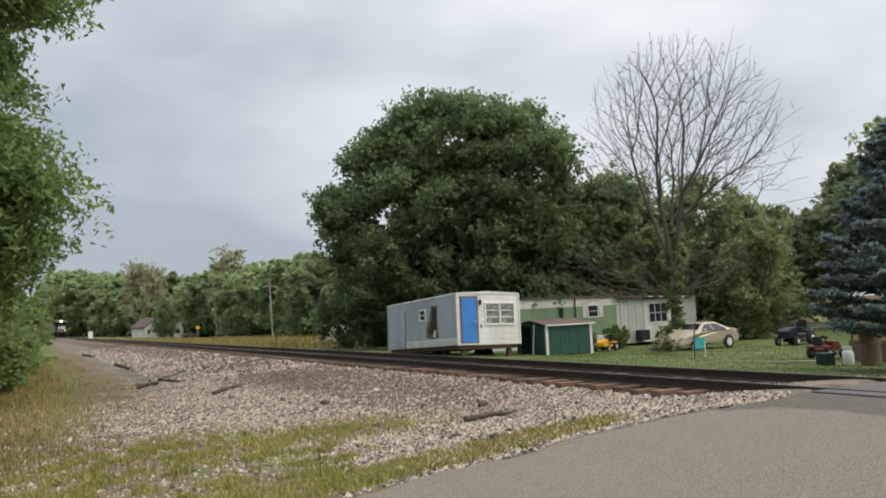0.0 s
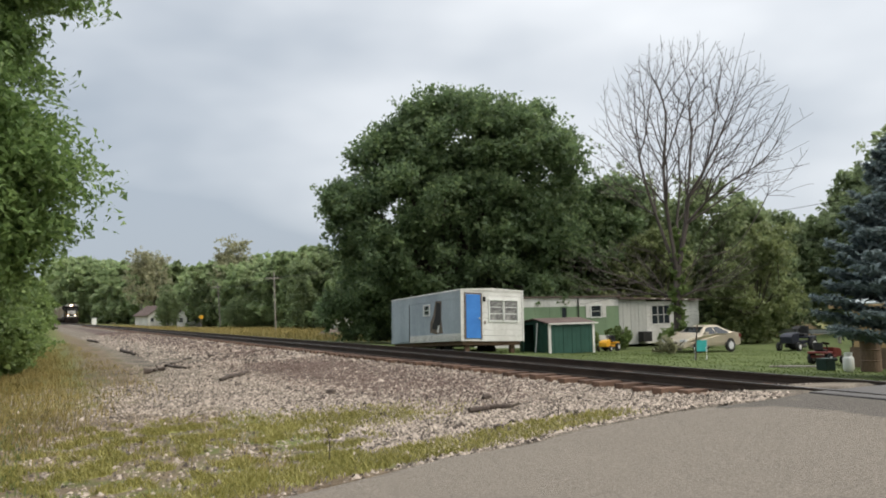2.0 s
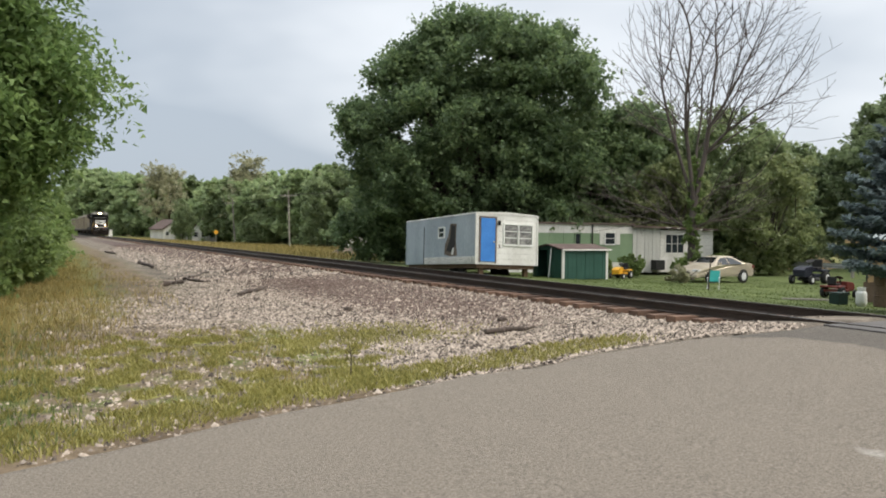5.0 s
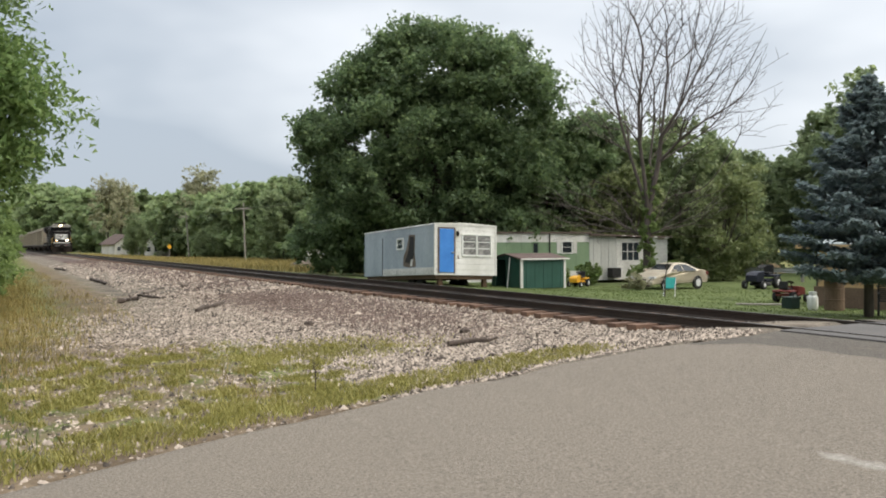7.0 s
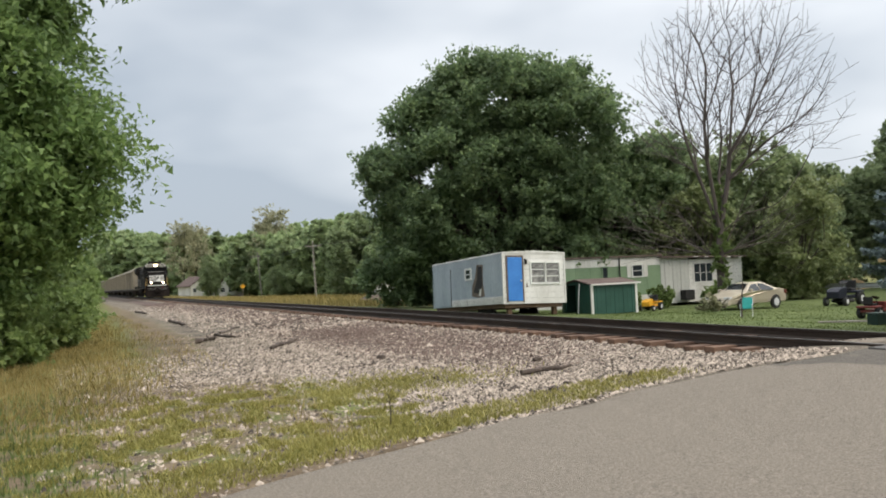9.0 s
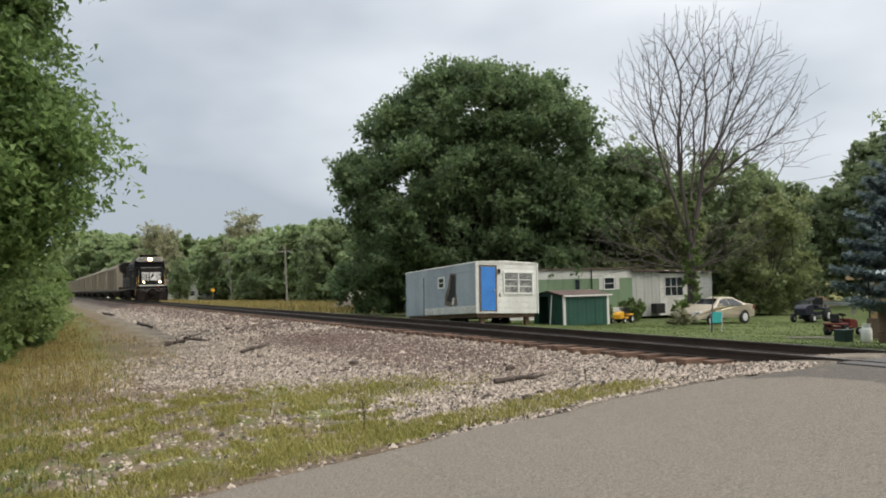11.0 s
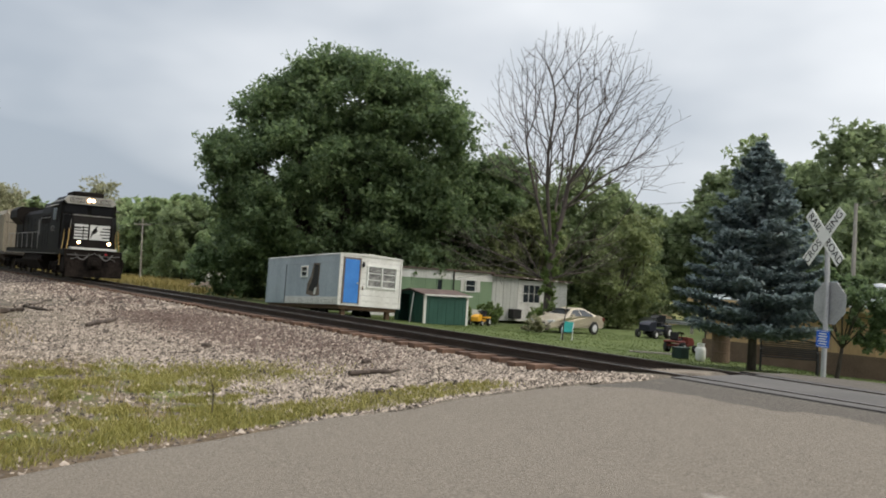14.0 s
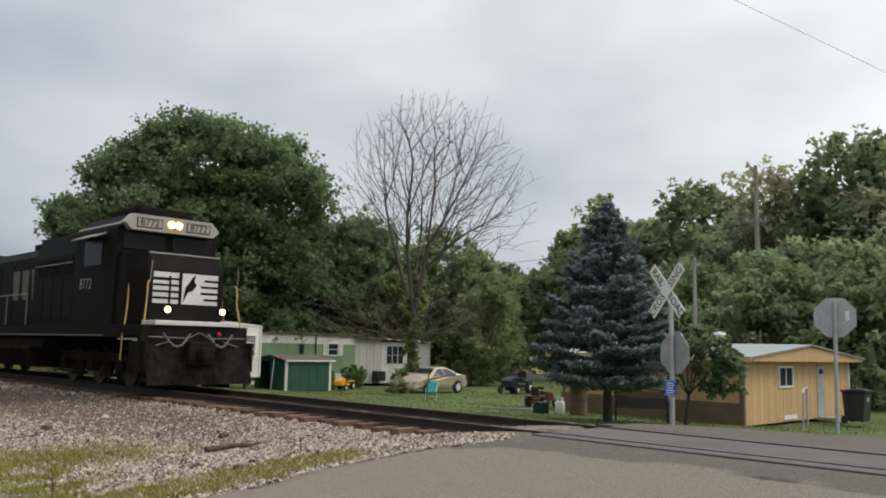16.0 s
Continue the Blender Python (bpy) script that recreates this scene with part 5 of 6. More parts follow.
# the big maple behind the trailers, and its lower neighbours
broadleaf("maple_tree", "large dense green maple tree towering behind the trailers", (13.2, 46.8, gz(13.2, 46.8)),
          [(-2.5, 0.8, 8.2, 4.9, 4.9, 3.4), (1.2, -0.6, 12.0, 4.5, 4.5, 3.6), (4.4, -2.4, 10.0, 4.2, 4.2, 4.3), (-1.4, 0.4, 5.0, 5.3, 5.2, 2.9), (4.9, -2.5, 5.2, 4.4, 4.4, 3.7), (-3.0, 1.0, 11.3, 2.4, 2.4, 1.9), (2.0, -1.3, 15.1, 1.6, 1.6, 1.2), (5.0, -2.8, 13.7, 1.7, 1.7, 1.5), (-1.9, 0.5, 13.5, 1.5, 1.5, 1.3), (-5.0, 2.0, 8.9, 1.7, 1.7, 0.9), (-0.2, 0, 14.4, 1.2, 1.2, 1.1)],
          235, 0.9, 1.65, 960, 0.165, maple_leaf, trunk=0.45, limb=50, inner=0.3, squash=0.7)
broadleaf("maple_tree", "rounded green tree beside the big maple", (21.5, 44.5, gz(21.5, 44.5)),
          [(0, 0, 6.5, 3.6, 3.6, 3.4), (-1.2, 0, 4.2, 4.0, 3.6, 3.0), (1.8, -1, 8.4, 2.2, 2.2, 2.4)], 56, 0.8, 1.4, 800, 0.17, maple_leaf, trunk=0.25, limb=14)
broadleaf("shrub", "dark green bush at the end of the trailer", (8.4, 50.0, gz(8.4, 50)),
          [(0, 0, 1.9, 2.6, 2.2, 1.8), (1.5, -2, 1.4, 2.0, 2.0, 1.4)], 24, 0.6, 1.1, 700, 0.15, maple_leaf, trunk=0.06, limb=6, category="shrub")


def grow(points, seeds, balance, r_tip, power=2.4, smooth=4):
    """Branches that reach every point from the seed stems by short, direct ways.
    Gives places, parents and radii; seeds are (x, y, z, parent)."""
    m, n = len(seeds), len(seeds) + len(points)
    p = np.concatenate([np.array([q[:3] for q in seeds], float), points])
    parent = np.full(n, -1)
    way = np.zeros(n)
    for i, q in enumerate(seeds):
        parent[i] = q[3]
        if q[3] >= 0:
            way[i] = way[q[3]] + np.linalg.norm(p[i] - p[q[3]])
    open_ = np.ones(n, bool)
    open_[:m] = False
    cost, near = np.full(n, 1e9), np.zeros(n, int)
    order = list(range(m))

    def offer(i):
        d = np.linalg.norm(p - p[i], axis=1)
        c = d + balance * way[i] + 0.8 * np.maximum(0, p[i, 2] - p[:, 2])
        better = open_ & (c < cost)
        cost[better], near[better] = c[better], i

    for i in range(1, m):
        offer(i)
    for _ in range(n - m):
        i = int(np.argmin(np.where(open_, cost, 1e9)))
        parent[i], open_[i] = near[i], False
        way[i] = way[near[i]] + np.linalg.norm(p[i] - p[near[i]])
        order.append(i)
        offer(i)
    area = np.zeros(n)
    big = np.full(n, -1)
    for i in reversed(order):
        if area[i] == 0:
            area[i] = r_tip ** power
        if parent[i] >= 0:
            area[parent[i]] += area[i]
            if big[parent[i]] < 0 or area[i] > area[big[parent[i]]]:
                big[parent[i]] = i
    for _ in range(smooth):
        q = p.copy()
        for i in order[m:]:
            if big[i] >= 0:
                q[i] = 0.4 * p[i] + 0.3 * p[parent[i]] + 0.3 * p[big[i]]
        p = q
    return p, parent, big, area ** (1 / power), order


def branch_mesh(p, parent, big, rad, order, limit, r_max):
    """Tapered bars along the grown branches: the stout ones and the fine twigs apart."""
    stout, fine = bmesh.new(), bmesh.new()
    for i in order:
        if parent[i] < 0 or big[parent[i]] == i and parent[parent[i]] >= 0:
            continue
        chain, k = [parent[i], i], i
        while big[k] >= 0:
            k = big[k]
            chain.append(k)
        r = np.minimum(rad[chain], r_max)
        r[0] = min(r[0], r[1] * 1.15)
        tube([p[c] for c in chain], [max(float(a), 0.004) for a in r], 8 if r[1] > 0.08 else 5 if r[1] > limit else 3, stout if r[1] > limit else fine, cap=False)
    return stout, fine


def bare_tree(name, label, base, seeds, clouds, seed, wood, turn=0.0, r_tip=0.0065, r_max=0.3, balance=0.3, limit=0.02):
    """A leafless tree. Seeds: stem nodes (x, y, z, parent). Clouds of twig ends: (n, centre, radii, lowest, hollow)."""
    tr = thing(name, label, "tree", pose(*base, 0, 0, turn))
    r = np.random.default_rng(seed)
    pts = []
    for n, c, rr, low, hollow in clouds:
        d = unit(r.normal(size=(n * 3, 3))) * (r.uniform(hollow, 1.0, n * 3) ** 0.5)[:, None] * (1 + 0.07 * r.normal(size=(n * 3, 1)))
        q = np.array(c) + d * np.array(rr)
        pts.append(q[q[:, 2] > low][:n])
    stout, fine = branch_mesh(*grow(np.concatenate(pts), seeds, balance, r_tip), limit, r_max)
    part("trunk", stout, wood, tr, smooth=True)
    tagged(part("twig_spray", fine, wood, tr, "fine grey leafless twigs"), kind="stuff")
    return tr


# stems, crown and the low tangle of drooping dead boughs
bare_tree("dead_tree", "tall leafless dead tree with a rounded crown of fine twigs", (21.15, 34.5, gz(21.15, 34.5)),
          [(0, 0, -0.15, -1), (0, 0, 1.4, 0), (0.05, 0, 2.8, 1), (0.1, 0, 4.0, 2),
           (-0.35, 0.2, 5.6, 3), (-0.9, 0.4, 7.4, 4), (-1.4, 0.5, 9.2, 5), (-1.7, 0.6, 10.8, 6),
           (-0.1, -0.5, 5.8, 3), (-0.35, -0.8, 7.8, 8), (-0.4, -0.9, 9.8, 9), (-0.2, -1.0, 11.8, 10),
           (0.35, 0.1, 5.4, 3), (0.65, 0.1, 6.8, 12), (0.8, 0.2, 8.2, 13), (1.0, 0.5, 10.0, 14), (1.2, 0.6, 12.0, 15),
           (1.7, -0.5, 7.9, 13), (3.0, -0.8, 8.9, 17), (4.6, -0.9, 9.8, 18), (1.7, -0.6, 9.6, 14), (2.6, -0.9, 11.4, 20),
           (0.2, 1.0, 7.0, 12), (0.5, 2.0, 9.4, 22),
           (-1.3, 0.5, 5.4, 3), (-2.8, 0.8, 5.9, 24), (-4.4, 1.0, 5.3, 25), (-5.8, 1.0, 3.9, 26), (-1.9, -0.3, 4.4, 24), (-3.2, -0.4, 3.9, 28),
           (1.4, 0.5, 5.0, 3), (2.8, 0.7, 5.3, 30), (4.0, 0.7, 4.6, 31)],
          [(2900, (1.15, 0, 10.7), (5.6, 4.3, 6.4), 8.5, 0.12), (420, (0.3, 0, 13.1), (3.5, 2.8, 4.3), 9.0, 0.3), (70, (1.5, 0, 8.4), (5.2, 3.4, 1.6), 6.8, 0.3), (420, (-3.2, 0.6, 4.5), (3.6, 1.6, 2.0), 2.3, 0.1), (260, (2.5, 0.6, 4.4), (2.7, 1.5, 1.9), 2.2, 0.1)], 5, grey_bark, turn=-42, r_tip=0.0092, r_max=0.27, balance=0.42)
# vine on its trunk
broadleaf("vine", "green climbing vine around the dead tree's trunk", (21.2, 34.45, gz(21.2, 34.45)), [(0, 0, 2.2, 0.34, 0.34, 2.2), (0.1, 0, 4.8, 0.36, 0.36, 1.8)], 30, 0.18, 0.36, 190, 0.09, bush_leaf, trunk=0, category="vine")
# thin yellow-green trees behind it
for x, y, h in ((31.5, 38.6, 8.2), (27.0, 42.5, 7.8), (24.6, 43.5, 8.6)):
    broadleaf("ash_tree", "thin yellow-green tree with a sparse feathery top", (x, y, gz(x, y)),
              [(0, 0, h * 0.4, 2.4, 2.4, h * 0.38), (0.3, 0, h * 0.72, 1.7, 1.7, h * 0.24), (-0.8, 0, h * 0.25, 2.2, 2.2, h * 0.22)], 46, 0.6, 1.2, 330, 0.15, ash_leaf, trunk=0.13, limb=26, group="thin trees behind the dead tree")

# woodland: a few kinds, copied
kinds = []
for k, (leaf, hull, n, size) in enumerate((
        (wood_leaf, [(0, 0, 8.0, 3.4, 3.4, 4.2), (1.0, 0.5, 5.0, 3.6, 3.4, 3.4), (-0.6, 0, 11.2, 2.0, 2.0, 2.6)], 70, 0.34),
        (wood_leaf, [(0, 0, 6.5, 3.8, 3.6, 3.8), (-1.2, 0.5, 9.6, 2.4, 2.4, 2.8), (1.5, 0, 9.0, 1.8, 1.8, 2.2), (0, 0, 3, 3.4, 3.4, 2.4)], 74, 0.34),
        (grey_leaf, [(0, 0, 6.5, 3.0, 3.0, 4.4), (0.8, 0, 9.8, 2.0, 2.0, 2.8), (0, 0, 3, 3.0, 3.0, 2.4)], 60, 0.30),
        (wood_leaf, [(0, 0, 4.6, 3.2, 3.2, 3.4), (0.6, 0, 7.4, 2.0, 2.0, 2.4), (0, 0, 2.2, 3.2, 3.2, 1.9)], 60, 0.32),
        (tan_leaf, [(0, 0, 7.5, 2.4, 2.4, 4.2), (0.4, 0, 10.6, 1.6, 1.6, 2.2)], 40, 0.28))):
    label = ("leafy green woodland tree beyond the yard", "broad green woodland tree beyond the yard", "grey-green willow-like woodland tree with fine leaves", "bushy green woodland edge tree", "thin tan-brown tree with sparse leaves")[k]
    kinds.append(broadleaf("woodland_tree", label, (0, -400 - 30 * k, -1.2), hull, n, 1.0, 1.75, 195 if k < 4 else 90, size * 0.8, leaf, inner=0.55, trunk=0.17, limb=12, group="woodland trees"))


def wood_tree(kind, x, y, height, turn=None):
    s = height / (13.5, 12.2, 12.2, 9.6, 12.4)[kind]
    t = copy_thing(kinds[kind], pose(x, y, gz(x, y) - 0.05, 0, 0, random.uniform(0, 360) if turn is None else turn))
    t.scale = (s * random.uniform(0.9, 1.1), s * random.uniform(0.9, 1.1), s)
    return t


# behind the house, the yard and the trailers
for x, y, h, k in ((30, 47, 10, 2), (33.5, 44.5, 11.2, 2), (28.5, 52, 11, 1), (37, 46, 9.6, 3), (41, 47.5, 9.0, 3), (44.5, 53, 9.5, 2), (48, 52, 10, 0), (50, 47.5, 11, 1), (51, 44, 12.6, 0), (50, 39.5, 14.5, 1),
                   (52, 34.5, 15.8, 0), (55, 31, 14.2, 1), (50, 28, 13.2, 0), (46, 24.5, 14.6, 4), (48, 21.5, 16.0, 1), (46.5, 18.0, 16.2, 0), (49, 14.5, 15.6, 1), (47, 10.5, 15.0, 0), (45, 6, 15, 1), (46, 1, 15, 0),
                   (38, 27.5, 7.8, 3), (41, 23, 8.2, 3), (36, 18.2, 8.2, 3), (33, 15.2, 7.6, 3), (38, 13.0, 9.0, 1), (35.5, 9.2, 8.6, 0), (33, 20, 7.4, 3), (60, 44, 14, 0), (62, 36, 15, 1), (58, 52, 12, 0), (40, 56, 11, 1), (34, 58, 12, 0), (25, 55, 11, 1),
                   (38, 5, 9, 1), (60, 26, 16, 0), (58, 18, 16, 1), (57, 9, 16, 0), (18, 56, 11, 0)):
    wood_tree(k, x, y, h)
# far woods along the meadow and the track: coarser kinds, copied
# Leaves paler than the near woods: distance haze put into their colour.
far_leaf = leafy("haze_pale_leaf", (0.215, 0.285, 0.14), (0.31, 0.39, 0.19), (0.42, 0.49, 0.26), passing=0.6)
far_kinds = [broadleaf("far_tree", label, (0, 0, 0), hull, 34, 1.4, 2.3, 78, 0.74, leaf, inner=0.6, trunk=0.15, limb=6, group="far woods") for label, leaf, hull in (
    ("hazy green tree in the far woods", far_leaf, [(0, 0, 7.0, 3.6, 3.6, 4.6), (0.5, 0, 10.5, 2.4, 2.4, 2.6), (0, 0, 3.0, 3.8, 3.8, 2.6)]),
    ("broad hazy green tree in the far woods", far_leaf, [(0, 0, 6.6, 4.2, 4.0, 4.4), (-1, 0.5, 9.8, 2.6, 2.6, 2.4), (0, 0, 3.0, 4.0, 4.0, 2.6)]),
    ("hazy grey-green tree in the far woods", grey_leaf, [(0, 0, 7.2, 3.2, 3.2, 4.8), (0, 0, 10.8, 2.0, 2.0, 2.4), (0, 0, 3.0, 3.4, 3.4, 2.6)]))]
spots = []
for k in range(46):
    f = k / 45
    for row in range(2):
        spots.append((31 + 7 * row + random.uniform(-2, 2) + 5 * math.sin(f * 7), 88 + 150 * f + random.uniform(-2, 2), (11.0 + 2.2 * f + 1.6 * row) * random.uniform(0.88, 1.1)))
for k in range(22):
    f = k / 21
    spots.append((33.5 - 22 * f + random.uniform(-2, 2), 250 + 190 * f + random.uniform(-8, 8), (16 + 12 * f) * random.uniform(0.9, 1.1)))
for k in range(12):
    spots.append((5.5 + 0.6 * k + random.uniform(-1, 1), 470 - 9 * k, 27 * random.uniform(0.85, 1.1)))
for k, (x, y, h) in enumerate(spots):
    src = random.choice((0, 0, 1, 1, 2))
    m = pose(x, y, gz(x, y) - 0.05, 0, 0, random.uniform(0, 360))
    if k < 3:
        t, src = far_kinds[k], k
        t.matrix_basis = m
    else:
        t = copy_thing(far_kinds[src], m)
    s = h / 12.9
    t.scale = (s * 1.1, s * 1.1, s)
for x, y, h, k in ((28, 172.7, 17.2, 4), (19.9, 252, 20.4, 4), (23.4, 254, 19.6, 4), (24.1, 152, 5.0, 3), (15.6, 175, 8.0, 1), (31, 128, 12.5, 1), (28, 150, 9, 2), (36, 118, 11, 4)):
    wood_tree(k, x, y, h)
for tree, (x, y) in zip(kinds, ((56, 40), (66, 30), (29.5, 49.5), (43, 27), (43.5, 15.5))):
    tree.matrix_basis = pose(x, y, gz(x, y), 0, 0, 40)

# ---- the near thicket and the overhanging tree beside the track ----
broadleaf("walnut_tree", "leafy green tree overhanging the trackside clearing", (-15.5, 26.0, gz(-15.5, 26)),
          [(1.0, -0.5, 9.5, 3.7, 3.8, 3.4), (1.5, 0, 13.3, 4.9, 4.6, 3.4), (1.8, -0.8, 6.2, 3.3, 3.4, 2.3), (5.0, -1.2, 4.7, 1.3, 1.3, 0.6), (3.9, -1.2, 5.7, 1.5, 1.5, 0.9), (2.9, -1, 10.9, 2.0, 2.0, 1.5), (4.1, -1.0, 12.2, 1.7, 1.7, 1.7), (4.3, -1.0, 14.4, 1.8, 1.8, 1.7), (1.0, -1.0, 4.2, 3.6, 3.6, 2.4), (-2.5, -1, 9, 2.4, 2.4, 3.5)],
          135, 0.85, 1.6, 1800, 0.095, walnut_leaf, trunk=0.3, limb=40, droop=0.6, long=2.2, flat=0.4, inner=0.5, squash=0.45, up=0.1)
for k, (x, y, h, w) in enumerate(((-14.2, 27, 4.4, 3.0), (-13.2, 33, 4.6, 2.6), (-12.8, 39, 4.4, 2.6), (-12.4, 47, 4.6, 2.8), (-12.2, 56, 4.8, 3.0), (-12.0, 67, 5.0, 3.2), (-11.8, 80, 5.4, 3.4), (-11.5, 98, 6.5, 3.8), (-11.5, 122, 8, 4.4), (-11, 150, 9, 4.6), (-11, 185, 10, 5))):
    broadleaf("thicket_bush", "dense green bush in the trackside thicket", (x, y, gz(x, y)),
              [(0, 0, h * 0.45, w, w * 1.1, h * 0.45), (0.3, -0.5, h * 0.2, w * 1.05, w * 1.15, h * 0.22), (-0.4, 0.3, h * 0.72, w * 0.6, w * 0.6, h * 0.3)], 30, 0.6, 1.1, 700 if y < 40 else 240, 0.12 if y < 40 else 0.2, bush_leaf, trunk=0.06, limb=7, droop=0.3, group="trackside thicket", category="bush")
for k, (x, y, h, w) in enumerate(((-13.6, 20.3, 1.7, 1.5), (-15.4, 18.6, 1.6, 1.6), (-12.4, 23.6, 1.5, 1.2), (-11.5, 28, 1.6, 1.2))):
    broadleaf("bramble", "low rounded green bramble at the thicket's foot", (x, y, gz(x, y)), [(0, 0, h * 0.45, w, w, h * 0.5)], 16, 0.35, 0.6, 420, 0.10, bush_leaf, trunk=0.03, limb=5, group="brambles", category="bush")

# ---- blue spruce ----
def spruce(base, height, radius, seed):
    tr = thing("blue_spruce", "blue-green spruce tree with layered drooping boughs", "tree", pose(*base))
    r = np.random.default_rng(seed)
    part("trunk", tube([(0, 0, -0.1), (0.02, 0.02, height * 0.5), (0, 0, height * 0.97)], [0.125, 0.08, 0.012], 10), bark, tr, smooth=True)
    sprays, bars = [], bmesh.new()
    z = 1.05
    while z < height - 0.12:
        f = (z - 1.0) / (height - 1.0)
        reach = radius * (1 - f) ** 0.84 * (0.75 + 0.25 * min(1, f * 7 + 0.3))
        for k in range(int(9 + 8 * (1 - f))):
            a = r.uniform(0, math.tau)
            L = max(0.1, reach * r.uniform(0.74, 1.12))
            sag = -0.06 * L + 0.6 * f * L
            n = int(90 + 300 * (L / radius))
            u = r.uniform(0.12, 1, n) ** 0.7
            wide = 0.34 * L * (1 - 0.55 * u) * (0.3 + u) + 0.06
            sde = r.normal(0, 0.42, n) * wide
            hang = -np.abs(r.normal(0, 0.07, n)) - 0.04
            px = np.cos(a) * u * L - np.sin(a) * sde
            py = np.sin(a) * u * L + np.cos(a) * sde
            pz = z + sag * u + 0.2 * L * u * u + hang + 0.03
            sprays.append(np.stack([px, py, pz], -1))
            tube([(0, 0, z), (math.cos(a) * L * 0.5, math.sin(a) * L * 0.5, z + sag * 0.5 + 0.02 * L), (math.cos(a) * L * 0.95, math.sin(a) * L * 0.95, z + sag * 0.95 + 0.1 * L)], [0.022, 0.014, 0.004], 4, bars, cap=False)
        z += 0.2 + 0.14 * (1 - f)
    tagged(part("bough_wood", bars, bark, tr), kind="stuff")
    p = np.concatenate(sprays)
    v = leaves(p, 0.07, 0.55, 0.25, 2.6)
    sheet("needles", v, tris(v), needle, tr)
    tip = np.stack([r.normal(0, 0.05, 160), r.normal(0, 0.05, 160), r.uniform(height - 0.7, height, 160)], -1)
    v = leaves(tip, 0.06, 0.1, -0.4, 2.6)
    sheet("leader", v, tris(v), needle, tr)
    return tr


spruce((9.4, 13.5, gz(9.4, 13.5)), 6.3, 2.3, 3)
# small dark tree in front of the house
broadleaf("ornamental_tree", "small dark green ornamental tree near the crossing sign", (12.1, 12.6, gz(12.1, 12.6)),
          [(0.2, -0.3, 1.9, 1.15, 1.15, 0.8), (0.5, -0.8, 1.4, 0.7, 0.7, 0.5), (0, 0.2, 2.5, 0.8, 0.8, 0.5)], 40, 0.17, 0.36, 420, 0.075, maple_leaf, trunk=0.07, limb=14)


for x, y, h, leafy_share in SHRUBS:
    sb = broadleaf("yard_shrub", "scruffy yard shrub beside the parked car" if leafy_share < 1 else "rank green weeds along the mobile home", (x, y, gz(x, y)), [(0, 0, h * 0.5, h * 0.55, h * 0.55, h * 0.5)], 14, 0.2, 0.4, int(160 * leafy_share), 0.10, tan_leaf if leafy_share < 1 else bush_leaf, trunk=0.03, limb=12, category="shrub")


# ---- the train ----
loco_black = surf("loco_black_paint", (0.005, 0.005, 0.0055), (0.016, 0.0135, 0.0115), 1.2, 25, rough=0.6, bump=0.03, streak=0.3, spec=0.06, spread=0.16)
grime = surf("running_gear_grime", (0.006, 0.005, 0.0045), (0.026, 0.021, 0.0175), 2.0, 20, rough=0.9, spec=0.06, spread=0.16)
pilot_mat = surf("dusty_pilot_steel", (0.004, 0.0035, 0.003), (0.022, 0.017, 0.014), 2.2, 12, rough=0.9, streak=0.4, spread=0.12, spec=0.05)
faded_mark = surf("faded_side_mark", (0.07, 0.066, 0.058), (0.17, 0.16, 0.14), 1.5, 14, rough=0.8, streak=0.4)
white_paint = surf("dull_white_paint", (0.42, 0.42, 0.4), (0.68, 0.67, 0.63), 1.5, 20, rough=0.6, bump=0.02)
rail_yellow = surf("handrail_yellow", (0.35, 0.22, 0.06), (0.62, 0.42, 0.16), 3, 30, rough=0.6)
rail_grey = surf("handrail_grey", (0.17, 0.165, 0.15), (0.32, 0.305, 0.28), 3, 30, rough=0.6)
cab_glass = surf("cab_glass", (0.004, 0.004, 0.005), (0.012, 0.012, 0.013), 2, 20, rough=0.25, bump=0, spec=0.12)
head_glow = glow("headlight_glow", (1.0, 0.74, 0.42), 90.0)
# Amber bloom around the lamps: rims that glow though they are no lamps.
rim_glow = glow("lamp_halo_glow", (1.0, 0.5, 0.16), 2.6)
ditch_glow = glow("ditch_light_glow", (1.0, 0.74, 0.45), 55.0)
red_lens = surf("red_lens", (0.25, 0.01, 0.015), (0.4, 0.02, 0.03), rough=0.3, bump=0)
board_mat = surf("number_board", (0.23, 0.218, 0.19), (0.35, 0.336, 0.3), 2, 30, rough=0.5, bump=0)
hopper_grey = surf("hopper_grey_beige", (0.16, 0.138, 0.10), (0.33, 0.285, 0.212), 0.7, 14, rough=0.75, streak=0.25, rnd=0.25)
# Hopper colour with shade painted in, for ends, sills, chutes and roof walk.
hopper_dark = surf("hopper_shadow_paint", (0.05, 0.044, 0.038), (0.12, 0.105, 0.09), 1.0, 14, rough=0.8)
hose_mat = surf("pale_hose", (0.07, 0.066, 0.06), (0.17, 0.16, 0.15), 5, 40, rough=0.7)
steel_wheel = surf("wheel_steel", (0.03, 0.025, 0.022), (0.10, 0.085, 0.07), 4, 30, rough=0.6, metal=0.4)


wheel_bm = lathe([(0.12, -0.09), (0.42, -0.07), (0.46, -0.07), (0.46, 0.05), (0.52, 0.06), (0.52, 0.085), (0.12, 0.09)], 24, "x")
wheel_mesh = bpy.data.meshes.new("wheel")
wheel_bm.to_mesh(wheel_mesh)
wheel_bm.free()
wheel_mesh.materials.append(steel_wheel)


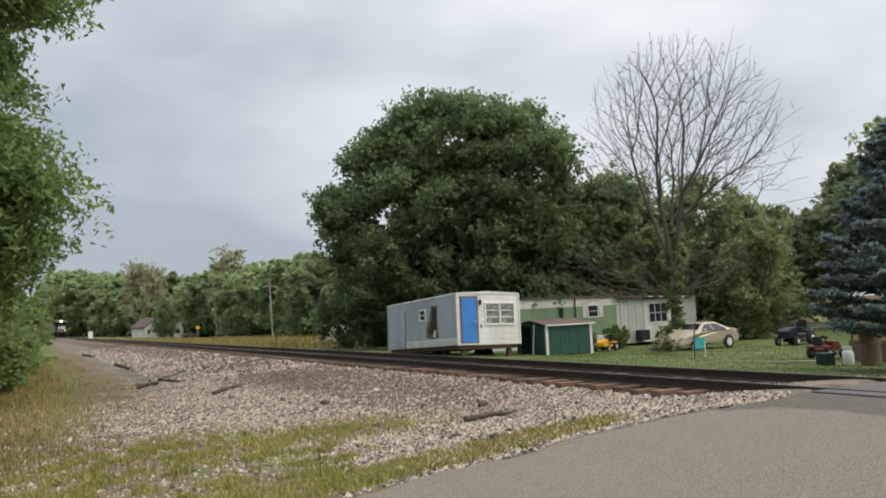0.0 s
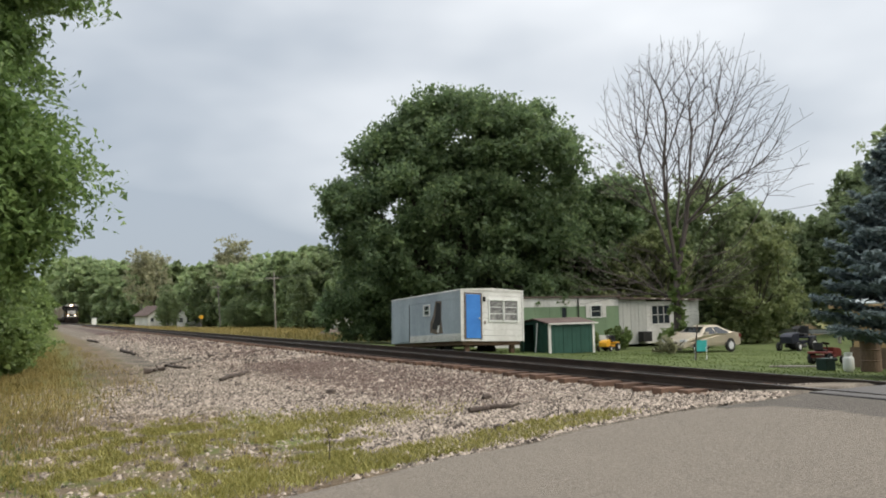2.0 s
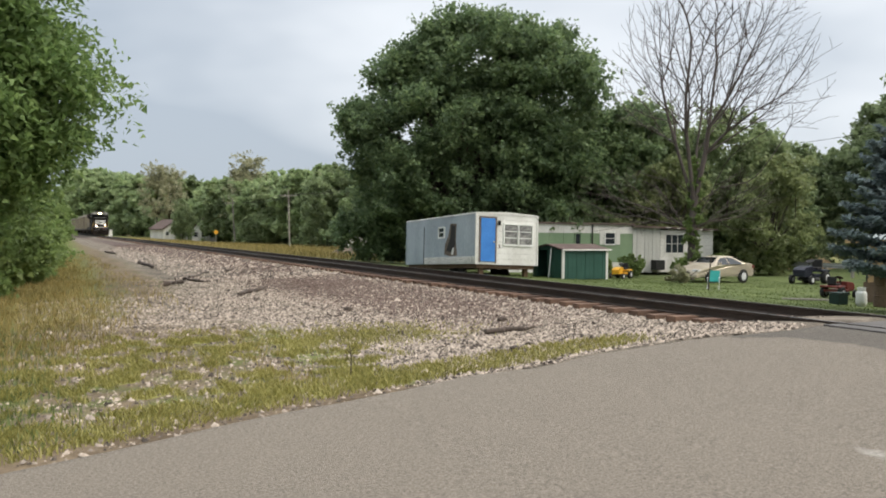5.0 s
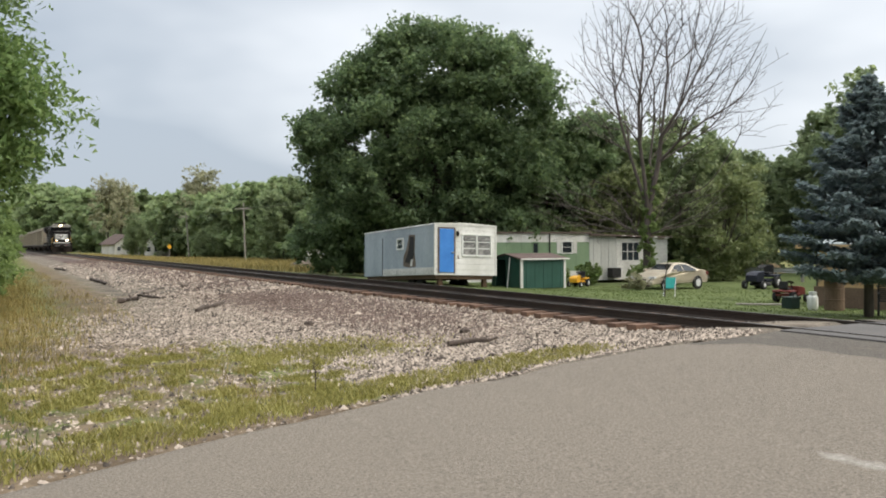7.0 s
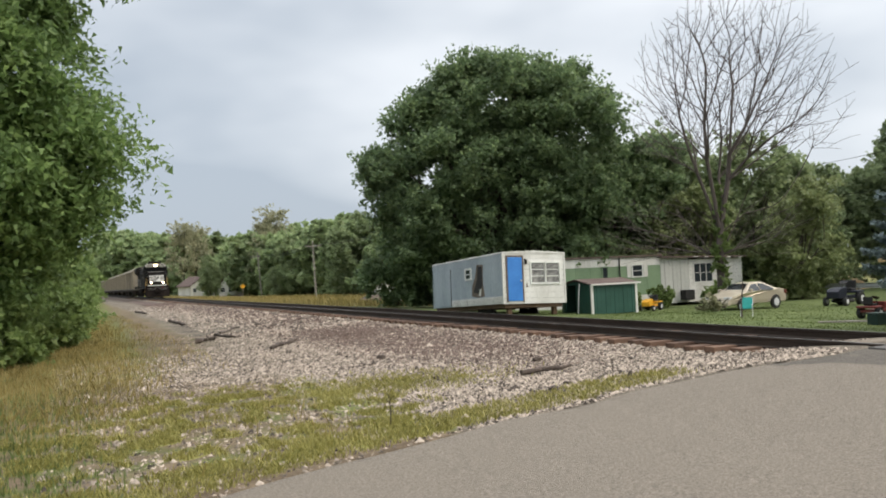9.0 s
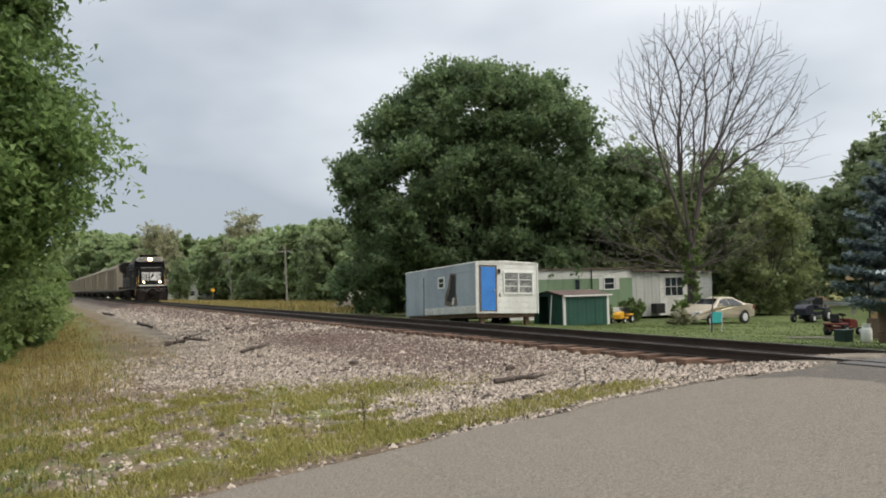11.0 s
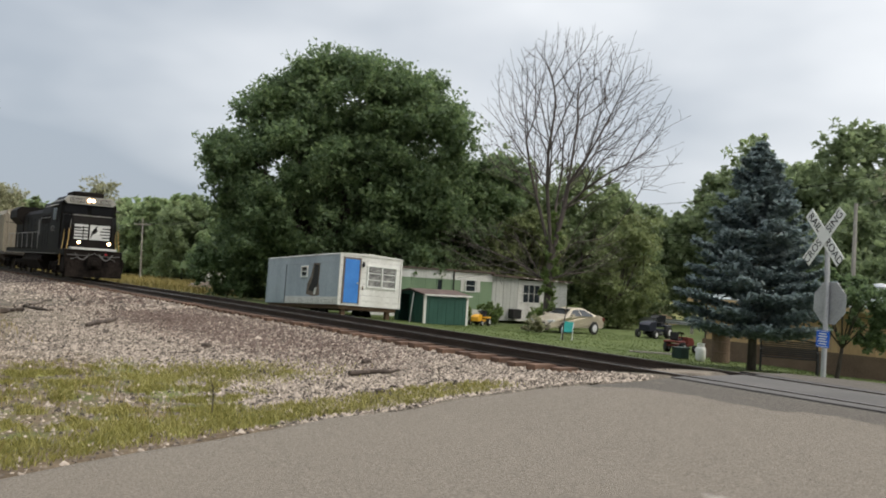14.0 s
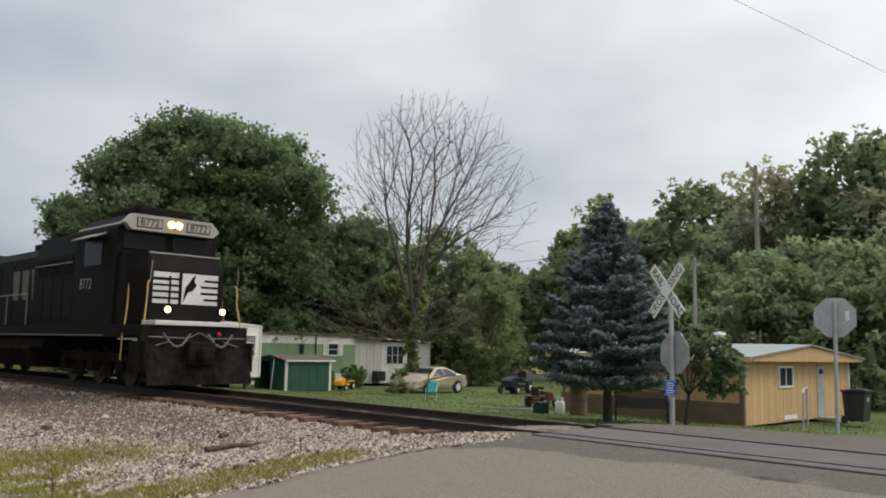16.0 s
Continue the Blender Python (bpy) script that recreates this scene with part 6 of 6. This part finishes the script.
def truck(parent, y0, axles, spacing, frame_mat):
    """A bogie: side frames with springs, axle boxes, axles and wheels."""
    half = spacing * (axles - 1) / 2
    bm = bmesh.new()
    for s in (-1, 1):
        box(s * 1.0 - 0.08, s * 1.0 + 0.08, y0 - half - 0.35, y0 + half + 0.35, 0.62, 0.88, 0.03, bm)
        for k in range(axles):
            y = y0 - half + k * spacing
            box(s * 1.03 - 0.12, s * 1.03 + 0.12, y - 0.2, y + 0.2, 0.36, 0.68, 0.04, bm)
        for k in range(axles - 1):
            y = y0 - half + (k + 0.5) * spacing
            for q in (-0.16, 0.16):
                merge(bm, lathe([(0.09, 0.30), (0.09, 0.62)], 8), pose(s * 1.02, y + q, 0))
            box(s * 1.0 - 0.1, s * 1.0 + 0.1, y - 0.34, y + 0.34, 0.22, 0.32, 0.02, bm)
    box(-1.0, 1.0, y0 - 0.25, y0 + 0.25, 0.5, 0.95, 0.03, bm)
    fr = part("bogie", bm, frame_mat, parent)
    for k in range(axles):
        y = y0 - half + k * spacing
        part("axle", tube([(-0.72, y, 0.46), (0.72, y, 0.46)], 0.09, 8), steel_wheel, fr)
        for s in (-1, 1):
            shared("wheel", wheel_mesh, fr, pose(s * 0.7535, y, 0.46, 0, 0, 0 if s < 0 else 180))
    return fr


def build_locomotive():
    """Wide-nosed freight locomotive; y = 0 at the plough, the cab's front at y = 2.15, tail at y = 21."""
    lo = thing("locomotive", "black freight locomotive with lit headlights and white nose stripes", "locomotive", pose(0, 0, 0))
    # frame and deck
    part("underframe", prism([(0.55, 1.30), (20.9, 1.30), (20.9, 1.62), (0.55, 1.62)], -1.5, 1.5, "x", 0.02), loco_black, lo)
    for s in (-1, 1):
        part("side_stripe", box(s * 1.512 - 0.006, s * 1.512 + 0.006, 2.8, 20.6, 1.33, 1.355), rail_grey, lo, "thin pale sill stripe")
    # nose: sloped sides and front
    nose = bmesh.new()
    bot = [nose.verts.new((x, y, 1.62)) for x, y in ((-1.05, 1.2), (1.05, 1.2), (1.4, 1.75), (1.4, 2.6), (-1.4, 2.6), (-1.4, 1.75))]
    mid = [nose.verts.new((x, y, 3.05)) for x, y in ((-1.05, 1.2), (1.05, 1.2), (1.4, 1.75), (1.4, 2.6), (-1.4, 2.6), (-1.4, 1.75))]
    top = [nose.verts.new((x, y, z)) for x, y, z in ((-1.0, 1.35, 3.52), (1.0, 1.35, 3.52), (1.38, 1.85, 3.52), (1.4, 2.6, 3.6), (-1.4, 2.6, 3.6), (-1.38, 1.85, 3.52))]
    for a, b in ((bot, mid), (mid, top)):
        for k in range(6):
            nose.faces.new((a[k], a[(k + 1) % 6], b[(k + 1) % 6], b[k]))
    nose.faces.new(bot[::-1])
    nose.faces.new(top)
    bmesh.ops.bevel(nose, geom=nose.edges[:], offset=0.03, segments=2, affect="EDGES")
    nose_ob = part("nose", nose, loco_black, lo)
    # nose stripes: white field with black bars and a plain central mark
    fy = 1.193
    part("stripe_panel", box(-0.93, 0.93, fy - 0.01, fy + 0.01, 2.20, 3.02, 0.004), white_paint, nose_ob, "white nose panel with black bars")
    for s, x0, x1 in ((-1, -0.93, -0.50), (-1, -0.44, -0.22), (1, 0.42, 0.93)):
        for k in range(4):
            z = 2.31 + 0.17 * k
            w = 0.10 if s > 0 and k in (0, 3) else 0.0
            part("stripe_bar", box(x0 + w, x1, fy - 0.016, fy - 0.008, z, z + 0.062), loco_black, nose_ob)
    part("stripe_bar", box(-0.50, -0.44, fy - 0.018, fy - 0.008, 2.20, 2.93), loco_black, nose_ob)
    part("stripe_bar", box(-0.22, -0.13, fy - 0.018, fy - 0.008, 2.20, 3.02), loco_black, nose_ob)
    mark = prism([(-0.08, 2.24), (0.0, 2.42), (0.05, 2.52), (0.17, 2.56), (0.30, 2.72), (0.22, 2.82), (0.26, 3.0), (0.16, 2.92), (0.08, 2.78), (-0.02, 2.66), (-0.06, 2.45)], fy - 0.016, fy - 0.008, "y")
    part("nose_mark", mark, loco_black, nose_ob, "dark plain mark")
    part("nose_lip", box(-1.02, 1.02, 1.325, 1.36, 3.50, 3.545, 0.01), rail_grey, nose_ob, "thin pale edge of the nose top")
    part("nose_door", box(0.98, 1.3, 1.55, 1.60, 1.7, 3.1, 0.01), loco_black, nose_ob)
    # cab
    cab = prism([(-1.47, 1.62), (1.47, 1.62), (1.47, 4.22), (1.12, 4.62), (-1.12, 4.62), (-1.47, 4.22)], 2.35, 5.1, "y", 0.02)
    cab_ob = part("cab", cab, loco_black, lo)
    # roof visor with number boards
    vis = bmesh.new()
    ring = [(-1.20, 4.17), (1.20, 4.17), (1.38, 4.34), (1.14, 4.60), (-1.14, 4.60), (-1.38, 4.34)]
    a = [vis.verts.new((x, 2.05, z)) for x, z in ring]
    b = [vis.verts.new((x, 2.40, z + (0.03 if z > 4.2 else 0))) for x, z in ring]
    for k in range(6):
        vis.faces.new((a[k], a[(k + 1) % 6], b[(k + 1) % 6], b[k]))
    vis.faces.new(a[::-1])
    vis.faces.new(b)
    bmesh.ops.recalc_face_normals(vis, faces=vis.faces[:])
    part("visor", vis, board_mat, cab_ob, "pale number-board band over the windscreen")
    for s in (-1, 1):
        part("roof_edge", prism([(s * 1.43, 4.31), (s * 1.38, 4.38), (s * 1.33, 4.37), (s * 1.38, 4.29)], 2.3, 5.1, "y"), rail_grey, cab_ob, "grey cab roof edge")
        part("number_frame", box(s * 0.72 - 0.36, s * 0.72 + 0.36, 2.037, 2.05, 4.25, 4.51, 0.01), loco_black, cab_ob, "dark number board frame")
        part("number_panel", box(s * 0.72 - 0.335, s * 0.72 + 0.335, 2.03, 2.045, 4.27, 4.49, 0.01), board_mat, cab_ob)
        letters("road_number", "8772", 0.27, loco_black, cab_ob, pose(s * 0.72, 2.029, 4.38, 90, 0, 0))
        # headlights
        part("headlight_rim", lathe([(0.105, 0), (0.105, 0.05), (0.08, 0.05)], 16, "y"), rim_glow, cab_ob, "lamp rim glowing as the lamp's amber halo", m=pose(s * 0.11, 1.995, 4.40))
        part("headlight", lathe([(0.075, 0.0), (0.055, -0.02)], 16, "y"), head_glow, cab_ob, "lit headlight", m=pose(s * 0.11, 1.994, 4.40))
        # windscreens
        part("windscreen", box(s * 0.70 - 0.60, s * 0.70 + 0.60, 2.325, 2.36, 3.66, 4.12, 0.02), cab_glass, cab_ob, "dark windscreen")
        part("side_window", box(s * 1.475 - 0.012, s * 1.475 + 0.012, 3.2, 4.4, 3.25, 3.95, 0.008), cab_glass, cab_ob)
        part("window_shade", prism([(s * 1.47, 4.14), (s * 1.85, 3.98), (s * 1.85, 3.95), (s * 1.47, 4.08)], 3.0, 4.5, "y"), rail_grey, cab_ob, "tilted grey sun shade")
        part("mirror", box(s * 1.56 - 0.03, s * 1.56 + 0.03, 2.75, 2.85, 3.1, 3.75, 0.01), grime, cab_ob)
    # roof gear
    part("roof_unit", box(-0.8, 0.8, 2.55, 4.5, 4.60, 4.92, 0.07), grime, cab_ob, "dark air conditioner on the cab roof")
    part("horn", tube([(0.1, 5.0, 4.62), (0.1, 5.0, 4.8), (0.1, 4.7, 4.84)], 0.05, 8), rail_grey, cab_ob)
    # long hood
    hood = part("hood", prism([(-1.38, 1.62), (1.38, 1.62), (1.38, 3.7), (1.2, 4.35), (-1.2, 4.35), (-1.38, 3.7)], 5.1, 8.6, "y", 0.02), loco_black, lo)
    part("engine_hood", prism([(-0.98, 1.62), (0.98, 1.62), (0.98, 3.9), (0.72, 4.2), (-0.72, 4.2), (-0.98, 3.9)], 8.6, 17.4, "y", 0.02), loco_black, hood)
    part("radiator", prism([(-1.05, 1.62), (1.05, 1.62), (1.05, 3.3), (1.5, 3.75), (1.5, 4.3), (1.2, 4.55), (-1.2, 4.55), (-1.5, 4.3), (-1.5, 3.75), (-1.05, 3.3)], 17.4, 20.3, "y", 0.02), loco_black, hood)
    part("exhaust", box(-0.5, 0.5, 10.2, 11.4, 4.2, 4.48, 0.04), grime, hood)
    for s in (-1, 1):
        for k in range(6):
            y = 9.0 + 1.35 * k
            part("hood_door", box(s * 0.985 - 0.012, s * 0.985 + 0.012, y, y + 1.2, 1.75, 3.7, 0.008), loco_black, hood)
        for k in range(4):
            y = 5.3 + 0.8 * k
            part("panel", box(s * 1.385 - 0.01, s * 1.385 + 0.01, y, y + 0.72, 1.8, 3.55, 0.008), loco_black, hood)
        part("louvre", box(s * 1.39 - 0.012, s * 1.39 + 0.012, 5.4, 8.2, 3.1, 3.6, 0.01), grime, hood)
        # white plain side mark in place of the emblem
        for k in range(3):
            part("side_mark", prism([(9.3 + 0.9 * k, 2.5), (9.3 + 0.9 * k, 3.5), (9.95 + 0.9 * k, 3.5), (9.8 + 0.9 * k, 2.5)], s * 1.0 - 0.008, s * 1.0 + 0.008, "x"), faded_mark, hood, "faded grey side mark")
        letters("side_number", "8772", 0.42, rail_grey, cab_ob, pose(s * 1.478, 4.2, 2.75, 90, 0, 90 * s))
        part("walkway", box(min(s * 1.0, s * 1.5), max(s * 1.0, s * 1.5), 8.6, 20.6, 1.60, 1.64), grime, lo)
        # side handrail
        for k in range(7):
            y = 8.8 + 1.9 * k
            part("stanchion", tube([(s * 1.47, y, 1.64), (s * 1.47, y, 2.62)], 0.02, 6), rail_grey, lo)
        part("handrail", tube([(s * 1.47, 8.8, 2.62), (s * 1.47, 20.2, 2.62)], 0.02, 6), rail_grey, lo)
        part("hood_rail", tube([(s * 1.42, 5.4, 3.45), (s * 1.42, 8.4, 3.45)], 0.018, 6), rail_grey, hood)
        # front corner step rails
        for y, x in ((0.62, 1.45), (1.55, 1.52)):
            part("step_rail", tube([(s * x, y, 0.72), (s * (x - 0.02), y, 1.3), (s * (x - 0.10), y + 0.06, 1.75), (s * (x - 0.16), y + 0.12, 2.2), (s * (x - 0.18), y + 0.14, 2.7), (s * (x - 0.24), y + 0.2, 2.76)], 0.021, 6), rail_yellow, lo, "yellow step handrail")
        part("deck_rail", tube([(s * 1.37, 0.80, 2.72), (s * 1.2, 0.72, 2.78), (s * 0.7, 0.7, 2.78)], 0.018, 6), grime, lo)
        part("whip_mast", tube([(s * 1.25, 0.7, 2.7), (s * 1.23, 0.66, 3.25)], 0.012, 5), rail_grey, lo)
        # steps
        st = bmesh.new()
        for k in range(4):
            box(min(s * 1.1, s * 1.5), max(s * 1.1, s * 1.5), 0.75, 1.45, 0.42 + 0.3 * k, 0.45 + 0.3 * k, 0, st)
        box(min(s * 1.08, s * 1.11), max(s * 1.08, s * 1.11), 0.7, 1.5, 0.4, 1.6, 0, st)
        part("steps", st, grime, lo)
        # ditch lights
        part("ditch_housing", lathe([(0.115, 0), (0.115, 0.14), (0.08, 0.16)], 16, "y"), loco_black, lo, m=pose(s * 0.78, 0.62, 2.02))
        part("ditch_rim", lathe([(0.09, 0.0), (0.09, 0.012), (0.07, 0.012)], 16, "y"), rim_glow, lo, "lamp rim glowing as the lamp's amber halo", m=pose(s * 0.78, 0.604, 2.02))
        part("ditch_light", lathe([(0.062, 0.0), (0.045, -0.015)], 14, "y"), ditch_glow, lo, "lit ditch light", m=pose(s * 0.78, 0.6, 2.02))
    # anticlimber and pilot
    part("anticlimber", box(-1.18, 1.18, 0.42, 1.2, 1.62, 1.74, 0.02), white_paint, lo, "pale anticlimber edge")
    part("pilot_plate", prism([(-1.5, 1.62), (1.5, 1.62), (1.5, 1.05), (-1.5, 1.05)], 0.5, 0.62, "y", 0.02), grime, lo)
    plough = bmesh.new()
    pr = [(0.50, 1.15), (0.34, 0.95), (0.22, 0.55), (0.10, 0.14), (0.16, 0.14), (0.3, 0.55), (0.45, 0.95), (0.58, 1.15)]
    merge(plough, prism(pr, -1.46, 1.46, "x"))
    part("plough", plough, pilot_mat, lo, "dusty grey snow plough")
    for s in (-1, 1):
        part("plough_wing", prism([(s * 1.46, 0.42), (s * 1.46, 1.2), (s * 1.52, 1.2), (s * 1.52, 0.46)], 0.2, 1.1, "y"), pilot_mat, lo)
    part("coupler", merge(box(-0.14, 0.14, -0.18, 0.55, 0.78, 1.04, 0.05), box(-0.24, 0.1, -0.34, -0.1, 0.74, 1.08, 0.06)), grime, lo)
    part("coupler_pocket", box(-0.36, 0.36, 0.12, 0.48, 0.62, 1.22, 0.05), grime, lo)
    for s in (-1, 1):
        pts = [(s * (0.25 + 0.12 * k), 0.36 - 0.05 * math.sin(k * 0.6), 1.42 - 0.34 * math.sin(min(k, 6) * math.pi / 6)) for k in range(7)]
        part("air_hose", tube(pts, 0.03, 6), hose_mat, lo, "pale looped air hose")
        part("grab_bar", tube([(s * 0.75, 0.44, 1.22), (s * 1.15, 0.42, 1.1)], 0.022, 6), hose_mat, lo)
    part("uncoupling_lever", tube([(-1.35, 0.4, 1.32), (-0.3, 0.36, 1.3), (0, 0.34, 1.45), (0.3, 0.36, 1.3), (1.35, 0.4, 1.32)], 0.018, 6), hose_mat, lo)
    part("red_marker", lathe([(0.06, 0), (0.06, -0.03), (0.03, -0.04)], 12, "y"), red_lens, lo, "dark red marker lens", m=pose(0.62, 0.46, 1.42))
    # fuel tank and bogies
    part("fuel_tank", prism([(-1.35, 1.3), (1.35, 1.3), (1.45, 0.9), (1.1, 0.32), (-1.1, 0.32), (-1.45, 0.9)], 8.4, 13.8, "y", 0.03), grime, lo)
    for s in (-1, 1):
        part("air_tank", tube([(s * 1.25, 7.2, 1.05), (s * 1.25, 8.3, 1.05)], 0.2, 12), grime, lo)
    truck(lo, 4.4, 3, 1.95, grime)
    truck(lo, 17.0, 3, 1.95, grime)
    return lo


def build_hopper():
    """Covered hopper wagon, 17.4 m over the couplers; y = 0 at its front."""
    ho = thing("hopper_wagon", "grey-beige covered grain hopper wagon with ribbed sides", "freight wagon", pose(0, 0, 0), "wagons behind the locomotive")
    body = prism([(-1.56, 1.35), (-1.48, 1.2), (1.48, 1.2), (1.56, 1.35), (1.56, 4.1), (1.3, 4.5), (0.7, 4.66), (-0.7, 4.66), (-1.3, 4.5), (-1.56, 4.1)], 1.5, 15.9, "y", 0.03)
    b = part("body", body, hopper_grey, ho)
    for end, d in ((1.5, -1), (15.9, 1)):
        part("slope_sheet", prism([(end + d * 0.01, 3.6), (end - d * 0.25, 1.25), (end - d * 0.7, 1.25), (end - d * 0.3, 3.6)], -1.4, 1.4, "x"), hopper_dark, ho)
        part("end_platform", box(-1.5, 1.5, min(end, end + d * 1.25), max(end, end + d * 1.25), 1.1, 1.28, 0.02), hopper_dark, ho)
        for s in (-1, 1):
            part("end_post", tube([(s * 1.35, end + d * 1.0, 1.25), (s * 1.35, end + d * 0.9, 4.1), (s * 1.3, end, 4.35)], 0.05, 6), hopper_grey, ho)
            lad = bmesh.new()
            for q in (0, 0.42):
                tube([(s * 1.52, end + d * (0.15 + q), 1.2), (s * 1.52, end + d * (0.15 + q), 4.2)], 0.02, 5, lad)
            for k in range(8):
                tube([(s * 1.52, end + d * 0.15, 1.5 + 0.34 * k), (s * 1.52, end + d * 0.57, 1.5 + 0.34 * k)], 0.014, 4, lad)
            part("ladder", lad, hopper_grey, ho)
        part("coupler", box(-0.13, 0.13, min(end, end + d * 1.62), max(end, end + d * 1.62), 0.78, 1.02, 0.03), grime, ho)
    for s in (-1, 1):
        for k in range(10):
            y = 2.1 + 1.46 * k
            part("rib", box(s * 1.6 - 0.045, s * 1.6 + 0.045, y - 0.05, y + 0.05, 1.35, 4.08), hopper_grey, b)
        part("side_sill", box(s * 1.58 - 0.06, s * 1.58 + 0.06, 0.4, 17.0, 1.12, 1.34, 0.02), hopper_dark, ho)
        part("top_chord", box(s * 1.6 - 0.04, s * 1.6 + 0.04, 1.5, 15.9, 4.02, 4.14, 0.01), hopper_grey, b)
    part("roof_walk", box(-0.5, 0.5, 1.4, 16.0, 4.7, 4.75), hopper_dark, ho)
    part("hatch", box(-0.35, 0.35, 2.2, 15.2, 4.75, 4.85, 0.03), hopper_grey, ho)
    for k in range(3):
        y = 4.4 + 4.3 * k
        ch = bmesh.new()
        top = [ch.verts.new((x, q, 1.2)) for x, q in ((-1.4, y - 1.7), (1.4, y - 1.7), (1.4, y + 1.7), (-1.4, y + 1.7))]
        low = [ch.verts.new((x, q, 0.42)) for x, q in ((-0.7, y - 0.4), (0.7, y - 0.4), (0.7, y + 0.4), (-0.7, y + 0.4))]
        for q in range(4):
            ch.faces.new((top[q], top[(q + 1) % 4], low[(q + 1) % 4], low[q]))
        ch.faces.new(low)
        ch.faces.new(top[::-1])
        bmesh.ops.recalc_face_normals(ch, faces=ch.faces[:])
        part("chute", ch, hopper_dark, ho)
    truck(ho, 1.75, 2, 1.78, grime)
    truck(ho, 15.65, 2, 1.78, grime)
    return ho


locomotive = build_locomotive()
wagon_one = build_hopper()
wagons = [wagon_one] + [copy_thing(wagon_one, pose(0, 0, 0)) for _ in range(15)]


# ---- motions: the train rolls towards the crossing at about 14 m/s ----
def train_front(t):
    s = (t - 8) / 8
    return 132.309 - 112.051 * s + 6.153 * s * s - 4.992 * s ** 3 - 2.15


def motions():
    times = [k * 0.5 for k in range(33)]
    walk(locomotive, [(t, pose(0, train_front(t), 0)) for t in times])
    for k, w in enumerate(wagons):
        walk(w, [(t, pose(0, train_front(t) + 21.4 + 17.7 * k, 0)) for t in times])


motions()
